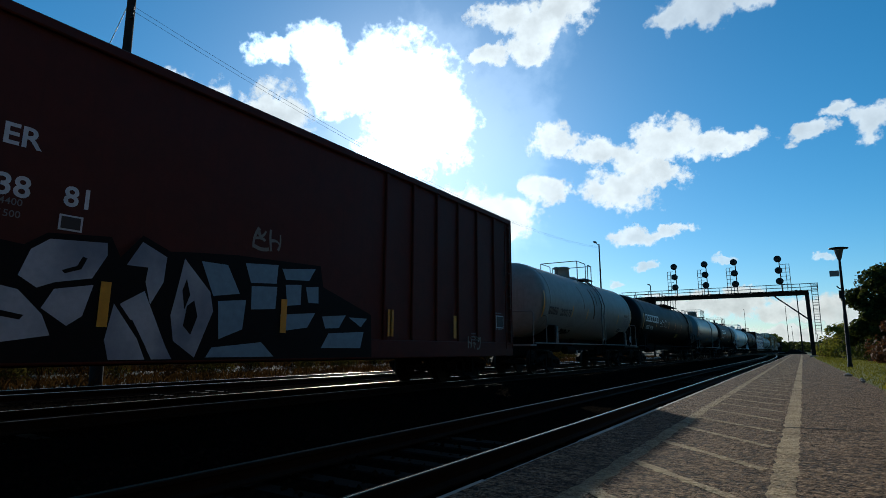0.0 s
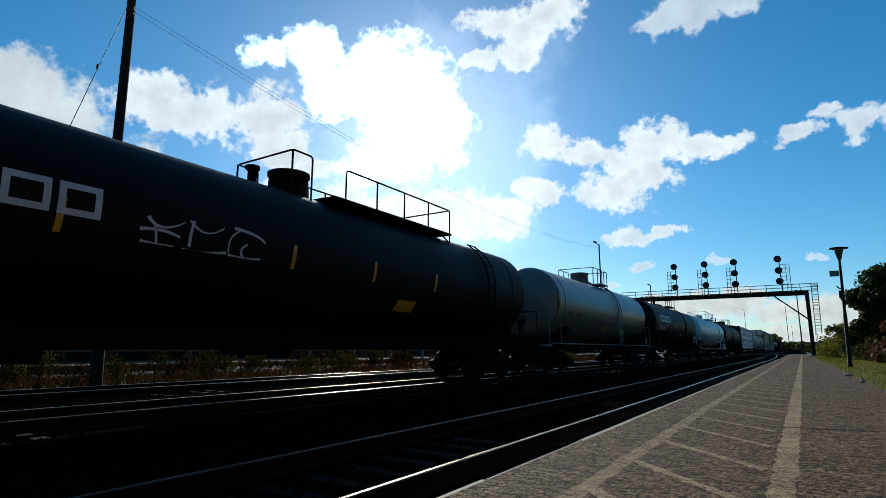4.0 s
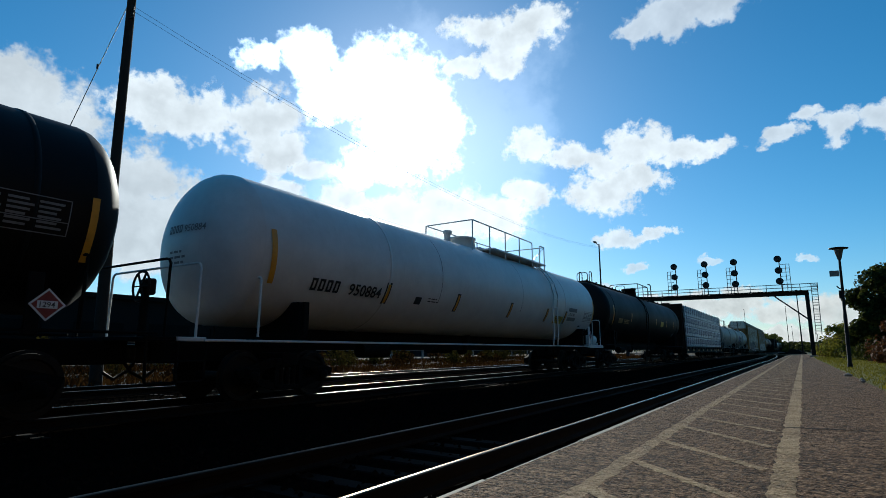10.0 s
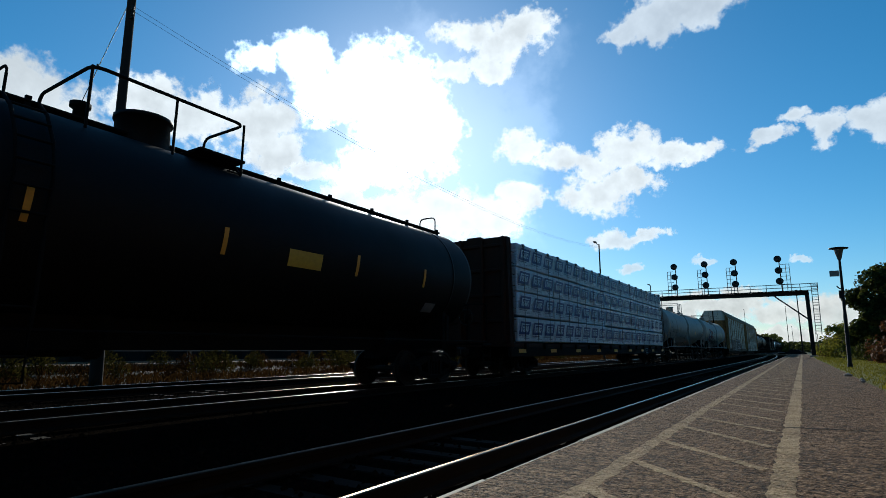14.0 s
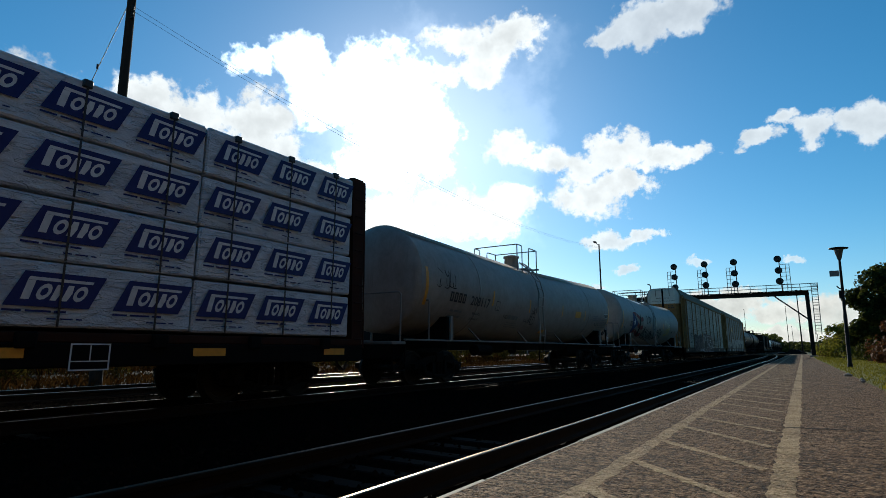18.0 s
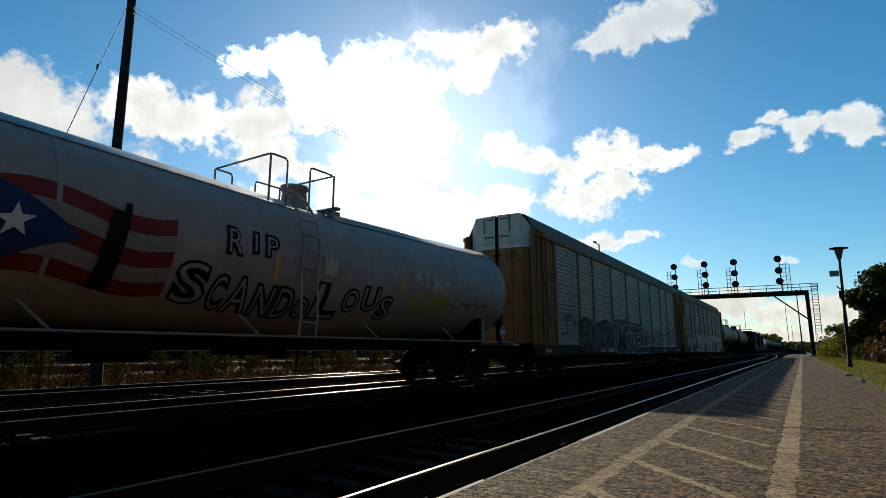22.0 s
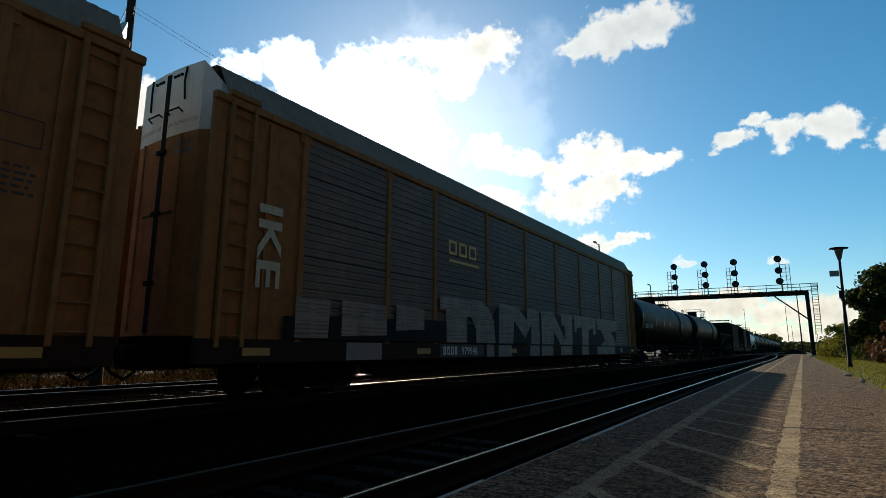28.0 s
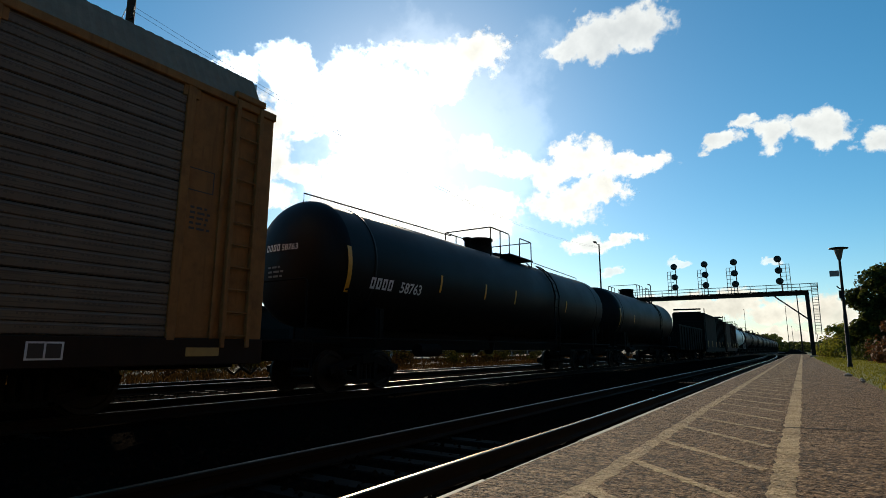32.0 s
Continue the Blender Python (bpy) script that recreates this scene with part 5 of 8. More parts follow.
# ---- brown boxcar that leads ----
def boxcar(yf, yr, mat, label, z1=5.62):
    y0 = (yf + yr) / 2
    hl, hw = (yr - yf) / 2, 1.5
    car = start_car("boxcar", label, "boxcar", y0)
    part("body", G().box(-hw, hw, -hl, hl, 1.12, z1 - 0.12, 0.02), mat, car)
    part("roof", G().add([(-hw - 0.04, -hl - 0.03, z1 - 0.12), (0, -hl - 0.03, z1 + 0.02), (hw + 0.04, -hl - 0.03, z1 - 0.12), (-hw - 0.04, hl + 0.03, z1 - 0.12), (0, hl + 0.03, z1 + 0.02), (hw + 0.04, hl + 0.03, z1 - 0.12)], [(0, 1, 4, 3), (1, 2, 5, 4), (0, 2, 1), (3, 4, 5), (0, 3, 5, 2)]), mat, car)
    rib = G().box(hw, hw + 0.07, -0.06, 0.06, 1.2, z1 - 0.25, 0.02).mesh("side_post", mat)
    ribn = int(2 * hl / 1.1)
    for i in range(ribn + 1):
        y = -hl + 0.08 + i * (2 * hl - 0.16) / ribn
        if y > hl - 7.0 or y < -hl + 0.3:
            part("side_post", rib, "", car, at=(0, y, 0))
    part("side_sill", G().box(hw + 0.002, hw + 0.08, -hl, hl, 0.76, 1.2, 0.02).box(-hw - 0.08, -hw - 0.002, -hl, hl, 0.76, 1.2, 0.02), mat, car)
    part("top_rail", G().box(hw + 0.002, hw + 0.09, -hl, hl, z1 - 0.3, z1 - 0.13, 0.02), mat, car)
    for y, s in ((-hl, -1), (hl, 1)):
        eg = G()
        for i in range(12):
            z = 1.35 + i * 0.34
            eg.box(-1.35, 1.35, min(y, y + s * 0.06), max(y, y + s * 0.06), z, z + 0.16, 0.03)
        part("end_corrugation", eg, mat, car)
        lad = part("ladder", G().tube([(hw + 0.12, y - s * 0.12, 1.0), (hw + 0.12, y - s * 0.12, 5.3)], 0.02, 5).tube([(hw + 0.12, y - s * 0.58, 1.0), (hw + 0.12, y - s * 0.58, 5.3)], 0.02, 5), mat, car)
        rg = G().tube([(0, -0.23, 0), (0, 0.23, 0)], 0.016, 5).mesh("rung", mat)
        for i in range(11):
            part("rung", rg, "", lad, at=(hw + 0.12, y - s * 0.35, 1.15 + i * 0.4))
    part("underframe", G().box(-0.3, 0.3, -hl - 0.4, hl + 0.4, 0.7, 1.115).box(-1.4, 1.4, -0.15, 0.15, 0.85, 1.115).box(-1.4, 1.4, -hl + 2.4, -hl + 2.7, 0.85, 1.115), "frame_black", car)
    for i in range(6):
        y = -hl + 1.8 + i * 3.24 if i < 4 else -hl + 11.6 + (i - 4) * 2.9
        part("reflective_stripe", G().box(hw + 0.1, hw + 0.106, y - 0.07, y + 0.07, 1.28, 1.92), "stripe_yellow", car, "orange-yellow reflective stripe")
    couplers(car, -hl - 0.42, hl + 0.42)
    for y in (-hl + 2.2, hl - 2.2):
        truck(car, y)
    return car, hw, y0, hl


def flat_place(x, y, z):
    return lambda o, lift: on_side(o, x + lift, y, z)


box, hw, y0, hl = boxcar(-1.2, 17.1, "boxcar_brown", "reddish-brown high-roofed boxcar with silver graffiti along its side")
for t, y, z, s in (("ER", 2.42, 3.6, 0.4), ("38", 2.42, 2.92, 0.4), ("81", 3.2, 2.93, 0.4)):
    part("lettering", on_side(letters(t, s, 0.02), hw + 0.006, y - y0, z), "letter_white", box, "white painted lettering")
part("lettering", on_side(letters("214400", 0.13, 0.006), hw + 0.006, 2.36 - y0, 2.8), "letter_faint", box)
part("lettering", on_side(letters("71500", 0.13, 0.006), hw + 0.006, 2.42 - y0, 2.64), "letter_faint", box)
framed_panel(box, flat_place(hw + 0.0, 3.18 - y0, 2.58), 0.3, 0.22, 1)


def painted(car, x, y0, shapes, mat, name, label=""):
    """Flat painted figures on the car's side, each a short outline in train coordinates."""
    return [part(name, on_side(([(a - y0, b) for a, b in q], [tuple(range(len(q)))]), x, 0, 0), mat, car, label) for q in shapes]


ground_shape = [(0.6, 0.8), (9.7, 0.8), (9.65, 1.75), (8.1, 2.25), (8.0, 2.68), (6.0, 2.62), (5.2, 2.55), (4.75, 2.5), (4.3, 2.68), (4.0, 2.3), (3.85, 2.58), (3.05, 2.5), (2.8, 2.3), (1.4, 2.45), (0.6, 2.2)]
piece = painted(box, hw + 0.088, y0, [ground_shape], "graf_black", "graffiti", "large silver and pale blue graffiti on a black ground")[0]
painted(piece, hw + 0.092, y0, [
    [(2.78, 1.9), (2.88, 2.25), (3.08, 2.42), (3.8, 2.48), (3.82, 2.3), (3.65, 1.95), (3.2, 1.85), (3.0, 1.76)],
    [(0.8, 1.85), (2.4, 1.8), (2.8, 1.72), (3.1, 1.42), (3.22, 1.15), (2.7, 1.06), (0.8, 1.0)],
    [(3.2, 1.76), (3.68, 1.86), (3.58, 1.42), (3.4, 1.28), (3.08, 1.5)],
    [(3.98, 1.62), (4.36, 1.12), (4.5, 0.82), (3.98, 0.82), (3.9, 1.1)],
    [(4.06, 1.62), (4.4, 1.84), (4.8, 1.02), (4.92, 0.82), (4.6, 0.82), (4.36, 1.24)],
    [(4.1, 2.2), (4.3, 2.58), (4.7, 2.4), (4.68, 2.0), (4.5, 1.64), (4.4, 1.98), (4.42, 2.2)],
    [(4.9, 1.82), (5.0, 2.42), (5.5, 1.92), (5.58, 1.6), (5.3, 0.84), (4.92, 1.1), (4.84, 1.5)]], "graf_silver", "graffiti_fill")
painted(piece, hw + 0.092, y0, [
    [(5.3, 2.42), (5.8, 2.42), (6.08, 1.94), (5.56, 1.86)],
    [(5.66, 1.78), (6.22, 1.84), (6.18, 1.32), (5.72, 1.14)],
    [(6.16, 2.5), (6.9, 2.56), (6.88, 2.2), (6.3, 2.16)],
    [(6.32, 2.1), (6.9, 2.14), (6.88, 1.72), (6.34, 1.68)],
    [(5.6, 1.0), (6.6, 1.1), (6.9, 0.84), (5.5, 0.84)],
    [(7.0, 2.5), (7.86, 2.6), (7.7, 2.34), (7.1, 2.3)], [(7.1, 2.2), (7.5, 2.24), (7.5, 1.84), (7.16, 1.8)], [(7.62, 2.2), (7.96, 2.24), (7.98, 1.9), (7.7, 1.9)],
    [(7.0, 1.62), (7.9, 1.7), (7.7, 1.4), (7.1, 1.32)], [(8.1, 1.64), (8.8, 1.7), (8.6, 1.42), (8.2, 1.4)], [(8.3, 1.3), (9.4, 1.36), (9.3, 1.0), (8.1, 1.0)], [(8.9, 1.66), (9.5, 1.66), (9.3, 1.46)]], "graf_blue", "graffiti_fill")
painted(piece, hw + 0.096, y0, [
    [(3.3, 1.98), (3.5, 2.06), (3.56, 2.22), (3.5, 2.24), (3.44, 2.1), (3.26, 2.02)],
    [(5.1, 1.66), (5.22, 1.76), (5.3, 1.5), (5.2, 1.2), (5.06, 1.34)], [(5.0, 1.9), (5.06, 2.1), (5.14, 1.84), (5.06, 1.6)],
    [(4.2, 1.4), (4.26, 1.4), (4.5, 1.0), (4.44, 0.98)], [(2.4, 1.5), (2.9, 1.4), (2.86, 1.34), (2.4, 1.42)]], "graf_black", "graffiti_line")
scrawl(box, flat_place(hw + 0.006, 6.35 - y0, 2.85), 5, 2, 0.34, 0.36, "graf_white", 0.06)

framed_panel(box, flat_place(hw + 0.092, 15.83 - y0, 1.66), 0.52, 0.4, 1)
part("small_print", on_side(bars(7, 0.5, 0.04, 0.045), hw + 0.095, 15.82 - y0, 2.12), "letter_faint", box)
part("small_print", on_side(bars(3, 0.3, 0.04, 0.05), hw + 0.095, 14.25 - y0, 1.42), "letter_faint", box)
scrawl(box, flat_place(hw + 0.1, 14.0 - y0, 1.0), 6, 3, 0.26, 0.34, "graf_white", 0.05)

# ---- tank cars ----
car, R, zc, y0 = tank_car(19.6, 33.9, "tank_cream", "cream-white dirty tank car with dark lettering", dome=26.3, dome_r=0.36, rails=(25.75, 27.0, 27.35, 27.9), deck=(23.8, 27.9), end_stripes=(20.1,), stripes=(23.34, 25.34), stripe_z=-0.6, ladder_at=27.5)
marks(car, R, zc, y0, 20.72, 2.4, "200275", 0.43, "letter_black")
small_print(car, R, zc, y0, 21.2, 1.98, 2, 1.8, "letter_faint")
small_print(car, R, zc, y0, 23.3, 2.05, 3, 1.1, "letter_faint", 0.03)
for y, z, w, h, sl in ((24.9, 2.84, 0.06, 1.1, -0.35), (26.35, 2.45, 0.16, 1.5, -0.2), (26.75, 3.1, 0.09, 0.9, -0.05)):
    part("rust_stain", on_shell(patch(w, h, 2, 8, sl), R, zc, y - y0, z, 0.005), "rust_stain", car, "brown rust streak below the manway")
scrawl(car, lambda o, l: on_shell(o, R, zc, 23.0 - y0, 1.7, l), 8, 5, 0.25, 0.26, "graf_black", 0.1)
framed_panel(car, lambda o, l: on_shell(o, R, zc, 31.12 - y0, 1.93, l), 0.56, 0.32)
placard(car, 1.56, 32.65 - y0, 1.57)
part("reflective_stripe", on_shell(patch(0.1, 0.5, 1, 5), R, zc, 30.5 - y0, 2.36), "stripe_yellow", car, "orange-yellow reflective stripe")
part("reflective_stripe", on_shell(patch(0.1, 0.95, 1, 6), R, zc, 33.15 - y0, 2.3), "stripe_yellow", car, "orange-yellow reflective stripe")
part("painted_out_patch", on_shell(patch(0.75, 0.13, 2, 2, 0.06), R, zc, 31.65 - y0, 2.78), "letter_black", car, "black painted-out patch")
data_table(car, lambda o, l: on_shell(o, R, zc, 31.7 - y0, 2.22, l), 1.1, 0.5, "letter_faint", 4)

car, R, zc, y0 = tank_car(35.18, 56.0, "tank_black", "long glossy black tank car with white emblem shapes", dome=45.4, rails=(44.67, 45.25, 46.36, 51.05), deck=(41.3, 51.4), stripes=(40.15, 44.3, 46.8, 49.4), end_stripes=(36.45,), trim="frame_black", ladder_at=52.6, saddle=False)
big_logo(car, R, zc, y0, 36.9, 2.8, 3.9, 0.46, 6)
marks(car, R, zc, y0, 37.35, 2.33, "93784", 0.36, "letter_white")
part("head_number", on_head(letters("93784", 0.2, 0.008), R, zc, 35.18 - y0, 0.74, 0.05, 3.2), "letter_white", car, "small number on the tank head")
part("head_mark", on_head(blocks(4, 0.16, 0.35, 0.6), R, zc, 35.18 - y0, 0.74, -0.5, 3.2), "letter_white", car)
part("head_print", on_head(bars(3, 0.55, 0.045, 0.06), R, zc, 35.18 - y0, 0.74, -0.4, 2.8), "letter_faint", car)
graffiti(car, lambda o, l: on_shell(o, R, zc, 41.2 - y0, 2.6, l), 12, 3, 0.8, 0.5, "letter_white", thick=0.05)
part("yellow_label", on_shell(patch(0.8, 0.35, 2, 3), R, zc, 48.0 - y0, 1.95), "label_yellow", car, "faded yellow label")

car, R, zc, y0 = tank_car(58.2, 74.5, "tank_drab", "drab grey tank car with black lettering and a side ladder", dome=65.85, rails=(65.25, 66.8, 67.15, 67.7), deck=(63.4, 67.7), end_stripes=(58.8,), stripes=(65.6, 68.92, 71.2), ladder_at=67.65, saddle=False)
marks(car, R, zc, y0, 59.9, 2.42, "288653", 0.31, "letter_black")
small_print(car, R, zc, y0, 59.9, 2.15, 2, 2.2, "letter_faint")
part("yellow_label", on_shell(patch(0.75, 0.32, 2, 3), R, zc, 65.6 - y0, 1.95), "label_yellow", car, "yellow label")
data_table(car, lambda o, l: on_shell(o, R, zc, 72.7 - y0, 2.3, l), 1.02, 0.58, "letter_black", 6)
placard(car, 1.56, 73.65 - y0, 1.55)

car, R, zc, y0 = tank_car(76.38, 94.95, "tank_black", "glossy black tank car with white emblem shapes and numbers", dome=84.6, dome_h=0.04, dome_r=0.36, rails=(83.75, 85.42, 86.12, 87.4), deck=(81.85, 87.35), stripes=(80.85, 84.05, 87.42, 90.5), end_stripes=(78.0,), trim="frame_black", ladder_at=88.4, saddle=False)
big_logo(car, R, zc, y0, 78.5, 3.0, 3.8, 0.46, 6)
marks(car, R, zc, y0, 78.5, 2.42, "43600", 0.36, "letter_white", k=0.8)
part("head_number", on_head(letters("43600", 0.2, 0.008), R, zc, 76.38 - y0, 0.74, 0.05, 3.2), "letter_white", car, "small number on the tank head")
part("head_mark", on_head(blocks(4, 0.16, 0.35, 0.6), R, zc, 76.38 - y0, 0.74, -0.5, 3.2), "letter_white", car)
part("head_print", on_head(bars(3, 0.55, 0.045, 0.06), R, zc, 76.38 - y0, 0.74, -0.4, 2.8), "letter_faint", car)
data_table(car, lambda o, l: on_shell(o, R, zc, 92.4 - y0, 2.5, l), 1.5, 0.5, "letter_faint", 6, 4)
part("reflective_stripe", on_shell(patch(0.1, 0.95, 1, 6), R, zc, 94.15 - y0, 2.2), "stripe_yellow", car, "orange-yellow reflective stripe")
placard(car, 1.56, 93.75 - y0, 1.55, text="1294")
part("orange_label", on_shell(patch(0.9, 0.3, 2, 3), R, zc, 87.1 - y0, 2.0), "label_orange", car, "faded orange label")

car, R, zc, y0 = tank_car(96.45, 117.4, "tank_white", "long clean white pressure tank car with black marks", dome=106.93, rails=(106.05, 110.95, 111.7, 112.2), brace=True, seams=(101.0, 112.95), stripe_z=-0.87, dome_h=0.26, sill=1.12, deck=(102.85, 112.0), stripes=(100.95, 104.24, 107.79, 111.05, 113.1), end_stripes=(97.4, 116.62), trim="stripe_white", saddle=False, ladder_at=111.6, top=4.54, R=1.56)
marks(car, R, zc, y0, 98.5, 2.2, "950884", 0.38, "letter_black")
part("head_number", on_head(letters("950884", 0.2, 0.008), R, zc, 96.45 - y0, 0.74, 0.05, 3.2), "letter_faint", car, "small number on the tank head")
part("head_mark", on_head(blocks(4, 0.16, 0.35, 0.6), R, zc, 96.45 - y0, 0.74, -0.5, 3.2), "letter_faint", car)
part("head_print", on_head(bars(3, 0.55, 0.045, 0.06), R, zc, 96.45 - y0, 0.74, -0.4, 2.8), "letter_faint", car)
part("yellow_label", on_shell(patch(0.92, 0.34, 2, 3), R, zc, 111.98 - y0, 2.06), "label_yellow", car, "yellow warning label")
part("small_print", on_shell(bars(3, 0.66, 0.035, 0.045), R, zc, 112.08 - y0, 2.31, 0.021), "letter_black", car)
part("grey_band", on_shell(patch(1.0, 0.16, 2, 2), R, zc, 113.4 - y0, 2.6), "letter_faint", car)
for y in (103.3, 108.65):
    part("weld_seam", on_shell(patch(0.025, 1.95, 1, 10), R, zc, y - y0, 2.3, 0.006), "letter_faint", car)
framed_panel(car, lambda o, l: on_shell(o, R, zc, 102.17 - y0, 2.14, l), 0.34, 0.26, 1)
small_print(car, R, zc, y0, 102.78, 2.33, 2, 0.52, "letter_black", 0.03)
part("lettering", on_shell(letters("LIQUEFIED", 0.165, 0.012), R, zc, 113.45 - y0, 2.43), "letter_black", car, "black stencilled word")
part("grey_band", on_shell(patch(1.0, 0.16, 2, 2), R, zc, 113.4 - y0, 2.22), "letter_faint", car)
data_table(car, lambda o, l: on_shell(o, R, zc, 115.38 - y0, 2.26, l), 1.15, 0.48, "letter_faint", 6, 4)
framed_panel(car, lambda o, l: on_shell(o, R, zc, 115.16 - y0, 1.99, l), 0.32, 0.13, 1)
part("air_tank", bent(G().lathe([(q + 116.42 - y0, r) for q, r in ((0, 0.001), (0, 0.12), (0.05, 0.19), (0.14, 0.225), (1.02, 0.225), (1.11, 0.19), (1.16, 0.12), (1.16, 0.001))], 1.2, 1.44, 20)), "stripe_white", car, "white air reservoir on the end platform")
part("tank_cradle", G().box(1.02, 1.44, 116.5 - y0, 116.58 - y0, 1.142, 1.3, 0.01).box(1.02, 1.44, 117.42 - y0, 117.5 - y0, 1.142, 1.3, 0.01), "stripe_white", car)
part("end_platform", G().box(0.9, 1.55, 116.0 - y0, 117.95 - y0, 1.146, 1.19, 0.01).box(1.46, 1.56, 115.95 - y0, 118.0 - y0, 1.05, 1.142, 0.01), "stripe_white", car, "white end platform beam")
placard(car, 1.57, 116.05 - y0, 1.62, hazard=True)

car, R, zc, y0 = tank_car(118.8, 139.8, "tank_dark", "long dull black tank car with a running board on top", dome=129.73, rails=(128.4, 131.2), deck=(127.4, 131.0), stripes=(123.88, 127.55, 130.5, 133.95, 136.6), end_stripes=(120.2,), trim="frame_black", walkway=True, ladder_at=127.6, saddle=False, top=4.62, R=1.56)
marks(car, R, zc, y0, 121.3, 2.45, "950302", 0.36, "letter_gold")
part("head_number", on_head(letters("950302", 0.2, 0.008), R, zc, 118.8 - y0, 0.74, 0.05, 3.2), "letter_faint", car, "small number on the tank head")
part("head_mark", on_head(blocks(4, 0.16, 0.35, 0.6), R, zc, 118.8 - y0, 0.74, -0.5, 3.2), "letter_faint", car)
part("head_print", on_head(bars(3, 0.55, 0.045, 0.06), R, zc, 118.8 - y0, 0.74, -0.4, 2.8), "letter_faint", car)
part("yellow_label", on_shell(patch(0.9, 0.34, 2, 3), R, zc, 132.0 - y0, 2.6), "label_yellow", car, "bright yellow label")
part("data_panel", on_shell(patch(0.5, 0.3, 2, 3), R, zc, 137.0 - y0, 2.0), "letter_faint", car)

# ---- centre-beam flat car with wrapped lumber ----
def emblem_shapes(w, h):
    """Plain emblem: a bar along the top with a stem, two rings and two solid blocks under it."""
    out = [([(0, h), (w, h * 0.97), (w * 1.0, h * 0.84), (0, h * 0.85)], [(0, 3, 2, 1)]), ([(0, h * 0.84), (w * 0.12, h * 0.84), (w * 0.16, 0), (w * 0.04, 0)], [(0, 3, 2, 1)])]
    for x in (0.32, 0.88):
        v = [(w * x + w * 0.105 * k * math.cos(q * math.pi / 6), h * 0.37 + h * 0.37 * k * math.sin(q * math.pi / 6)) for k in (1.0, 0.5) for q in range(12)]
        out.append((v, [(q, (q + 1) % 12, 12 + (q + 1) % 12, 12 + q) for q in range(12)]))
    for x in (0.46, 0.63):
        out.append(([(w * x, 0), (w * (x + 0.09), 0), (w * (x + 0.12), h * 0.36), (w * (x + 0.09), h * 0.72), (w * x, h * 0.72)], [(0, 1, 2, 3, 4)]))
    return out


def lumber_car(yf, yr):
    y0, hl = (yf + yr) / 2, (yr - yf) / 2
    car = start_car("centre_beam_car", "dark brown centre-beam flat car loaded with wrapped lumber", "flat car", y0)
    part("deck", G().box(-1.5, 1.5, -hl, hl, 1.06, 1.2, 0.015), "bulk_brown", car)
    part("side_sill", G().box(1.4, 1.52, -hl, hl, 0.72, 1.056, 0.02).box(-1.52, -1.4, -hl, hl, 0.72, 1.056, 0.02), "frame_black", car)
    part("centre_beam", G().box(-0.08, 0.08, -hl + 0.5, hl - 0.5, 1.2, 4.9, 0.01).box(-0.3, 0.3, -hl + 0.1, hl - 0.1, 4.9, 5.05, 0.02), "bulk_brown", car)
    for y, s in ((-hl, 1), (hl, -1)):
        g = G()
        a, b = (y, y + s * 0.35)
        g.add([(-1.5, a, 1.2), (1.5, a, 1.2), (1.4, a, 4.95), (-1.4, a, 4.95), (-1.5, b, 1.2), (1.5, b, 1.2), (1.4, b, 4.95), (-1.4, b, 4.95)], [(0, 1, 2, 3), (7, 6, 5, 4), (0, 4, 5, 1), (1, 5, 6, 2), (2, 6, 7, 3), (3, 7, 4, 0)])
        bh = part("bulkhead", g, "bulk_brown", car, "brown braced end bulkhead")
        for x in (-1.3, -0.45, 0.45, 1.3):
            part("upright", G().box(x - 0.06, x + 0.06, min(a, a - s * 0.14), max(a, a - s * 0.14), 1.2, 4.95, 0.02), "bulk_brown", bh)
        for z in (1.9, 2.8, 3.7, 4.6):
            part("cross_brace", G().box(-1.38, 1.38, min(a, a - s * 0.09), max(a, a - s * 0.09), z, z + 0.12, 0.02), "bulk_brown", bh)
        lad = part("ladder", G().tube([(1.58, y + s * 0.06, 1.0), (1.5, y + s * 0.06, 4.8)], 0.02, 5), "bulk_brown", car)
        rg = G().tube([(0, 0, 0), (0, s * 0.3, 0)], 0.016, 5).mesh("rung", "bulk_brown")
        for i in range(9):
            part("rung", rg, "", lad, at=(1.57 - 0.008 * i, y + s * 0.05, 1.2 + i * 0.4))
    w = G().box(1.5, 1.6, -0.12, 0.12, 0.98, 1.2, 0.02).mesh("winch", "frame_black")
    for i in range(14):
        part("winch", w, "", car, at=(0, -hl + 1.2 + i * (2 * hl - 2.4) / 13, 0))
    for i in range(9):
        y = -hl + 0.9 + i * (2 * hl - 1.8) / 8
        part("reflective_stripe", G().box(1.525, 1.531, y - 0.3, y + 0.3, 0.86, 0.99), "label_orange", car, "orange-yellow reflective stripe")
    panel = part("data_panel", G().box(1.53, 1.535, 6.7, 7.22, 0.68, 1.05), "frame_black", car, "black data panel with white outline")
    rim = G()
    for y0, y1, z0, z1 in ((6.7, 7.22, 0.68, 0.7), (6.7, 7.22, 1.03, 1.05), (6.7, 6.72, 0.7, 1.03), (7.2, 7.22, 0.7, 1.03), (6.95, 6.965, 0.81, 1.03), (6.72, 7.2, 0.8, 0.815)):
        rim.box(1.536, 1.54, y0, y1, z0, z1)
    part("outline", rim, "letter_white", panel)
    part("underframe", G().box(-0.3, 0.3, -hl - 0.4, hl + 0.4, 0.68, 1.056), "frame_black", car)
    couplers(car, -hl - 0.42, hl + 0.42)
    for y in (-hl + 2.1, hl - 2.1):
        truck(car, y)
    # wrapped bundles, four high
    rr = random.Random(3)
    edges = [142.5, 146.0, 149.3, 152.9, 159.1, 163.0, 166.75]
    zs = [1.25, 2.16, 3.06, 3.96, 4.86]
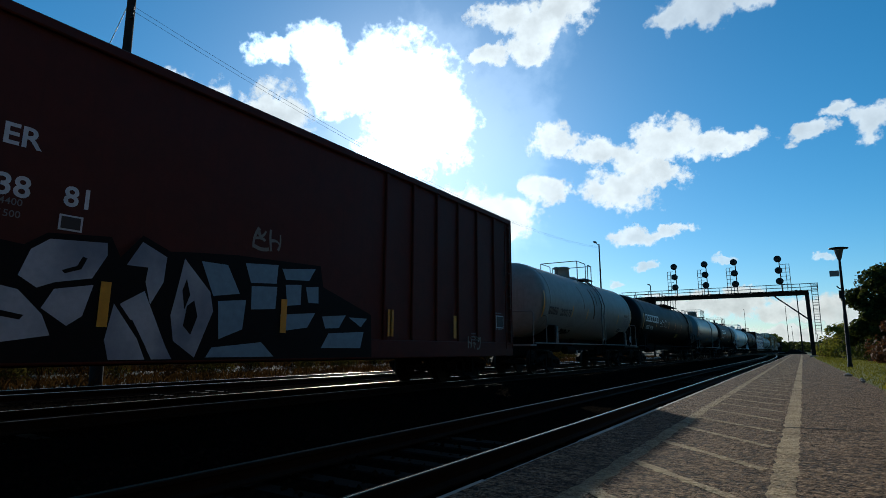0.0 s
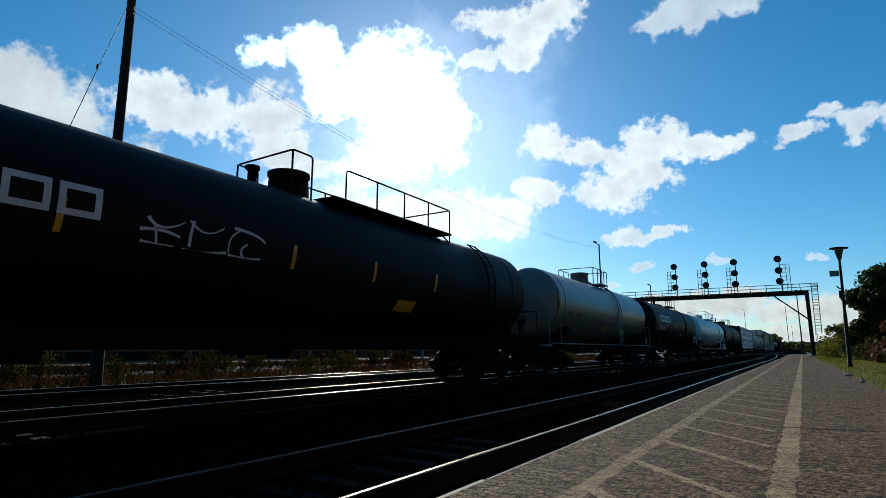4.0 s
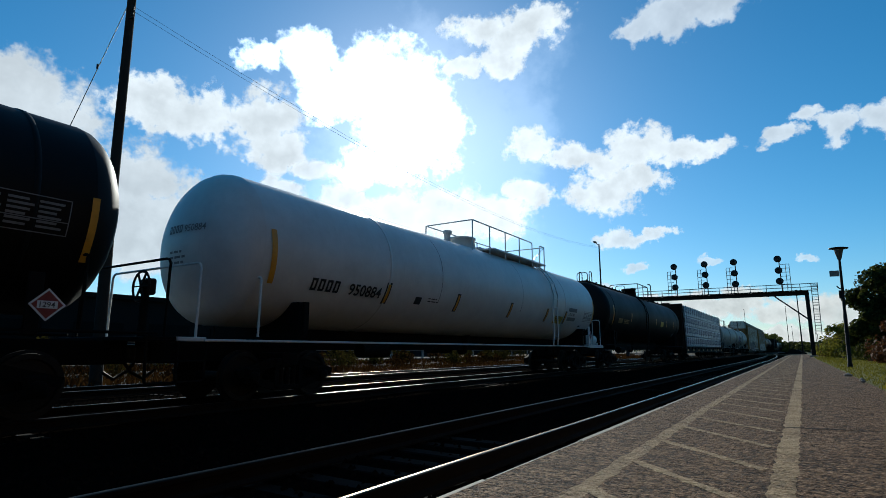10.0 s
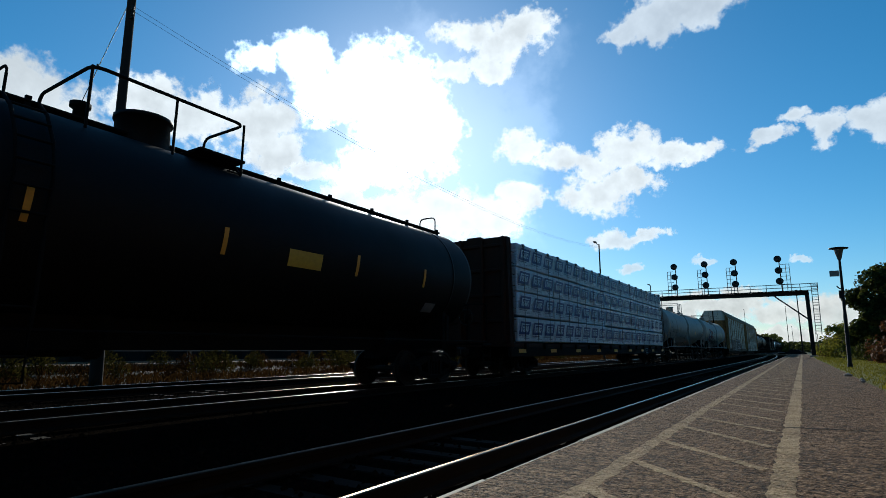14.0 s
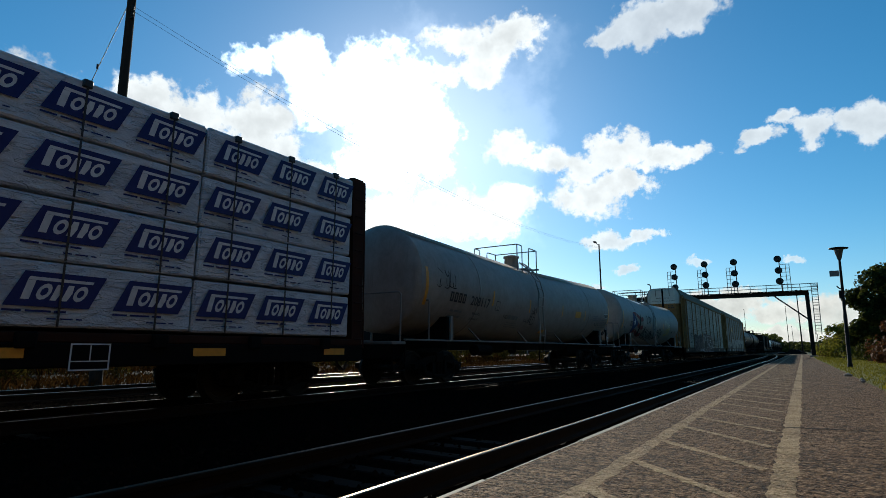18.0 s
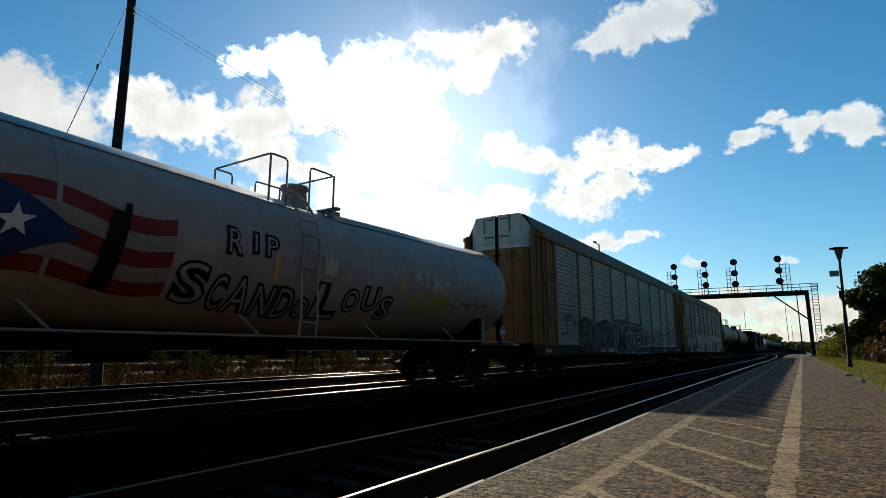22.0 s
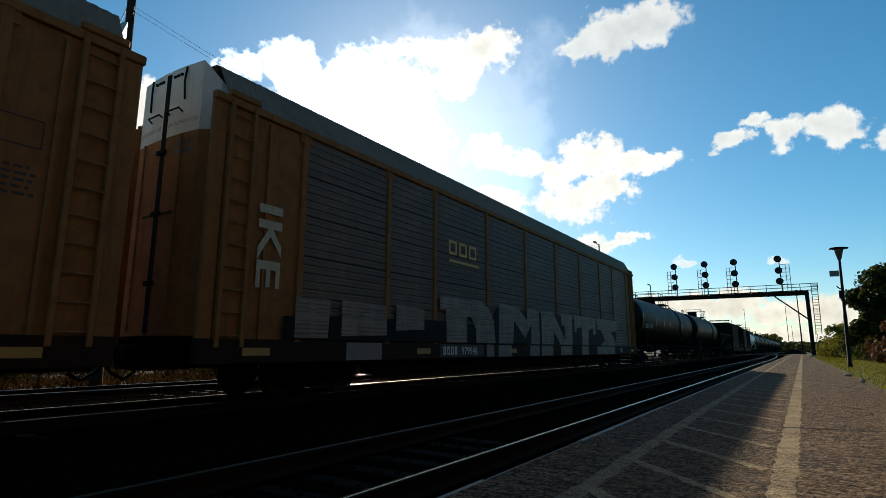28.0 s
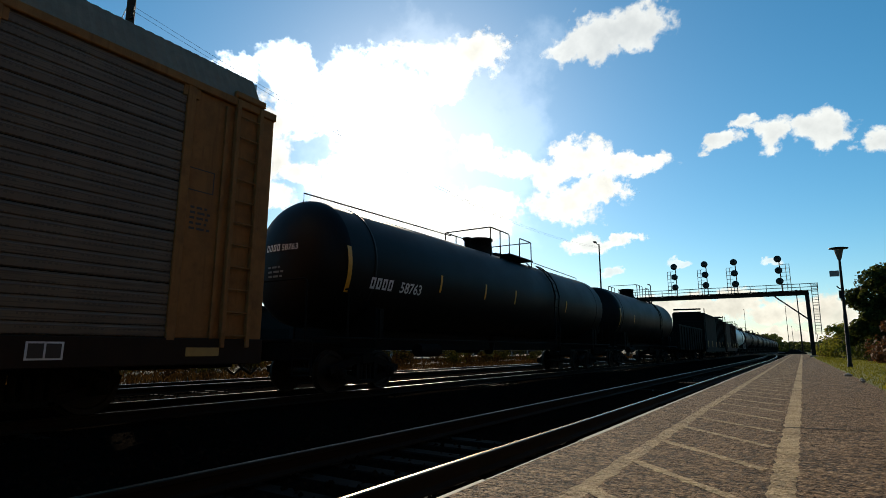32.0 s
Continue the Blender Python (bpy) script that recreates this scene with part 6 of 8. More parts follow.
    for c in range(len(edges) - 1):
        for r in range(4):
            for side in (1, -1):
                w, h = edges[c + 1] - edges[c] - 0.02, zs[r + 1] - zs[r] - 0.045
                dz = rr.uniform(-0.01, 0.02)
                g = G().box(0.1, 1.5 + rr.uniform(-0.03, 0.02), 0.01, w, zs[r] + dz, zs[r] + h + dz, 0.03)
                if side < 0:
                    g.v = [(-x, y, z) for x, y, z in g.v]
                    g.f = [tuple(reversed(q)) for q in g.f]
                b = thing("lumber_bundle", "white plastic-wrapped lumber bundle with blue emblem panels", "lumber bundle", "wrapped lumber on the flat car", at=(XT, edges[c], 0))
                CARS.append((b, edges[c]))
                part("wrap", g, "lumber_wrap", b)
                if side > 0:
                    n = max(2, round(w / 1.28))
                    for i in range(n):
                        y = (i + 0.02) * w / n + rr.uniform(-0.03, 0.05) + (0.1 if r % 2 else 0)
                        ww = min(w / n * 0.93, w - y - 0.01)
                        if ww < 0.3:
                            continue
                        hh, zz = 0.46, zs[r] + 0.26 + dz
                        sl = min(0.2, ww * 0.3)
                        v = [(y, zz), (y + ww - sl, zz), (y + ww, zz + hh), (y + sl, zz + hh)]
                        p = part("emblem_panel", on_side((v, [(0, 1, 2, 3)]), 1.528, 0, 0), "logo_blue", b, "slanted dark blue printed panel")
                        for lv, lf in emblem_shapes(ww - sl * 2.1, 0.3):
                            lv = [(y + sl * 0.75 + a + q * 0.36, zz + 0.09 + q) for a, q in lv]
                            part("emblem", on_side((lv, lf), 1.532, 0, 0), "letter_white", p)
                        part("small_print", on_side(bars(1, ww - sl, 0.028), 1.53, y, zz - 0.07), "logo_blue", p)
                        part("small_print", on_side(bars(1, ww * 0.45, 0.02), 1.53, y + ww * 0.42, zz - 0.16), "logo_blue", p)
                    for q in (0.16, 0.5, 0.84):
                        part("strap", G().box(1.534, 1.542, w * q, w * q + 0.028, zs[r] + dz, zs[r] + h + dz), "letter_black", b, "thin black strap")
                    if r == 3:
                        for q in (0.16, 0.5, 0.84):
                            part("corner_guard", G().box(1.44, 1.552, w * q - 0.05, w * q + 0.08, zs[r] + h + dz - 0.1, zs[r] + h + dz + 0.015, 0.01), "letter_black", b)


lumber_car(141.9, 167.2)

# ---- grey tank cars with flashing ----
car, R, zc, y0 = tank_car(169.15, 186.9, "tank_grey", "grey insulated tank car with pale weathered flashing on top", dome=178.1, rails=(176.65, 177.1, 177.72, 178.5), deck=(174.5, 178.4), stripes=(173.55, 176.46, 179.78), end_stripes=(169.75,), cap="flashing_rust", ladder_at=177.36, top=4.46, R=1.52)
marks(car, R, zc, y0, 171.0, 2.4, "208117", 0.4, "letter_black")
for t_, z_ in (("85650 KG", 2.08), ("33650 KG", 1.93)):
    part("lettering", on_shell(letters(t_, 0.12, 0.004), R, zc, 172.5 - y0, z_ + 0.05), "letter_black", car, "small black stencilled weight")
    part("small_print", on_shell(bars(1, 0.9, 0.07), R, zc, 171.2 - y0, z_ + 0.05), "letter_faint", car)
part("lettering", on_shell(letters("C", 0.16, 0.006), R, zc, 173.93 - y0, 2.4), "letter_black", car)
part("mark_frame", on_shell(([(0, 0), (0.28, 0), (0.28, 0.32), (0, 0.32), (0.02, 0.02), (0.26, 0.02), (0.26, 0.3), (0.02, 0.3)], [(0, 1, 5, 4), (1, 2, 6, 5), (2, 3, 7, 6), (3, 0, 4, 7)]), R, zc, 173.84 - y0, 2.36), "letter_black", car, "thin black square frame")
part("lettering", on_shell(letters("NO", 0.2, 0.008), R, zc, 174.58 - y0, 2.16), "letter_black", car, "black stencilled word")
part("small_print", on_shell(bars(1, 1.1, 0.15), R, zc, 174.92 - y0, 2.16), "letter_faint", car)
scrawl(car, lambda o, l: on_shell(o, R, zc, 170.2 - y0, 2.75, l), 3, 3, 0.35, 0.5, "graf_black", 0.03)
part("orange_label", on_shell(patch(0.7, 0.28, 2, 3), R, zc, 181.45 - y0, 2.5), "label_orange", car, "orange warning label")
part("orange_label", on_shell(patch(0.5, 0.18, 2, 3), R, zc, 178.12 - y0, 1.82), "label_orange", car, "faded orange label")
part("lettering", on_shell(letters("VALVE", 0.17, 0.008), R, zc, 176.24 - y0, 2.14), "letter_black", car, "black stencilled word")
small_print(car, R, zc, y0, 179.2, 1.84, 3, 1.1, "letter_faint", 0.04)
small_print(car, R, zc, y0, 175.0, 2.03, 3, 1.1, "letter_faint", 0.03)
small_print(car, R, zc, y0, 182.85, 1.98, 2, 1.0, "letter_faint", 0.04)
part("reflective_stripe", on_shell(patch(0.09, 0.45, 1, 5), R, zc, 182.74 - y0, 2.4), "stripe_yellow", car)
scrawl(car, lambda o, l: on_shell(o, R, zc, 176.7 - y0, 2.1, l), 4, 3, 0.16, 0.6, "graf_black", 0.03)
small_print(car, R, zc, y0, 184.0, 2.6, 3, 0.9, "letter_faint")
placard(car, 1.56, 185.88 - y0, 1.54, text="2055")
part("lettering", on_shell(letters("SR-8754", 0.2, 0.01), R, zc, 184.4 - y0, 2.18), "letter_black", car, "black stencilled code")
framed_panel(car, lambda o, l: on_shell(o, R, zc, 184.75 - y0, 1.84, l), 0.48, 0.22)
small_print(car, R, zc, y0, 185.2, 2.45, 5, 1.15, "letter_faint", 0.045)
framed_panel(car, lambda o, l: on_shell(o, R, zc, 185.7 - y0, 2.58, l), 0.62, 0.2, 4)
part("reflective_stripe", on_shell(patch(0.12, 1.05, 2, 8, -0.02), R, zc, 186.38 - y0, 2.22), "stripe_yellow", car, "tall reflective stripe")

car, R, zc, y0 = tank_car(188.9, 206.3, "tank_grey", "grey insulated tank car with a painted flag and graffiti", dome=197.8, rails=(196.3, 196.75, 197.4, 198.15), deck=(194.2, 198.1), stripes=(196.1,), end_stripes=(189.4,), cap="flashing", ladder_at=196.95, top=4.46, R=1.52)
part("owner_mark", on_shell(blocks(4, 0.3, 0.35, 0.6), R, zc, 191.0 - y0, 2.42), "letter_black", car)


def flag(car, R, zc, y, z, w, h):
    """A waving painted flag: striped field and a blue triangle with a star."""
    def wave(o):
        return [(a, b + 0.12 * math.sin(a * 2.3)) for a, b in o[0]], o[1]
    ob = part("painted_flag", on_shell(wave(patch(w, h, 10, 6)), R, zc, y, z, 0.008), "graf_red", car, "painted red, white and blue flag")
    for i in (1, 3):
        v, f = wave(patch(w, h / 5, 10, 2))
        part("stripe", on_shell(([(a, b + i * h / 5) for a, b in v], f), R, zc, y, z, 0.014), "graf_white", ob)
    n, m = 8, 10
    tri = [(1.25 * i / n, h * (0.5 + 0.52 * (1 - i / n) * (2 * k / m - 1))) for i in range(n + 1) for k in range(m + 1)]
    tf = [(i * (m + 1) + k, (i + 1) * (m + 1) + k, (i + 1) * (m + 1) + k + 1, i * (m + 1) + k + 1) for i in range(n) for k in range(m)]
    part("triangle", on_shell(wave((tri, tf)), R, zc, y, z, 0.021), "flag_blue", ob)
    st = []
    for k in range(10):
        q = 0.24 if k % 2 == 0 else 0.095
        st.append((0.42 + q * math.sin(k * math.pi / 5), h * 0.53 + q * math.cos(k * math.pi / 5)))
    part("star", on_shell(wave((st, [tuple(reversed(range(10)))])), R, zc, y, z, 0.034), "letter_white", ob)


flag(car, R, zc, 191.5 - y0, 1.98, 2.6, 1.3)


def hand_painted(car, R, zc, y0, rows, inner):
    """Hand-painted letters in black with a paler core; rows: letter, from, to, foot, top in train coordinates."""
    for ch, a, b, z0, z1 in rows:
        made = None
        for wt, mat, lift in ((0.075, "graf_black", 0.014), (-0.008, inner, 0.02)):
            lv, lf = letters(ch, 1.0, wt)
            lo, hi = min(q for q, _ in lv), max(q for q, _ in lv)
            b0, b1 = min(q for _, q in lv), max(q for _, q in lv)
            e = 0.0 if made is None else 0.055
            out = [((q - lo) / (hi - lo) * (b - a - 2 * e) + e, (w - b0) / (b1 - b0) * (z1 - z0 - 2 * e) + e) for q, w in lv]
            g = on_shell((out, lf), R, zc, a - y0, z0, lift)
            made = part("lettering" if made is None else "letter_core", g, mat, made or car, "black hand-painted letter with a pale core" if made is None else "")


hand_painted(car, R, zc, y0, [("R", 195.02, 195.4, 2.76, 3.3), ("I", 195.56, 195.72, 2.86, 3.3), ("P", 195.85, 196.2, 2.83, 3.3)], "tank_grey")
hand_painted(car, R, zc, y0, [("S", 194.2, 194.85, 1.86, 2.7), ("C", 194.88, 195.24, 1.8, 2.58), ("A", 195.24, 195.8, 1.79, 2.6), ("N", 195.82, 196.32, 1.77, 2.52), ("D", 196.34, 196.84, 1.76, 2.54), ("O", 196.84, 197.28, 1.8, 2.35), ("L", 197.32, 198.12, 1.82, 2.72), ("O", 198.14, 198.7, 1.98, 2.6), ("U", 198.76, 199.4, 2.02, 2.68), ("S", 199.43, 199.95, 1.84, 2.55)], "tank_grey")
painted_crown = [(0, 0), (0.36, 0), (0.38, 0.42), (0.28, 0.26), (0.2, 0.46), (0.1, 0.26), (0.0, 0.4)]
part("crown_shape", on_shell((painted_crown, [tuple(range(7))]), R, zc, 197.42 - y0, 2.74, 0.016), "graf_cream", car, "cream spray-painted crown")
for a, w, z, h in ((192.95, 0.2, 1.98, 1.2), (193.14, 0.1, 1.95, 1.38)):
    part("overspray", on_shell(patch(w, h, 2, 8, 0.12), R, zc, a - y0, z, 0.038), "graf_black", car, "black band sprayed over the flag")
for i, (a, z) in enumerate(((200.72, 2.8), (201.18, 2.78), (201.55, 2.66), (202.0, 2.55))):
    part("lettering", on_shell(letters("KING"[i], 0.55, 0.035), R, zc, a - y0, z), "graf_cream", car, "cream spray-painted letter")
for i, (a, z) in enumerate(((200.68, 2.1), (201.1, 2.12), (201.6, 2.14), (202.1, 2.18))):
    part("lettering", on_shell(letters("LOVE"[i], 0.72, 0.05), R, zc, a - y0, z), "graf_yellow", car, "ochre spray-painted letter")
part("reflective_stripe", on_shell(patch(0.1, 0.48, 1, 5), R, zc, 200.05 - y0, 2.5), "stripe_yellow", car, "orange-yellow reflective stripe")
scrawl(car, lambda o, l: on_shell(o, R, zc, 202.7 - y0, 2.25, l), 19, 6, 0.36, 0.2, "graf_black", 0.025)
framed_panel(car, lambda o, l: on_shell(o, R, zc, 204.42 - y0, 1.92, l), 0.48, 0.2)
placard(car, 1.56, 8.0, 1.54, text="2055")
part("head_number", on_head(letters("207949", 0.2, 0.008), R, zc, 188.9 - y0, 0.36, 0.05, 3.18), "letter_black", car, "small black number on the tank head")
part("head_mark", on_head(blocks(4, 0.17, 0.35, 0.6), R, zc, 188.9 - y0, 0.36, -0.5, 3.18), "letter_black", car)
part("head_print", on_head(bars(3, 0.9, 0.05, 0.07), R, zc, 188.9 - y0, 0.36, -0.42, 2.75), "letter_faint", car)


# ---- enclosed car carriers ----
def corrugated_roof(hl, hw, ze, zp):
    """Ribbed roof that rises from the eaves to a flat crown."""
    g = G()
    n = int(2 * hl / 0.085)
    xs = [(-hw - 0.02, ze), (-hw + 0.36, zp - 0.08), (-hw + 0.5, zp), (hw - 0.5, zp), (hw - 0.36, zp - 0.08), (hw + 0.02, ze)]
    v = []
    for i in range(n + 1):
        y = -hl + 2 * hl * i / n
        k = 0.014 if i % 2 else 0.0
        v += [(x * (1 + k * 0.2), y, z + k) for x, z in xs]
    m = len(xs)
    return g.add(v, [(i * m + j, i * m + j + 1, (i + 1) * m + j + 1, (i + 1) * m + j) for i in range(n) for j in range(m - 1)])


def panel_mesh(w, h, mat):
    """A side panel with folded lips and shallow horizontal ribs."""
    g = G()
    zs, xs = [], []
    k = 5
    d = 0.006 if mat == "rack_panel_dark" else 0.03
    for i in range(k):
        z, p = h * i / k, h / k
        zs += [z, z + p * 0.1, z + p * 0.78, z + p * 0.88, z + p * 0.99]
        xs += [0.0, 0.02, 0.026, 0.02 - d, 0.016 - d]
    zs.append(h)
    xs.append(0.0)
    v = [(x, y, z) for y in (0, w) for x, z in zip(xs, zs)]
    n = len(zs)
    return g.add(v, [(i, n + i, n + i + 1, i + 1) for i in range(n - 1)]).mesh("side_panel", mat)


PANELS = {}


def car_carrier(yf, yr, label, roof=6.3, panel="rack_panel"):
    y0, hl, hw = (yf + yr) / 2, (yr - yf) / 2, 1.52
    car = start_car("car_carrier", label, "car carrier", y0)
    ze = 5.5
    part("roof", corrugated_roof(hl - 0.3, hw, ze, roof), "rack_roof", car, "ribbed galvanised roof")
    # black filler box in place of the shade inside, behind the panels
    part("core", G().box(-hw + 0.12, hw - 0.12, -hl + 0.45, hl - 0.45, 1.153, ze + 0.05), "frame_black", car, "solid black box standing in for the shaded interior")
    part("centre_sill", G().box(-0.35, 0.35, -hl - 0.3, hl + 0.3, 0.62, 0.746, 0.02), "frame_black", car)
    part("underframe", G().box(-1.45, 1.45, -hl + 3.4, hl - 3.4, 0.75, 1.146, 0.02), "frame_black", car)
    part("deck_well", G().box(-1.1, 1.1, -hl + 5.0, hl - 5.0, 0.36, 0.616, 0.06), "frame_black", car)
    end_w = 2.2
    k = 2 * hl / 29.3
    posts = [-hl + q * k for q in (2.2, 5.05, 7.15, 10.25, 13.28, 16.33, 19.33, 22.4, 24.7, 27.5)]
    for sx in (1, -1):
        q = sx * hw
        part("side_sill", G().box(q - 0.06, q + 0.06, -hl, hl, 0.72, 1.15, 0.015), "rack_sill", car, "dark brown side sill")
        part("top_rail", G().box(q - 0.06, q + 0.07, -hl, hl, ze - 0.12, ze + 0.03, 0.015), "rack_yellow", car)
        for s in (-1, 1):
            a, b = (-hl + 0.35, posts[0]) if s < 0 else (posts[-1], hl - 0.35)
            part("end_panel", G().box(q - 0.06, q + 0.0, a, b, 1.15, ze - 0.12, 0.01).box(q + 0.002, q + 0.05, (a + b) / 2 - 0.03, (a + b) / 2 + 0.03, 1.15, ze - 0.2), "rack_yellow", car, "yellow-brown solid end panel")
        pm = G().box(-0.01, 0.06, -0.075, 0.075, 1.1, ze + 0.0, 0.012).box(0.002, 0.04, -0.15, 0.15, ze - 0.3, ze - 0.12).mesh("side_post", "rack_yellow")
        for y in posts:
            po = part("side_post", pm, "", car, at=(q, y, 0))
            if sx < 0:
                po.rotation_euler = (0, 0, math.pi)
        rows = 5
        ph = (ze - 0.12 - 1.15) / rows
        for i in range(len(posts) - 1):
            bw = posts[i + 1] - posts[i]
            key = (round(bw, 3), round(ph, 3), panel)
            if key not in PANELS:
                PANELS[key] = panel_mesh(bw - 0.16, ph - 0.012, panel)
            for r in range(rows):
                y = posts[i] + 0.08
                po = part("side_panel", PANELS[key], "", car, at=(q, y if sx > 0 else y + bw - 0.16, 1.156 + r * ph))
                if sx < 0:
                    po.rotation_euler = (0, 0, math.pi)
    # ends: curved double doors, white above
    for s in (-1, 1):
        e = s * hl
        for sx in (-1, 1):
            low, up = G(), G()
            pts = [(sx * 0.03, e), (sx * 0.5, e - s * 0.02), (sx * 1.0, e - s * 0.08), (sx * 1.28, e - s * 0.28), (sx * 1.45, e - s * 0.6)]
            for g, za, zb in ((low, 1.2, 4.93), (up, 4.934, 0)):
                v = []
                for i, (x, y) in enumerate(pts):
                    t = zb if zb else [roof, roof, roof, ze + 0.4, ze + 0.02][i]
                    v += [(x, y, za), (x, y, t), (x * 0.97, y - s * 0.06, t), (x * 0.97, y - s * 0.06, za)]
                fs = []
                for i in range(len(pts) - 1):
                    for a, b in ((0, 1), (1, 2), (2, 3), (3, 0)):
                        fs.append((i * 4 + a, i * 4 + b, i * 4 + 4 + b, i * 4 + 4 + a))
                fs += [(0, 1, 2, 3), (16, 17, 18, 19)]
                g.add(v, fs)
            d = part("end_door", low, "rack_yellow", car, "yellow-brown curved end door")
            part("upper_panel", up, "rack_white", d, "white band across the top of the door")
            part("door_bar", G().tube([(sx * 0.62, e + s * 0.01, 1.3), (sx * 0.62, e + s * 0.01, 4.9)], 0.022, 6), "rack_yellow", d)
            part("grab_bar", G().tube([(sx * 0.12, e, 5.38), (sx * 0.12, e + s * 0.07, 5.42), (sx * 0.52, e + s * 0.06, 5.42), (sx * 0.52, e - s * 0.02, 5.36)], 0.018, 5), "frame_black", d, "dark bent grab bar on the white band")
            part("lock_rod", G().tube([(sx * 0.58, e - s * 0.0, 5.6), (sx * 0.56, e + s * 0.02, 5.95), (sx * 0.58, e - s * 0.0, roof - 0.05)], 0.02, 5), "frame_black", d)
            bolt = G().box(-0.03, 0.03, -0.025, 0.025, -0.02, 0.02).mesh("bolt", "frame_black")
            for bx in (0.2, 0.3, 0.42):
                part("bolt", bolt, "", d, at=(sx * bx, e, roof - 0.16))
            part("weld_seam", G().box(min(sx * 0.06, sx * 0.48), max(sx * 0.06, sx * 0.48), min(e - s * 0.02, e + s * 0.008), max(e - s * 0.02, e + s * 0.008), 3.42, 3.45), "rack_sill", d)
            part("corner_post", G().box(min(sx * 1.44, sx * 1.54), max(sx * 1.44, sx * 1.54), min(e - s * 0.02, e - s * 0.3), max(e - s * 0.02, e - s * 0.3), 1.05, ze + 0.02, 0.012), "rack_yellow", car, "yellow-brown corner post")
        part("door_gap", G().box(-0.075, 0.075, min(e + s * 0.004, e - s * 0.05), max(e + s * 0.004, e - s * 0.05), 1.25, roof - 0.06), "frame_black", car, "dark gap between the end doors")
        for z in (2.1, 3.4, 4.6):
            part("door_latch", G().box(-0.14, 0.14, min(e + s * 0.006, e + s * 0.05), max(e + s * 0.006, e + s * 0.05), z, z + 0.09, 0.01), "frame_black", car)
        rg = G().tube([(0, -0.22, 0), (0, 0.22, 0)], 0.018, 5).mesh("rung", "rack_yellow")
        for sx in (1, -1):
            xa, xb = min(sx * hw, sx * (hw + 0.1)), max(sx * hw, sx * (hw + 0.1))
            lad = part("ladder", G().box(xa, xb, min(e - s * 0.4, e - s * 0.32), max(e - s * 0.4, e - s * 0.32), 1.0, ze, 0.01).box(xa, xb, min(e - s * 0.9, e - s * 0.82), max(e - s * 0.9, e - s * 0.82), 1.0, ze, 0.01), "rack_yellow", car, "yellow ladder at the corner")
            for i in range(11):
                part("rung", rg, "", lad, at=(sx * (hw + 0.06), e - s * 0.61, 1.2 + i * 0.4))
            part("eave_block", G().box(xa, xb, min(e - s * 0.28, e - s * 0.95), max(e - s * 0.28, e - s * 0.95), ze + 0.034, ze + 0.16, 0.02), "rack_yellow", car, "yellow block under the eave")
        part("coupler_box", G().box(-0.3, 0.3, min(e, e + s * 0.3), max(e, e + s * 0.3), 0.7, 1.05, 0.02), "frame_black", car)
    for i in range(6):
        y = -hl + 1.2 + i * (2 * hl - 2.4) / 5
        part("reflective_stripe", G().box(hw + 0.066, hw + 0.071, y - 0.3, y + 0.3, 0.86, 1.0), "letter_gold", car)
    couplers(car, -hl - 0.42, hl + 0.42)
    for y in (-hl + 3.4, hl - 3.4):
        truck(car, y)
    # notices on the front door and side
    def on_door(x):
        """How far the front door stands at x, a little proud of it."""
        q = abs(x)
        return -hl - 0.012 + (0.04 * q if q < 0.5 else 0.02 + 0.12 * (q - 0.5))

    v, f = letters("EXCESS HEIGHT CAR", 0.11)
    fit = 0.84 / max(q for q, _ in v)
    for x0 in (0.12, -0.96):
        part("notice", G().add([(x0 + q * fit, on_door(x0 + q * fit), 5.12 + w) for q, w in v], [tuple(q) for q in f]), "letter_black", car, "black stencilled notice")
    v, f = bars(2, 0.5, 0.1, 0.05)
    part("car_number", G().add([(0.4 + q, on_door(0.4 + q), 4.68 + w) for q, w in v], f), "letter_black", car)
    part("notice_frame", on_side(([(0, 0), (0.55, 0), (0.55, 0.4), (0, 0.4), (0.02, 0.02), (0.53, 0.02), (0.53, 0.38), (0.02, 0.38)], [(0, 1, 5, 4), (1, 2, 6, 5), (2, 3, 7, 6), (3, 0, 4, 7)]), hw + 0.006, hl - 1.75, 3.6), "letter_black", car)
    part("small_print", on_side(bars(5, 0.35, 0.04, 0.05), hw + 0.006, hl - 1.6, 3.3), "letter_black", car)
    return car, hw, y0, hl


car, hw, y0, hl = car_carrier(208.3, 237.6, "tall yellow-brown car carrier with slotted grey panels and graffiti")
sidep = hw + 0.085
scrawl(car, flat_place(hw + 0.05, 209.15 - y0, 3.2), 71, 3, 0.32, 0.75, "graf_black", 0.04)
scrawl(car, flat_place(hw + 0.05, 209.15 - y0, 1.9), 72, 3, 0.3, 0.75, "graf_black", 0.04)
scrawl(car, flat_place(sidep, 210.9 - y0, 1.6), 73, 4, 0.62, 0.85, "graf_black", 0.06)


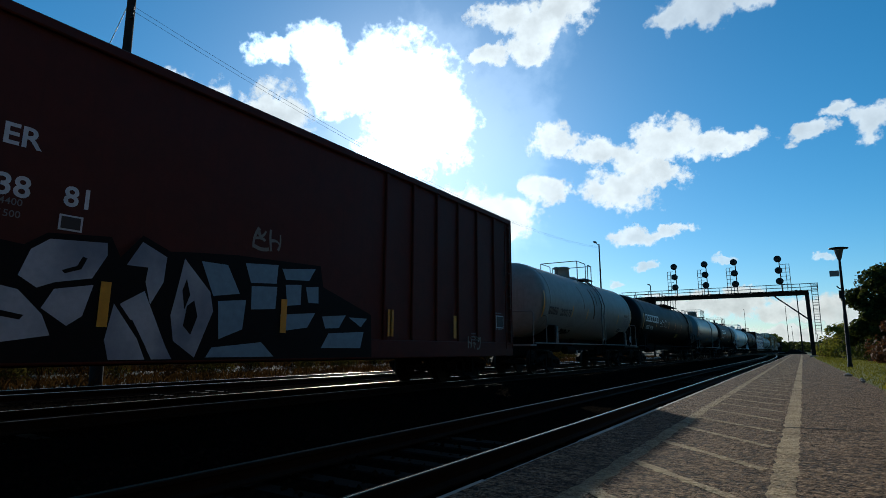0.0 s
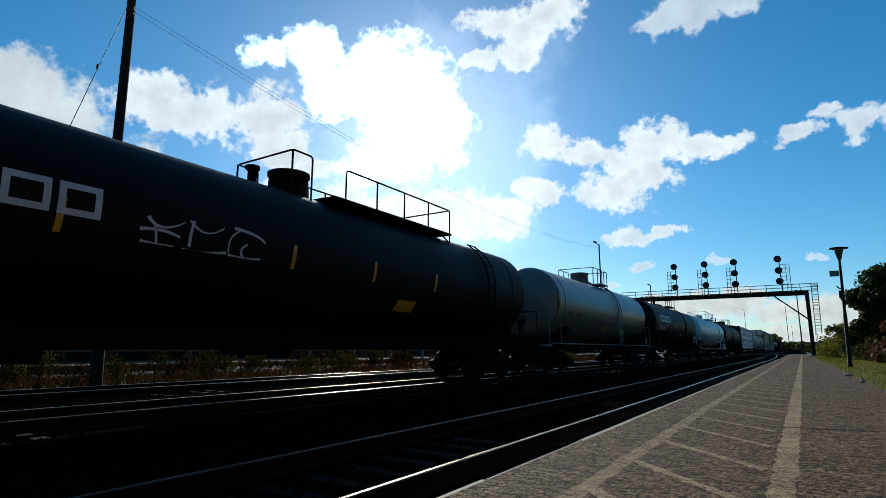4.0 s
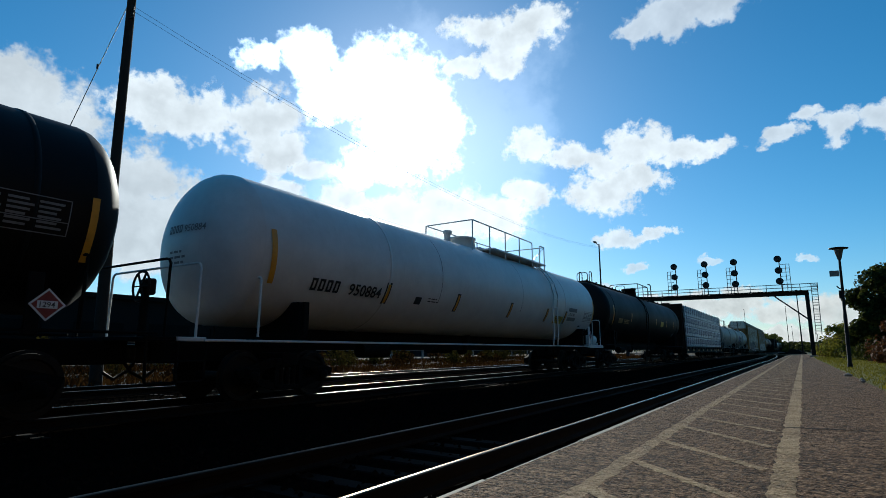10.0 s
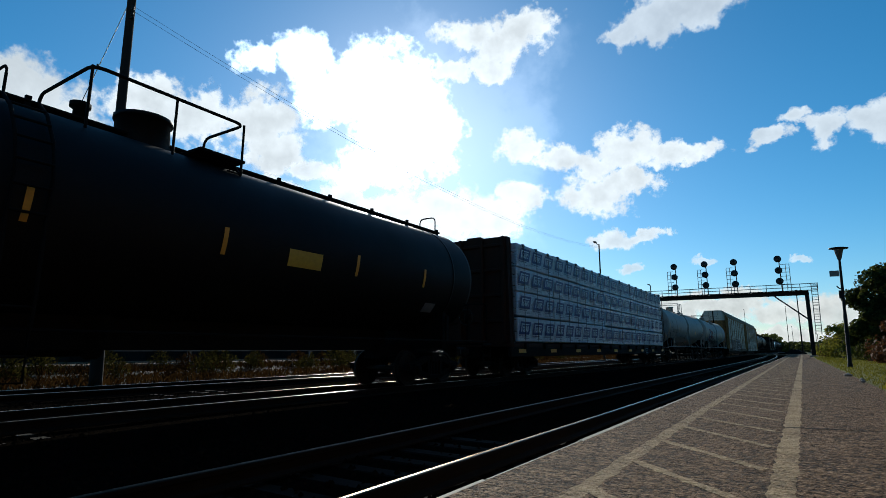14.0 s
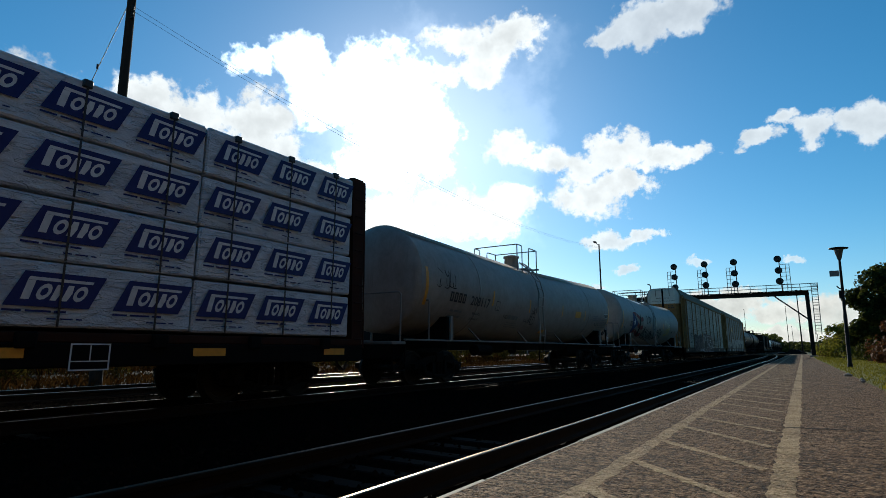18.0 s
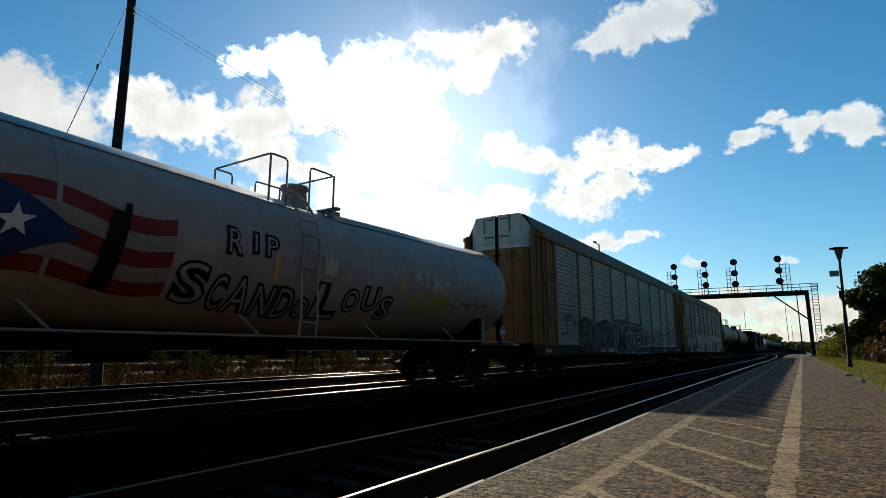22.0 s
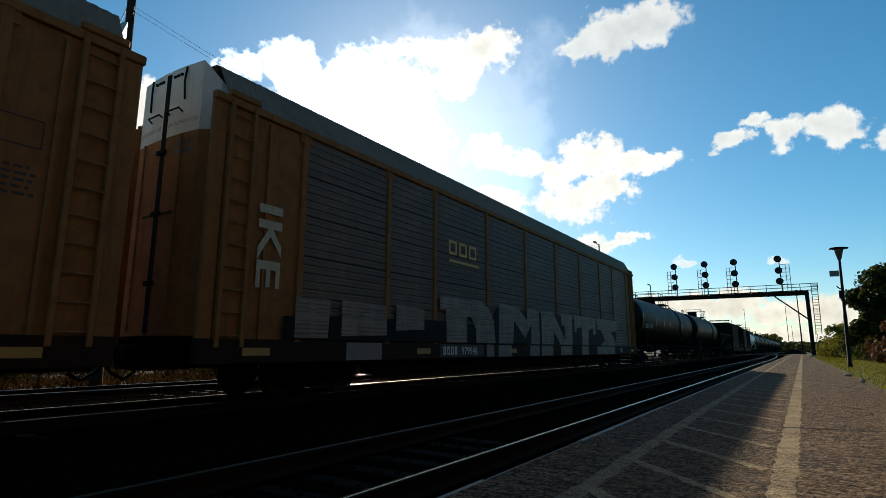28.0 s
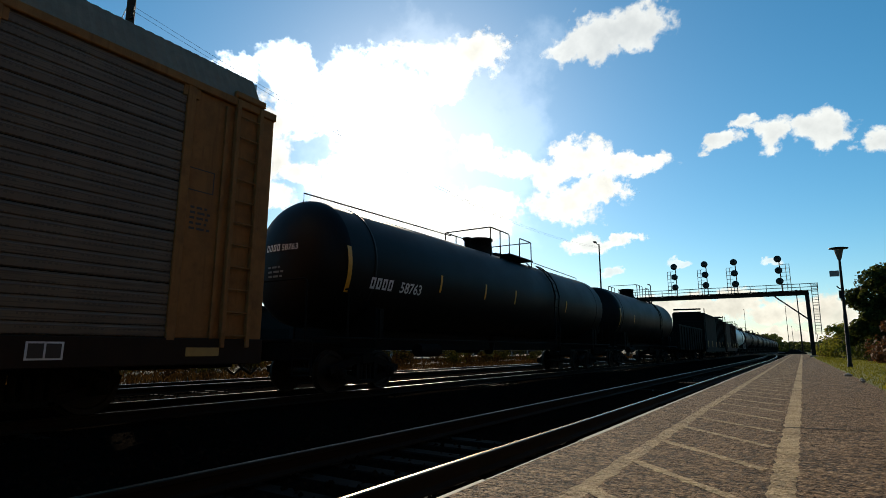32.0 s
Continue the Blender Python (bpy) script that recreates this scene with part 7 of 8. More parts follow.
def dark_mural(car, x, y, z, w, h, seed):
    """A dark ragged ground with pale swirling highlights over it."""
    rr = random.Random(seed)
    n = 26
    v = []
    for i in range(n + 1):
        a = w * i / n
        v += [(a, 0.02 * rr.random()), (a, h * (0.9 + 0.1 * math.sin(a * 2.1) + rr.uniform(-0.05, 0.05)))]
    ob = part("mural", on_side((v, [(2 * i, 2 * i + 2, 2 * i + 3, 2 * i + 1) for i in range(n)]), x, y, z), "graf_night", car, "dark purple and black mural of swirling shapes")
    k = 38
    for i in range(k):
        out = ([], [])
        a, b = w * (i + rr.uniform(0.2, 0.8)) / k, h * rr.uniform(0.3, 0.72)
        d = rr.uniform(0.15, 0.5) * (1 if i % 2 else -1)
        stroke((a, b - h * 0.3), (a + d, b), (a - d * 0.4, b + h * rr.uniform(0.15, 0.28)), rr.uniform(0.03, 0.12), 0.015, out)
        stroke((a + 0.1, b - h * 0.25), (a + d + 0.3, b - 0.1), (a + d * 0.2 + 0.35, b + h * 0.12), 0.03, 0.07, out)
        part("mural_highlight", on_side(out, x + 0.005 + 0.0005 * i, y, z), "graf_steel" if i % 3 else "graf_purple", ob)


def outlined_word(car, x, y0, z, top, rows):
    """Tall black letters with a pale outline on a dark ground; rows: letter, from, to, in train coordinates."""
    a0, a1 = rows[0][1] - 0.5, rows[-1][2]
    h = top - z
    v = [(a0, z), (a1, z - 0.1), (a1 + 0.1, z + h * 0.4), (a1 - 0.8, z + h * 1.0), (a1 - 1.9, z + h * 1.06), (a0 + 3.2, z + h * 1.08), (a0 + 1.8, z + h * 1.12), (a0 + 0.55, z + h * 1.1), (a0 + 0.45, z + h * 0.55), (a0, z + h * 0.5)]
    ground_ob = painted(car, x, y0, [v], "graf_night", "graffiti", "black graffiti word with pale blue-white outlines")[0]
    for i, (ch, a, b) in enumerate(rows):
        for k, (wt, mat, lift) in enumerate(((0.07, "graf_silver", 0.006), (0.035, "graf_black", 0.011))):
            lv, lf = letters(ch, 1.0, wt)
            lo, hi = min(q for q, _ in lv), max(q for q, _ in lv)
            b0, b1 = min(q for _, q in lv), max(q for _, q in lv)
            e = 0.0 if k == 0 else 0.035
            sx, sz = (b - a - 2 * e) / (hi - lo), (h * 0.97 - 2 * e) / (b1 - b0)
            lean = 0.1 * (-1) ** i
            out = [(a - y0 + e + (q - lo) * sx + lean * (w - b0) * sz, e + (w - b0) * sz - 0.04 * (i % 2)) for q, w in lv]
            part("letter_outline" if k == 0 else "letter", on_side((out, lf), x + lift + 0.001 * i, 0, z), mat, ground_ob)
    # the first letter's long serif with its pale edge, and pale flashes within the letters
    painted(ground_ob, x + 0.018, y0, [[(a0 + 0.02, z), (a0 + 0.2, z), (a0 + 0.2, z + h * 0.52), (a0 + 0.02, z + h * 0.46)], [(a0 + 0.55, z + h * 0.45), (a0 + 0.72, z + h * 0.42), (a0 + 0.66, z + h), (a0 + 0.5, z + h)], [(a0 + 1.3, z + h * 0.6), (a0 + 1.42, z + h * 0.98), (a0 + 1.24, z + h * 0.94)], [(a0 + 3.9, z + h * 0.3), (a0 + 4.3, z + h * 0.4), (a0 + 4.25, z + h * 0.5), (a0 + 3.9, z + h * 0.42)], [(a0 + 5.0, z + h * 0.3), (a0 + 5.4, z + h * 0.3), (a0 + 5.4, z + h * 0.4)]], "graf_silver", "pale_flash")


dark_mural(car, sidep, 213.2 - y0, 0.85, 5.4, 1.62, 74)
graffiti(car, flat_place(sidep + 0.03, 213.4 - y0, 0.9), 79, 5, 1.0, 1.45, "graf_night", "graf_steel", thick=0.3, rim=0.05)
outlined_word(car, sidep, y0, 0.78, 2.42, (("M", 219.02, 220.8), ("O", 220.68, 221.75), ("T", 221.4, 222.9), ("E", 222.82, 224.2), ("L", 224.1, 226.0)))
part("lettering", on_side(letters("21", 0.3, 0.01), sidep + 0.002, 218.55 - y0, 1.9), "letter_faint", car, "small painted number")
part("owner_mark", on_side(blocks(4, 0.2, 0.5, 0.6), hw + 0.14, 215.95 - y0, 0.86), "graf_silver", car)
part("car_number", on_side(blocks(6, 0.2, 0.4, 0.6), hw + 0.14, 217.1 - y0, 0.86), "graf_silver", car)
graffiti(car, flat_place(sidep, 225.5 - y0, 1.35), 77, 5, 0.95, 0.9, "rack_panel", thick=0.07)
graffiti(car, flat_place(hw + 0.085, 232.0 - y0, 1.5), 78, 3, 0.8, 1.0, "rack_panel", thick=0.06)

car, hw, y0, hl = car_carrier(238.85, 267.6, "tall yellow-brown car carrier with dark panels and big white graffiti", panel="rack_panel_dark")
part("lettering", on_side(([(b * 0.8, -a * 1.25) for a, b in letters("IKE", 0.95, 0.02)[0]], letters("IKE", 0.95, 0.02)[1]), hw + 0.055, 239.95 - y0, 3.75), "graf_cream", car, "white painted letters running down the panel")
part("owner_emblem", on_side(blocks(3, 0.42, 0.3, 1.05), hw + 0.085, 246.5 - y0, 3.68), "rack_logo", car, "yellow emblem shapes")
part("emblem_bar", on_side(patch(1.75, 0.08, 1, 1), hw + 0.085, 246.52 - y0, 3.46), "rack_logo", car)


ground_ob = painted(car, hw + 0.084, y0, [[(240.6, 1.17), (263.1, 1.17), (263.1, 1.9), (259.8, 2.25), (256.6, 2.3), (253.0, 2.35), (249.4, 2.3), (249.2, 1.7), (245.4, 1.75), (243.9, 1.7), (240.6, 1.6)]], "graf_black", "graffiti", "broad white painted letters on a black ground")[0]
painted(ground_ob, hw + 0.088, y0, [
    [(240.9, 1.2), (241.8, 1.2), (241.85, 2.0), (240.9, 2.0)], [(242.2, 1.25), (243.75, 1.3), (243.72, 2.0), (242.2, 2.02)], [(244.1, 1.42), (245.3, 1.48), (245.3, 2.0), (244.1, 2.05)],
    [(246.05, 2.42), (248.4, 2.45), (248.95, 2.2), (249.22, 1.8), (249.3, 1.17), (248.06, 1.17), (248.03, 1.6), (247.72, 1.93), (247.49, 1.94), (247.5, 1.17), (246.4, 1.17), (246.35, 2.1), (246.05, 2.05)],
    [(249.55, 1.17), (249.6, 2.46), (251.0, 2.44), (251.75, 2.02), (251.85, 2.46), (252.85, 2.4), (252.9, 1.17), (252.1, 1.17), (252.15, 1.9), (251.6, 1.37), (250.7, 1.95), (250.6, 1.17)],
    [(253.1, 1.17), (253.1, 2.42), (254.3, 2.44), (254.7, 2.1), (255.6, 1.34), (255.55, 1.95), (255.2, 1.96), (255.15, 2.41), (256.45, 2.43), (256.47, 1.17), (255.0, 1.17), (254.75, 1.4), (254.3, 1.68), (254.3, 1.17)],
    [(256.7, 2.46), (256.74, 1.73), (257.0, 1.75), (257.02, 1.9), (257.7, 1.98), (257.7, 1.17), (258.55, 1.17), (258.65, 1.86), (259.27, 1.95), (259.3, 1.66), (259.72, 1.68), (259.7, 2.42)]], "graf_slab", "white_letter")
painted(ground_ob, hw + 0.088, y0, [[(259.95, 1.94), (260.55, 1.92), (261.1, 1.42), (260.4, 1.2), (260.4, 1.17), (262.9, 1.17), (263.0, 1.3), (262.25, 1.88), (263.35, 1.95), (263.35, 2.48), (259.95, 2.45)]], "graf_slab", "white_letter")
for a, b in ((242.4, 243.6), (248.75, 249.25), (249.55, 250.55), (252.05, 252.9), (253.1, 254.25), (255.1, 256.42), (257.68, 258.6), (259.9, 262.9)):
    painted(ground_ob, hw + 0.066, y0, [[(a, 0.74), (b, 0.74), (b, 1.12), (a, 1.12)]], "graf_steel", "letter_foot")
framed_panel(car, flat_place(hw + 0.058, 263.92 - y0, 0.83), 0.44, 0.24)
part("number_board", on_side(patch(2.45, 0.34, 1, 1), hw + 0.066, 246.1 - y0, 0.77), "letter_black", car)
part("owner_mark", on_side(blocks(4, 0.22, 0.5, 0.6), hw + 0.07, 246.25 - y0, 0.83), "letter_white", car)
part("car_number", on_side(letters("979546", 0.31), hw + 0.07, 247.22 - y0, 0.83), "letter_white", car)

# ---- black tanks and the rest of the train ----
car, R, zc, y0 = tank_car(269.2, 289.3, "tank_black", "long black tank car with white marks and a roof cable", dome=278.6, deck=(275.3, 281.2), stripes=(273.6, 276.2, 278.4, 283.4), end_stripes=(269.9,), trim="frame_black", walkway=False, ladder_at=282.2, saddle=False)
marks(car, R, zc, y0, 270.7, 2.4, "58763", 0.38, "letter_white")
part("head_number", on_head(letters("58763", 0.2, 0.008), R, zc, 269.2 - y0, 0.74, 0.05, 3.2), "letter_white", car, "small number on the tank head")
part("head_mark", on_head(blocks(4, 0.16, 0.35, 0.6), R, zc, 269.2 - y0, 0.74, -0.5, 3.2), "letter_white", car)
part("head_print", on_head(bars(3, 0.55, 0.045, 0.06), R, zc, 269.2 - y0, 0.74, -0.4, 2.8), "letter_faint", car)
for ends in ([(0.2, -9.6, 4.4), (0.2, -9.6, 4.65), (0.2, -3.0, 4.77)], [(0.2, 3.2, 4.77), (0.2, 9.4, 4.67), (0.2, 9.4, 4.4)]):
    part("safety_cable", G().tube(ends, 0.018, 5), "frame_black", car, "thin cable along the top of the tank")
last, R, zc, y0 = tank_car(291.3, 307.6, "tank_black", "black tank car further back in the train", dome=299.4, deck=(297, 302), stripes=(295.0,), end_stripes=(292.0,), trim="frame_black", ladder_at=302.3, saddle=False)


def gondola(yf, yr, mat, h, label):
    y0, hl = (yf + yr) / 2, (yr - yf) / 2
    car = start_car("gondola", label, "gondola", y0)
    part("body", G().box(-1.5, -1.44, -hl, hl, 1.0, h).box(1.44, 1.5, -hl, hl, 1.0, h).box(-1.43, 1.43, -hl, -hl + 0.06, 1.0, h).box(-1.43, 1.43, hl - 0.06, hl, 1.0, h).box(-1.43, 1.43, -hl + 0.07, hl - 0.07, 0.95, 1.05), mat, car)
    part("top_rail", G().box(1.43, 1.58, -hl, hl, h + 0.002, h + 0.14, 0.02).box(-1.58, -1.43, -hl, hl, h + 0.002, h + 0.14, 0.02), mat, car)
    rib = G().box(1.502, 1.58, -0.07, 0.07, 0.95, h, 0.02).mesh("side_post", mat)
    for i in range(11):
        part("side_post", rib, "", car, at=(0, -hl + 0.1 + i * (2 * hl - 0.2) / 10, 0))
    part("underframe", G().box(-0.3, 0.3, -hl - 0.4, hl + 0.4, 0.65, 0.946), "frame_black", car)
    couplers(car, -hl - 0.42, hl + 0.42)
    for y in (-hl + 2, hl - 2):
        truck(car, y)
    return car


gondola(309.2, 322.0, "frame_black", 2.9, "dark open-topped gondola car with ribbed sides")
boxcar(323.6, 340.6, "frame_black", "tall black boxcar further back in the train", 4.9)
boxcar(342.2, 356.0, "bulk_brown", "dark brown boxcar further back in the train", 4.7)
tank_car(358.0, 372.5, "tank_white", "white tank car further back in the train", dome=365, deck=(363, 367.5), end_stripes=(358.8,))


def rear_copy(src, y):
    base = next(q for q, yy in CARS if q == src)
    c = copy_thing(base, pose(XT, y, 0))
    CARS.append((c, y))


y = 383.0
for i in range(9):
    rear_copy(last, y)
    y += 18.6


# ---- clouds: sheets of vapour far beyond everything, drifting with the wind ----
DOME = 4000.0
CLOUDS = []


def cloud_material(seed, blobs, bright, cover, scale, deep, tint):
    """Vapour that glows with scattered sunlight and lets the sky through; blobs: centre and radii in degrees."""
    m = bpy.data.materials.new("cloud_vapour")
    m.use_nodes = True
    t = m.node_tree
    t.nodes.remove(t.nodes["Principled BSDF"])
    tc = t.nodes.new("ShaderNodeTexCoord")
    mp = t.nodes.new("ShaderNodeMapping")
    k = math.degrees(1) / DOME
    mp.inputs["Scale"].default_value = (k, 0.0, k)
    mp.inputs["Location"].default_value = (0, 0, 0)
    t.links.new(tc.outputs["Object"], mp.inputs["Vector"])
    vec = mp.outputs[0]
    off = node(t, "ShaderNodeVectorMath")
    off.operation = 'ADD'
    off.inputs[1].default_value = (seed * 13.7, seed * 5.1, seed * 7.9)
    t.links.new(vec, off.inputs[0])
    n1 = noise_of(t, off.outputs[0], 0.42 * scale, 8, 0.58)
    n2 = noise_of(t, off.outputs[0], 1.5 * scale, 7, 0.6)
    n3 = noise_of(t, off.outputs[0], 0.55 * scale, 3, 0.5)
    wn = node(t, "ShaderNodeTexNoise", Scale=0.3 * scale, Detail=4.0, Roughness=0.6)
    t.links.new(off.outputs[0], wn.inputs["Vector"])
    ws = t.nodes.new("ShaderNodeVectorMath")
    ws.operation = 'MULTIPLY_ADD'
    ws.inputs[1].default_value = (5.0 / scale, 0.0, 4.0 / scale)
    ws.inputs[2].default_value = (-2.5 / scale, 0.0, -2.0 / scale)
    t.links.new(wn.outputs["Color"], ws.inputs[0])
    wa = t.nodes.new("ShaderNodeVectorMath")
    wa.operation = 'ADD'
    t.links.new(ws.outputs[0], wa.inputs[0])
    t.links.new(vec, wa.inputs[1])
    field = None
    for u, w, ru, rw in blobs:
        s = t.nodes.new("ShaderNodeVectorMath")
        s.operation = 'SUBTRACT'
        s.inputs[1].default_value = (u, 0, w)
        t.links.new(wa.outputs[0], s.inputs[0])
        q = t.nodes.new("ShaderNodeVectorMath")
        q.operation = 'MULTIPLY'
        q.inputs[1].default_value = (1 / ru, 0, 1 / rw)
        t.links.new(s.outputs[0], q.inputs[0])
        ln = t.nodes.new("ShaderNodeVectorMath")
        ln.operation = 'LENGTH'
        t.links.new(q.outputs[0], ln.inputs[0])
        d = math_node(t, 'SUBTRACT', 1.0, ln.outputs["Value"])
        field = d if field is None else math_node(t, 'MAXIMUM', field, d)
    rag = math_node(t, 'ADD', math_node(t, 'MULTIPLY', math_node(t, 'SUBTRACT', n1, 0.5), 2.6), math_node(t, 'MULTIPLY', math_node(t, 'SUBTRACT', n2, 0.5), 1.5))
    dens = math_node(t, 'ADD', math_node(t, 'MULTIPLY', field, 1.8), math_node(t, 'MULTIPLY', rag, 0.85))
    a = t.nodes.new("ShaderNodeMapRange")
    a.interpolation_type = 'SMOOTHSTEP'
    a.inputs["From Min"].default_value, a.inputs["From Max"].default_value = 0.0, 0.72
    t.links.new(dens, a.inputs["Value"])
    core = t.nodes.new("ShaderNodeMapRange")
    core.inputs["From Min"].default_value, core.inputs["From Max"].default_value = 0.2, 1.4
    core.inputs["To Min"].default_value, core.inputs["To Max"].default_value = 1.0, 0.86
    t.links.new(dens, core.inputs["Value"])
    edge = t.nodes.new("ShaderNodeMapRange")
    edge.interpolation_type = 'SMOOTHSTEP'
    edge.inputs["From Min"].default_value, edge.inputs["From Max"].default_value = -0.5, 0.0
    t.links.new(field, edge.inputs["Value"])
    alpha = math_node(t, 'MULTIPLY', a.outputs[0], edge.outputs[0])
    em = t.nodes.new("ShaderNodeEmission")
    em.inputs["Color"].default_value = tint + (1,)
    shade = t.nodes.new("ShaderNodeMapRange")
    shade.inputs["From Min"].default_value, shade.inputs["From Max"].default_value = 0.32, 0.68
    shade.inputs["To Min"].default_value, shade.inputs["To Max"].default_value = deep, 1.06
    t.links.new(n3, shade.inputs["Value"])
    t.links.new(math_node(t, 'MULTIPLY', math_node(t, 'MULTIPLY', shade.outputs[0], core.outputs[0]), bright), em.inputs["Strength"])
    tr = t.nodes.new("ShaderNodeBsdfTransparent")
    # clouds over 1.2 only add glow and pass the sun; others veil the sky
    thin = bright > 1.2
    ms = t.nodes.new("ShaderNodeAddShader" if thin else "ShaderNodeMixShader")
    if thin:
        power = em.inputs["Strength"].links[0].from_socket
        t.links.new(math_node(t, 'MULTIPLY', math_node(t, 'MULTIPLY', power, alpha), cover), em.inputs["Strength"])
    else:
        t.links.new(math_node(t, 'MULTIPLY', alpha, cover), ms.inputs[0])
    t.links.new(tr.outputs[0], ms.inputs[0 if thin else 1])
    t.links.new(em.outputs[0], ms.inputs[1 if thin else 2])
    t.links.new(ms.outputs[0], t.nodes["Material Output"].inputs["Surface"])
    return m


def cloud(p0, p1, blobs, bright, cover, seed, scale=1.0, deep=0.87, tint=(1.0, 0.99, 0.98), label="bright white ragged cumulus cloud"):
    """p0, p1: bearing and height in degrees at the start and the end; blobs are offsets from the centre."""
    m = cloud_material(seed, blobs, bright, cover, scale, deep, tint)
    us = [b[0] - b[2] * 1.7 for b in blobs] + [b[0] + b[2] * 1.7 for b in blobs]
    ws = [b[1] - b[3] * 1.9 for b in blobs] + [b[1] + b[3] * 1.9 for b in blobs]
    g = G()
    nu, nw = 14, 10
    v = []
    rad = DOME * (1 - 0.004 * seed)
    for j in range(nw + 1):
        for i in range(nu + 1):
            u = radians(min(us) + (max(us) - min(us)) * i / nu)
            w = radians(min(ws) + (max(ws) - min(ws)) * j / nw)
            v.append((rad * u, rad * math.sqrt(max(0.05, 1 - u * u - w * w)), rad * w))
    g.add(v, [(j * (nu + 1) + i, j * (nu + 1) + i + 1, (j + 1) * (nu + 1) + i + 1, (j + 1) * (nu + 1) + i) for j in range(nw) for i in range(nu)], True)
    me = bpy.data.meshes.new("cloud")
    me.from_pydata(g.v, [], g.f)
    me.materials.append(m)
    ob = tagged(new("cloud", me), label, "cloud", "clouds", "structure")
    CLOUDS.append((ob, p0, p1))


def cloud_pose(p):
    return Matrix.Translation(EYE) @ Euler((0, 0, radians(-p[0]))).to_matrix().to_4x4() @ Euler((radians(p[1]), 0, 0)).to_matrix().to_4x4()


cloud((-43.10, 26.42), (-46.38, 24.23), [(-7.93, 2.88, 2.86, 1.79), (-3.77, 3.55, 4.06, 2.61), (3.42, 1.82, 7.3, 4.4), (6.78, -1.76, 6.83, 6.0), (3.87, -6.83, 5.84, 2.88), (-1.52, -0.22, 4.49, 3.3)], 1.3, 1.0, 1, 0.8, label="large dazzling white cloud in front of the sun")
# the sun's glow painted as a faint emissive sheet
cloud((-35.0, 22.5), (-36.0, 22.5), [(0, 0, 15, 13), (3, -3, 11, 9)], 1.3, 0.12, 20, 0.25, label="added emissive veil that paints the glow around the sun")
cloud((-55.78, 22.19), (-57.83, 20.91), [(-6.17, 0.77, 4.26, 2.52), (-1.89, 0.22, 4.57, 3.16), (3.69, 0.87, 4.58, 3.55), (5.01, -1.96, 3.55, 2.23)], 1.0, 0.95, 2, 1)
cloud((-68.17, 14.88), (-68.45, 13.59), [(-4.46, 6.61, 5.93, 3.83), (-3.0, 3.05, 6.15, 3.99), (-5.92, -0.6, 5.25, 4.09), (4.53, 0.87, 5.41, 3.87), (4.17, -3.87, 7.07, 4.35), (8.75, -3.23, 4.45, 3.21), (-1.92, -3.71, 4.94, 3.83)], 0.84, 0.92, 3, 0.7, label="broad pale grey cloud bank")
cloud((-34.35, 13.74), (-36.49, 13.71), [(2.15, 0.6, 7.06, 3.28), (7.18, 0.23, 4.71, 2.49), (-6.71, -0.49, 5.3, 2.66), (-2.6, -0.33, 5.66, 2.86)], 1.1, 0.97, 4, 1)
cloud((-23.76, 31.99), (-33.49, 28.62), [(-1.53, 1.4, 3.76, 1.78), (3.28, 1.72, 3.87, 2.25), (-3.32, -1.81, 1.94, 1.17), (0.29, -1.57, 2.45, 1.68), (1.14, 0.16, 3.46, 2.32)], 1.02, 0.95, 5, 1)
cloud((-12.60, 19.97), (-21.05, 19.04), [(-7.49, 1.44, 3.31, 1.7), (-3.48, -0.19, 3.21, 1.4), (2.84, 0.4, 3.42, 2.25), (7.61, -0.48, 3.77, 1.29), (-0.33, -1.12, 2.59, 1.21)], 1.03, 0.95, 6, 1.1)
cloud((-15.61, 16.59), (-21.18, 15.52), [(-6.15, -0.05, 2.55, 1.63), (1.33, -0.4, 4.92, 2.36), (4.51, 0.44, 2.51, 1.54)], 1.03, 0.95, 7, 1.1)
cloud((-11.70, 11.31), (-16.38, 10.74), [(-1.41, -0.16, 2.86, 1.01), (1.47, 0.19, 2.25, 0.72), (-0.09, -0.03, 2.05, 0.78)], 1.0, 0.85, 8, 1.3)
cloud((8.13, 18.50), (0.85, 18.98), [(-5.45, 0.36, 1.59, 1.06), (-3.29, 1.71, 1.33, 0.84), (-1.05, 0.15, 2.12, 1.45), (2.52, -0.16, 2.21, 1.72), (6.02, -1.77, 1.68, 1.63)], 0.95, 0.8, 9, 1.1)
cloud((-4.9, 31.83), (-16.1, 30.50), [(-0.29, -0.06, 4.64, 2.29), (2.67, 0.36, 4.35, 2.19), (-2.54, -0.32, 2.69, 1.4)], 0.95, 0.72, 10, 0.9)
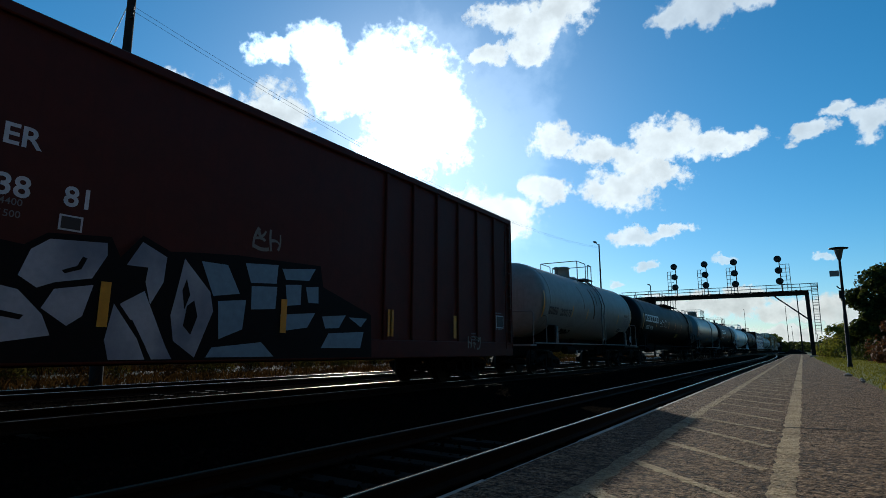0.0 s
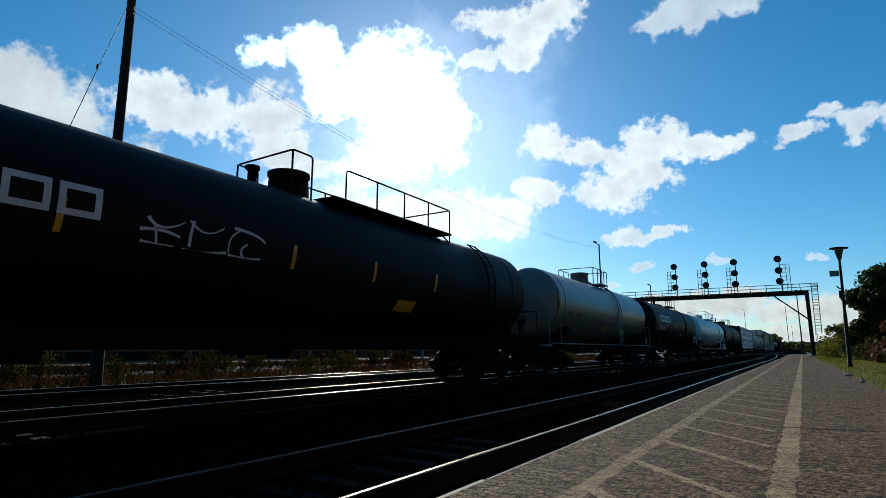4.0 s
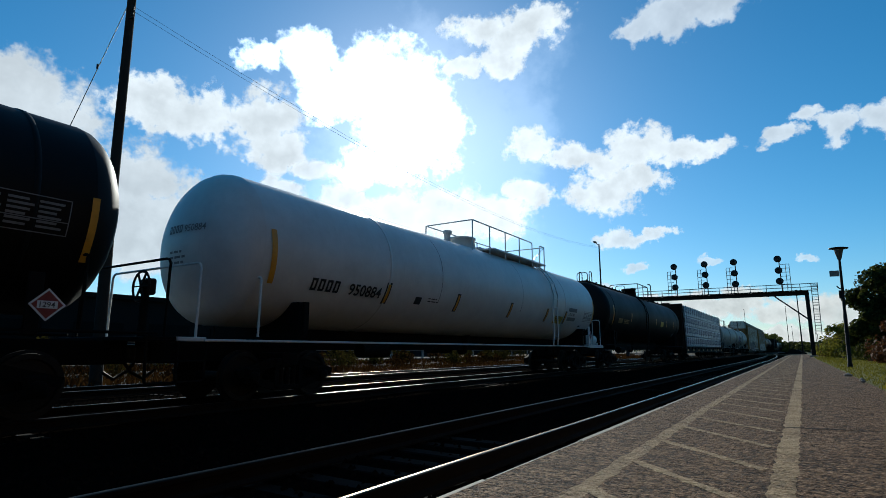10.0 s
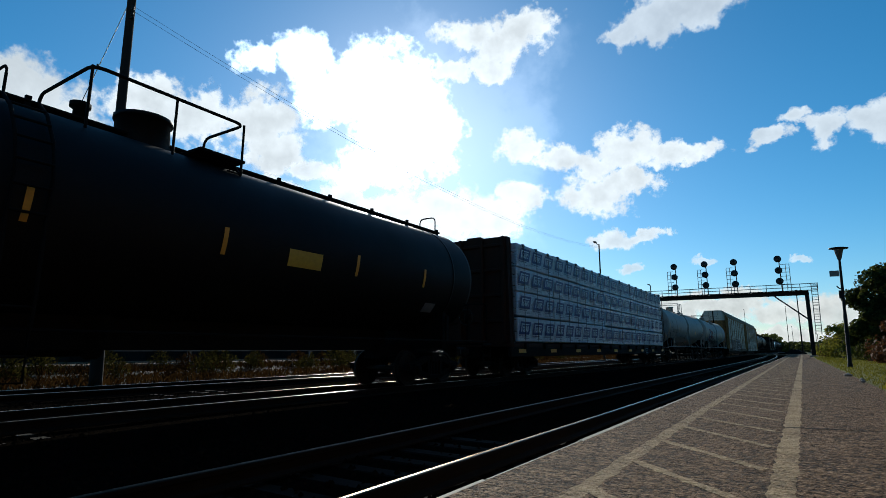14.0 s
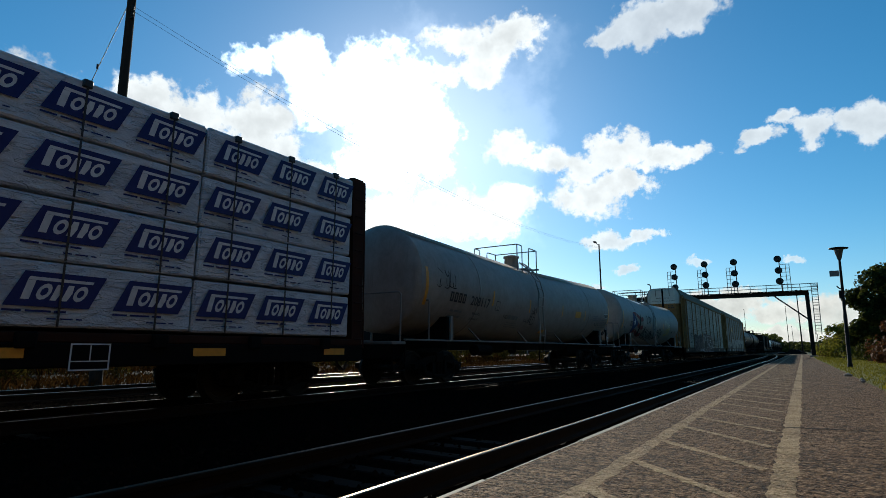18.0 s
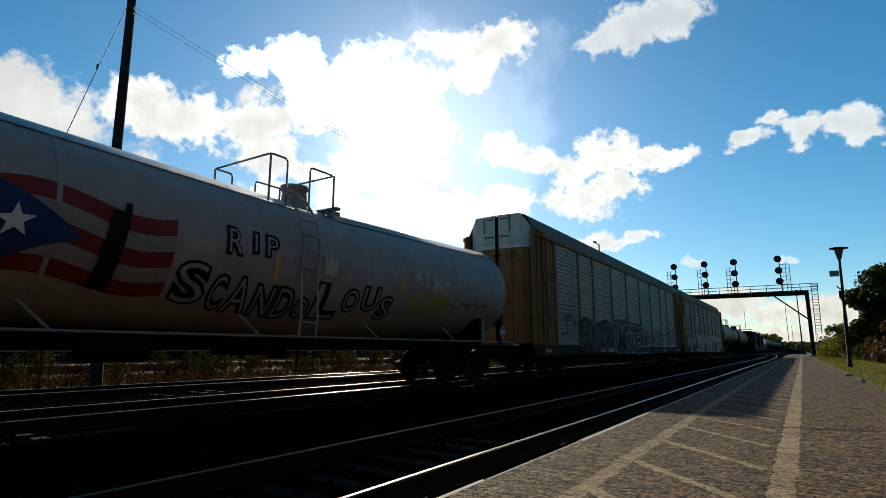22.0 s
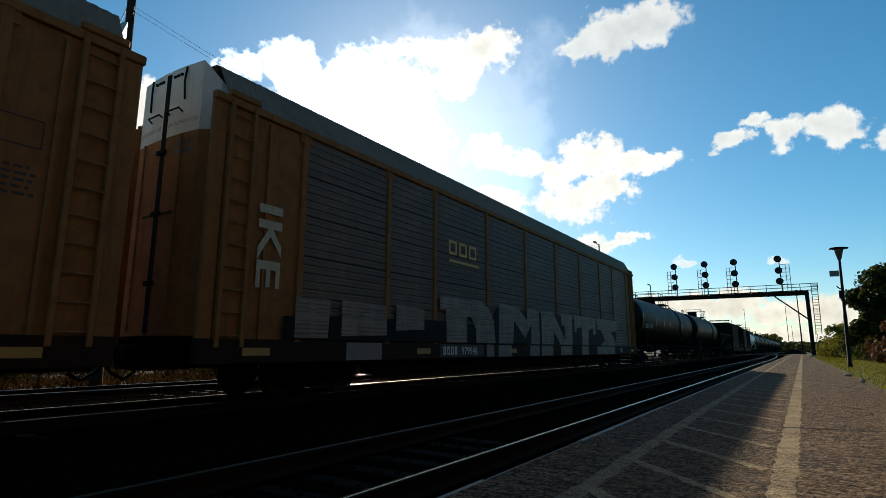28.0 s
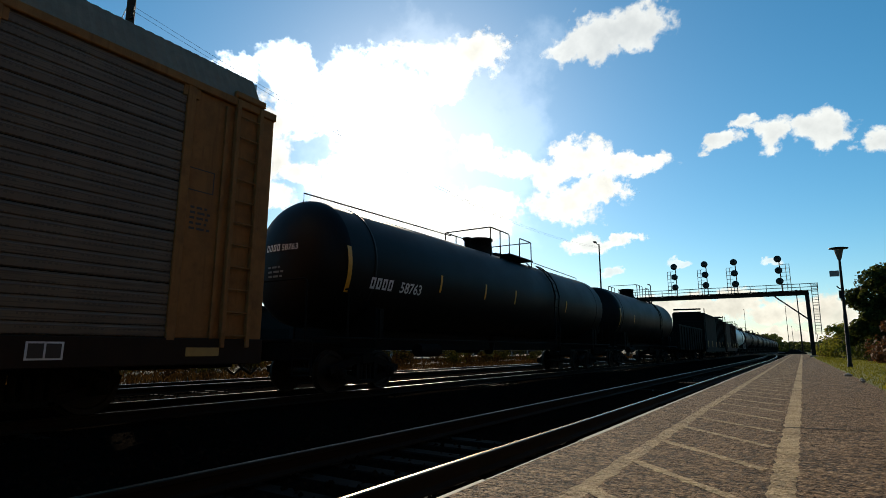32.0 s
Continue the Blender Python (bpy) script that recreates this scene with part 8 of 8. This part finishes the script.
cloud((-13.65, 7.11), (-16.95, 6.66), [(1.36, 0.78, 1.14, 0.5), (-1.38, -0.79, 0.97, 0.51)], 0.95, 0.7, 11, 1.8, label="small wisp of white cloud")
cloud((-1.42, 8.26), (-5.34, 8.14), [(-3.72, 0.31, 1.39, 0.48), (3.45, -0.29, 0.88, 0.39)], 0.95, 0.6, 12, 1.8, label="small wisp of white cloud")
cloud((-4.74, 2.22), (-5.21, 2.08), [(-5.95, 1.59, 4.41, 1.42), (-0.57, 1.96, 4.46, 1.57), (4.27, 1.29, 3.62, 1.39), (-3.15, -0.61, 5.95, 1.06), (4.07, -0.89, 4.74, 0.84), (-3.7, -1.3, 7.4, 1.2), (3.99, -1.3, 6.4, 1.15)], 0.9, 0.94, 13, 1.6, 0.82, (1.0, 0.955, 0.89), label="low pale cloud band near the horizon")
cloud((5.81, 2.33), (5.44, 2.25), [(-2.66, 0.71, 2.25, 1.9), (-0.23, -0.98, 2.1, 1.37), (2.69, 0.29, 2.54, 1.76)], 0.88, 0.88, 14, 1.3, 0.82, (1.0, 0.955, 0.89), label="low pale cloud near the horizon")
cloud((-46.94, 16.57), (-48.37, 16.01), [(3.09, -1.03, 3.48, 1.63), (-3.11, -0.61, 3.05, 1.42), (0.11, 1.63, 2.55, 1.26)], 1.05, 0.9, 16, 1.1)



# ---- movement ----
def motions():
    times = [i * 2.0 for i in range(17)]
    for ob, y in CARS:
        walk(ob, [(t, pose(XT, y - travelled(t), 0)) for t in times])
    # every wheelset rolls without slipping; the same axle place shares one set of keys
    steps = [i * 0.07 for i in range(458)]
    for place, sets in AXLES.items():
        first = sets[0]
        walk(first, [(t, Matrix.LocRotScale((0, place, 0.46), Euler((travelled(t) / 0.46, 0, 0)), None)) for t in steps])
        keys = first.animation_data
        for ob in sets[1:]:
            ob.rotation_mode = "QUATERNION"
            ob.animation_data_create()
            ob.animation_data.action = keys.action
            ob.animation_data.action_slot = keys.action_slot
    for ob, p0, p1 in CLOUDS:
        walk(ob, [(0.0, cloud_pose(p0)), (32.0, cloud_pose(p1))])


motions()
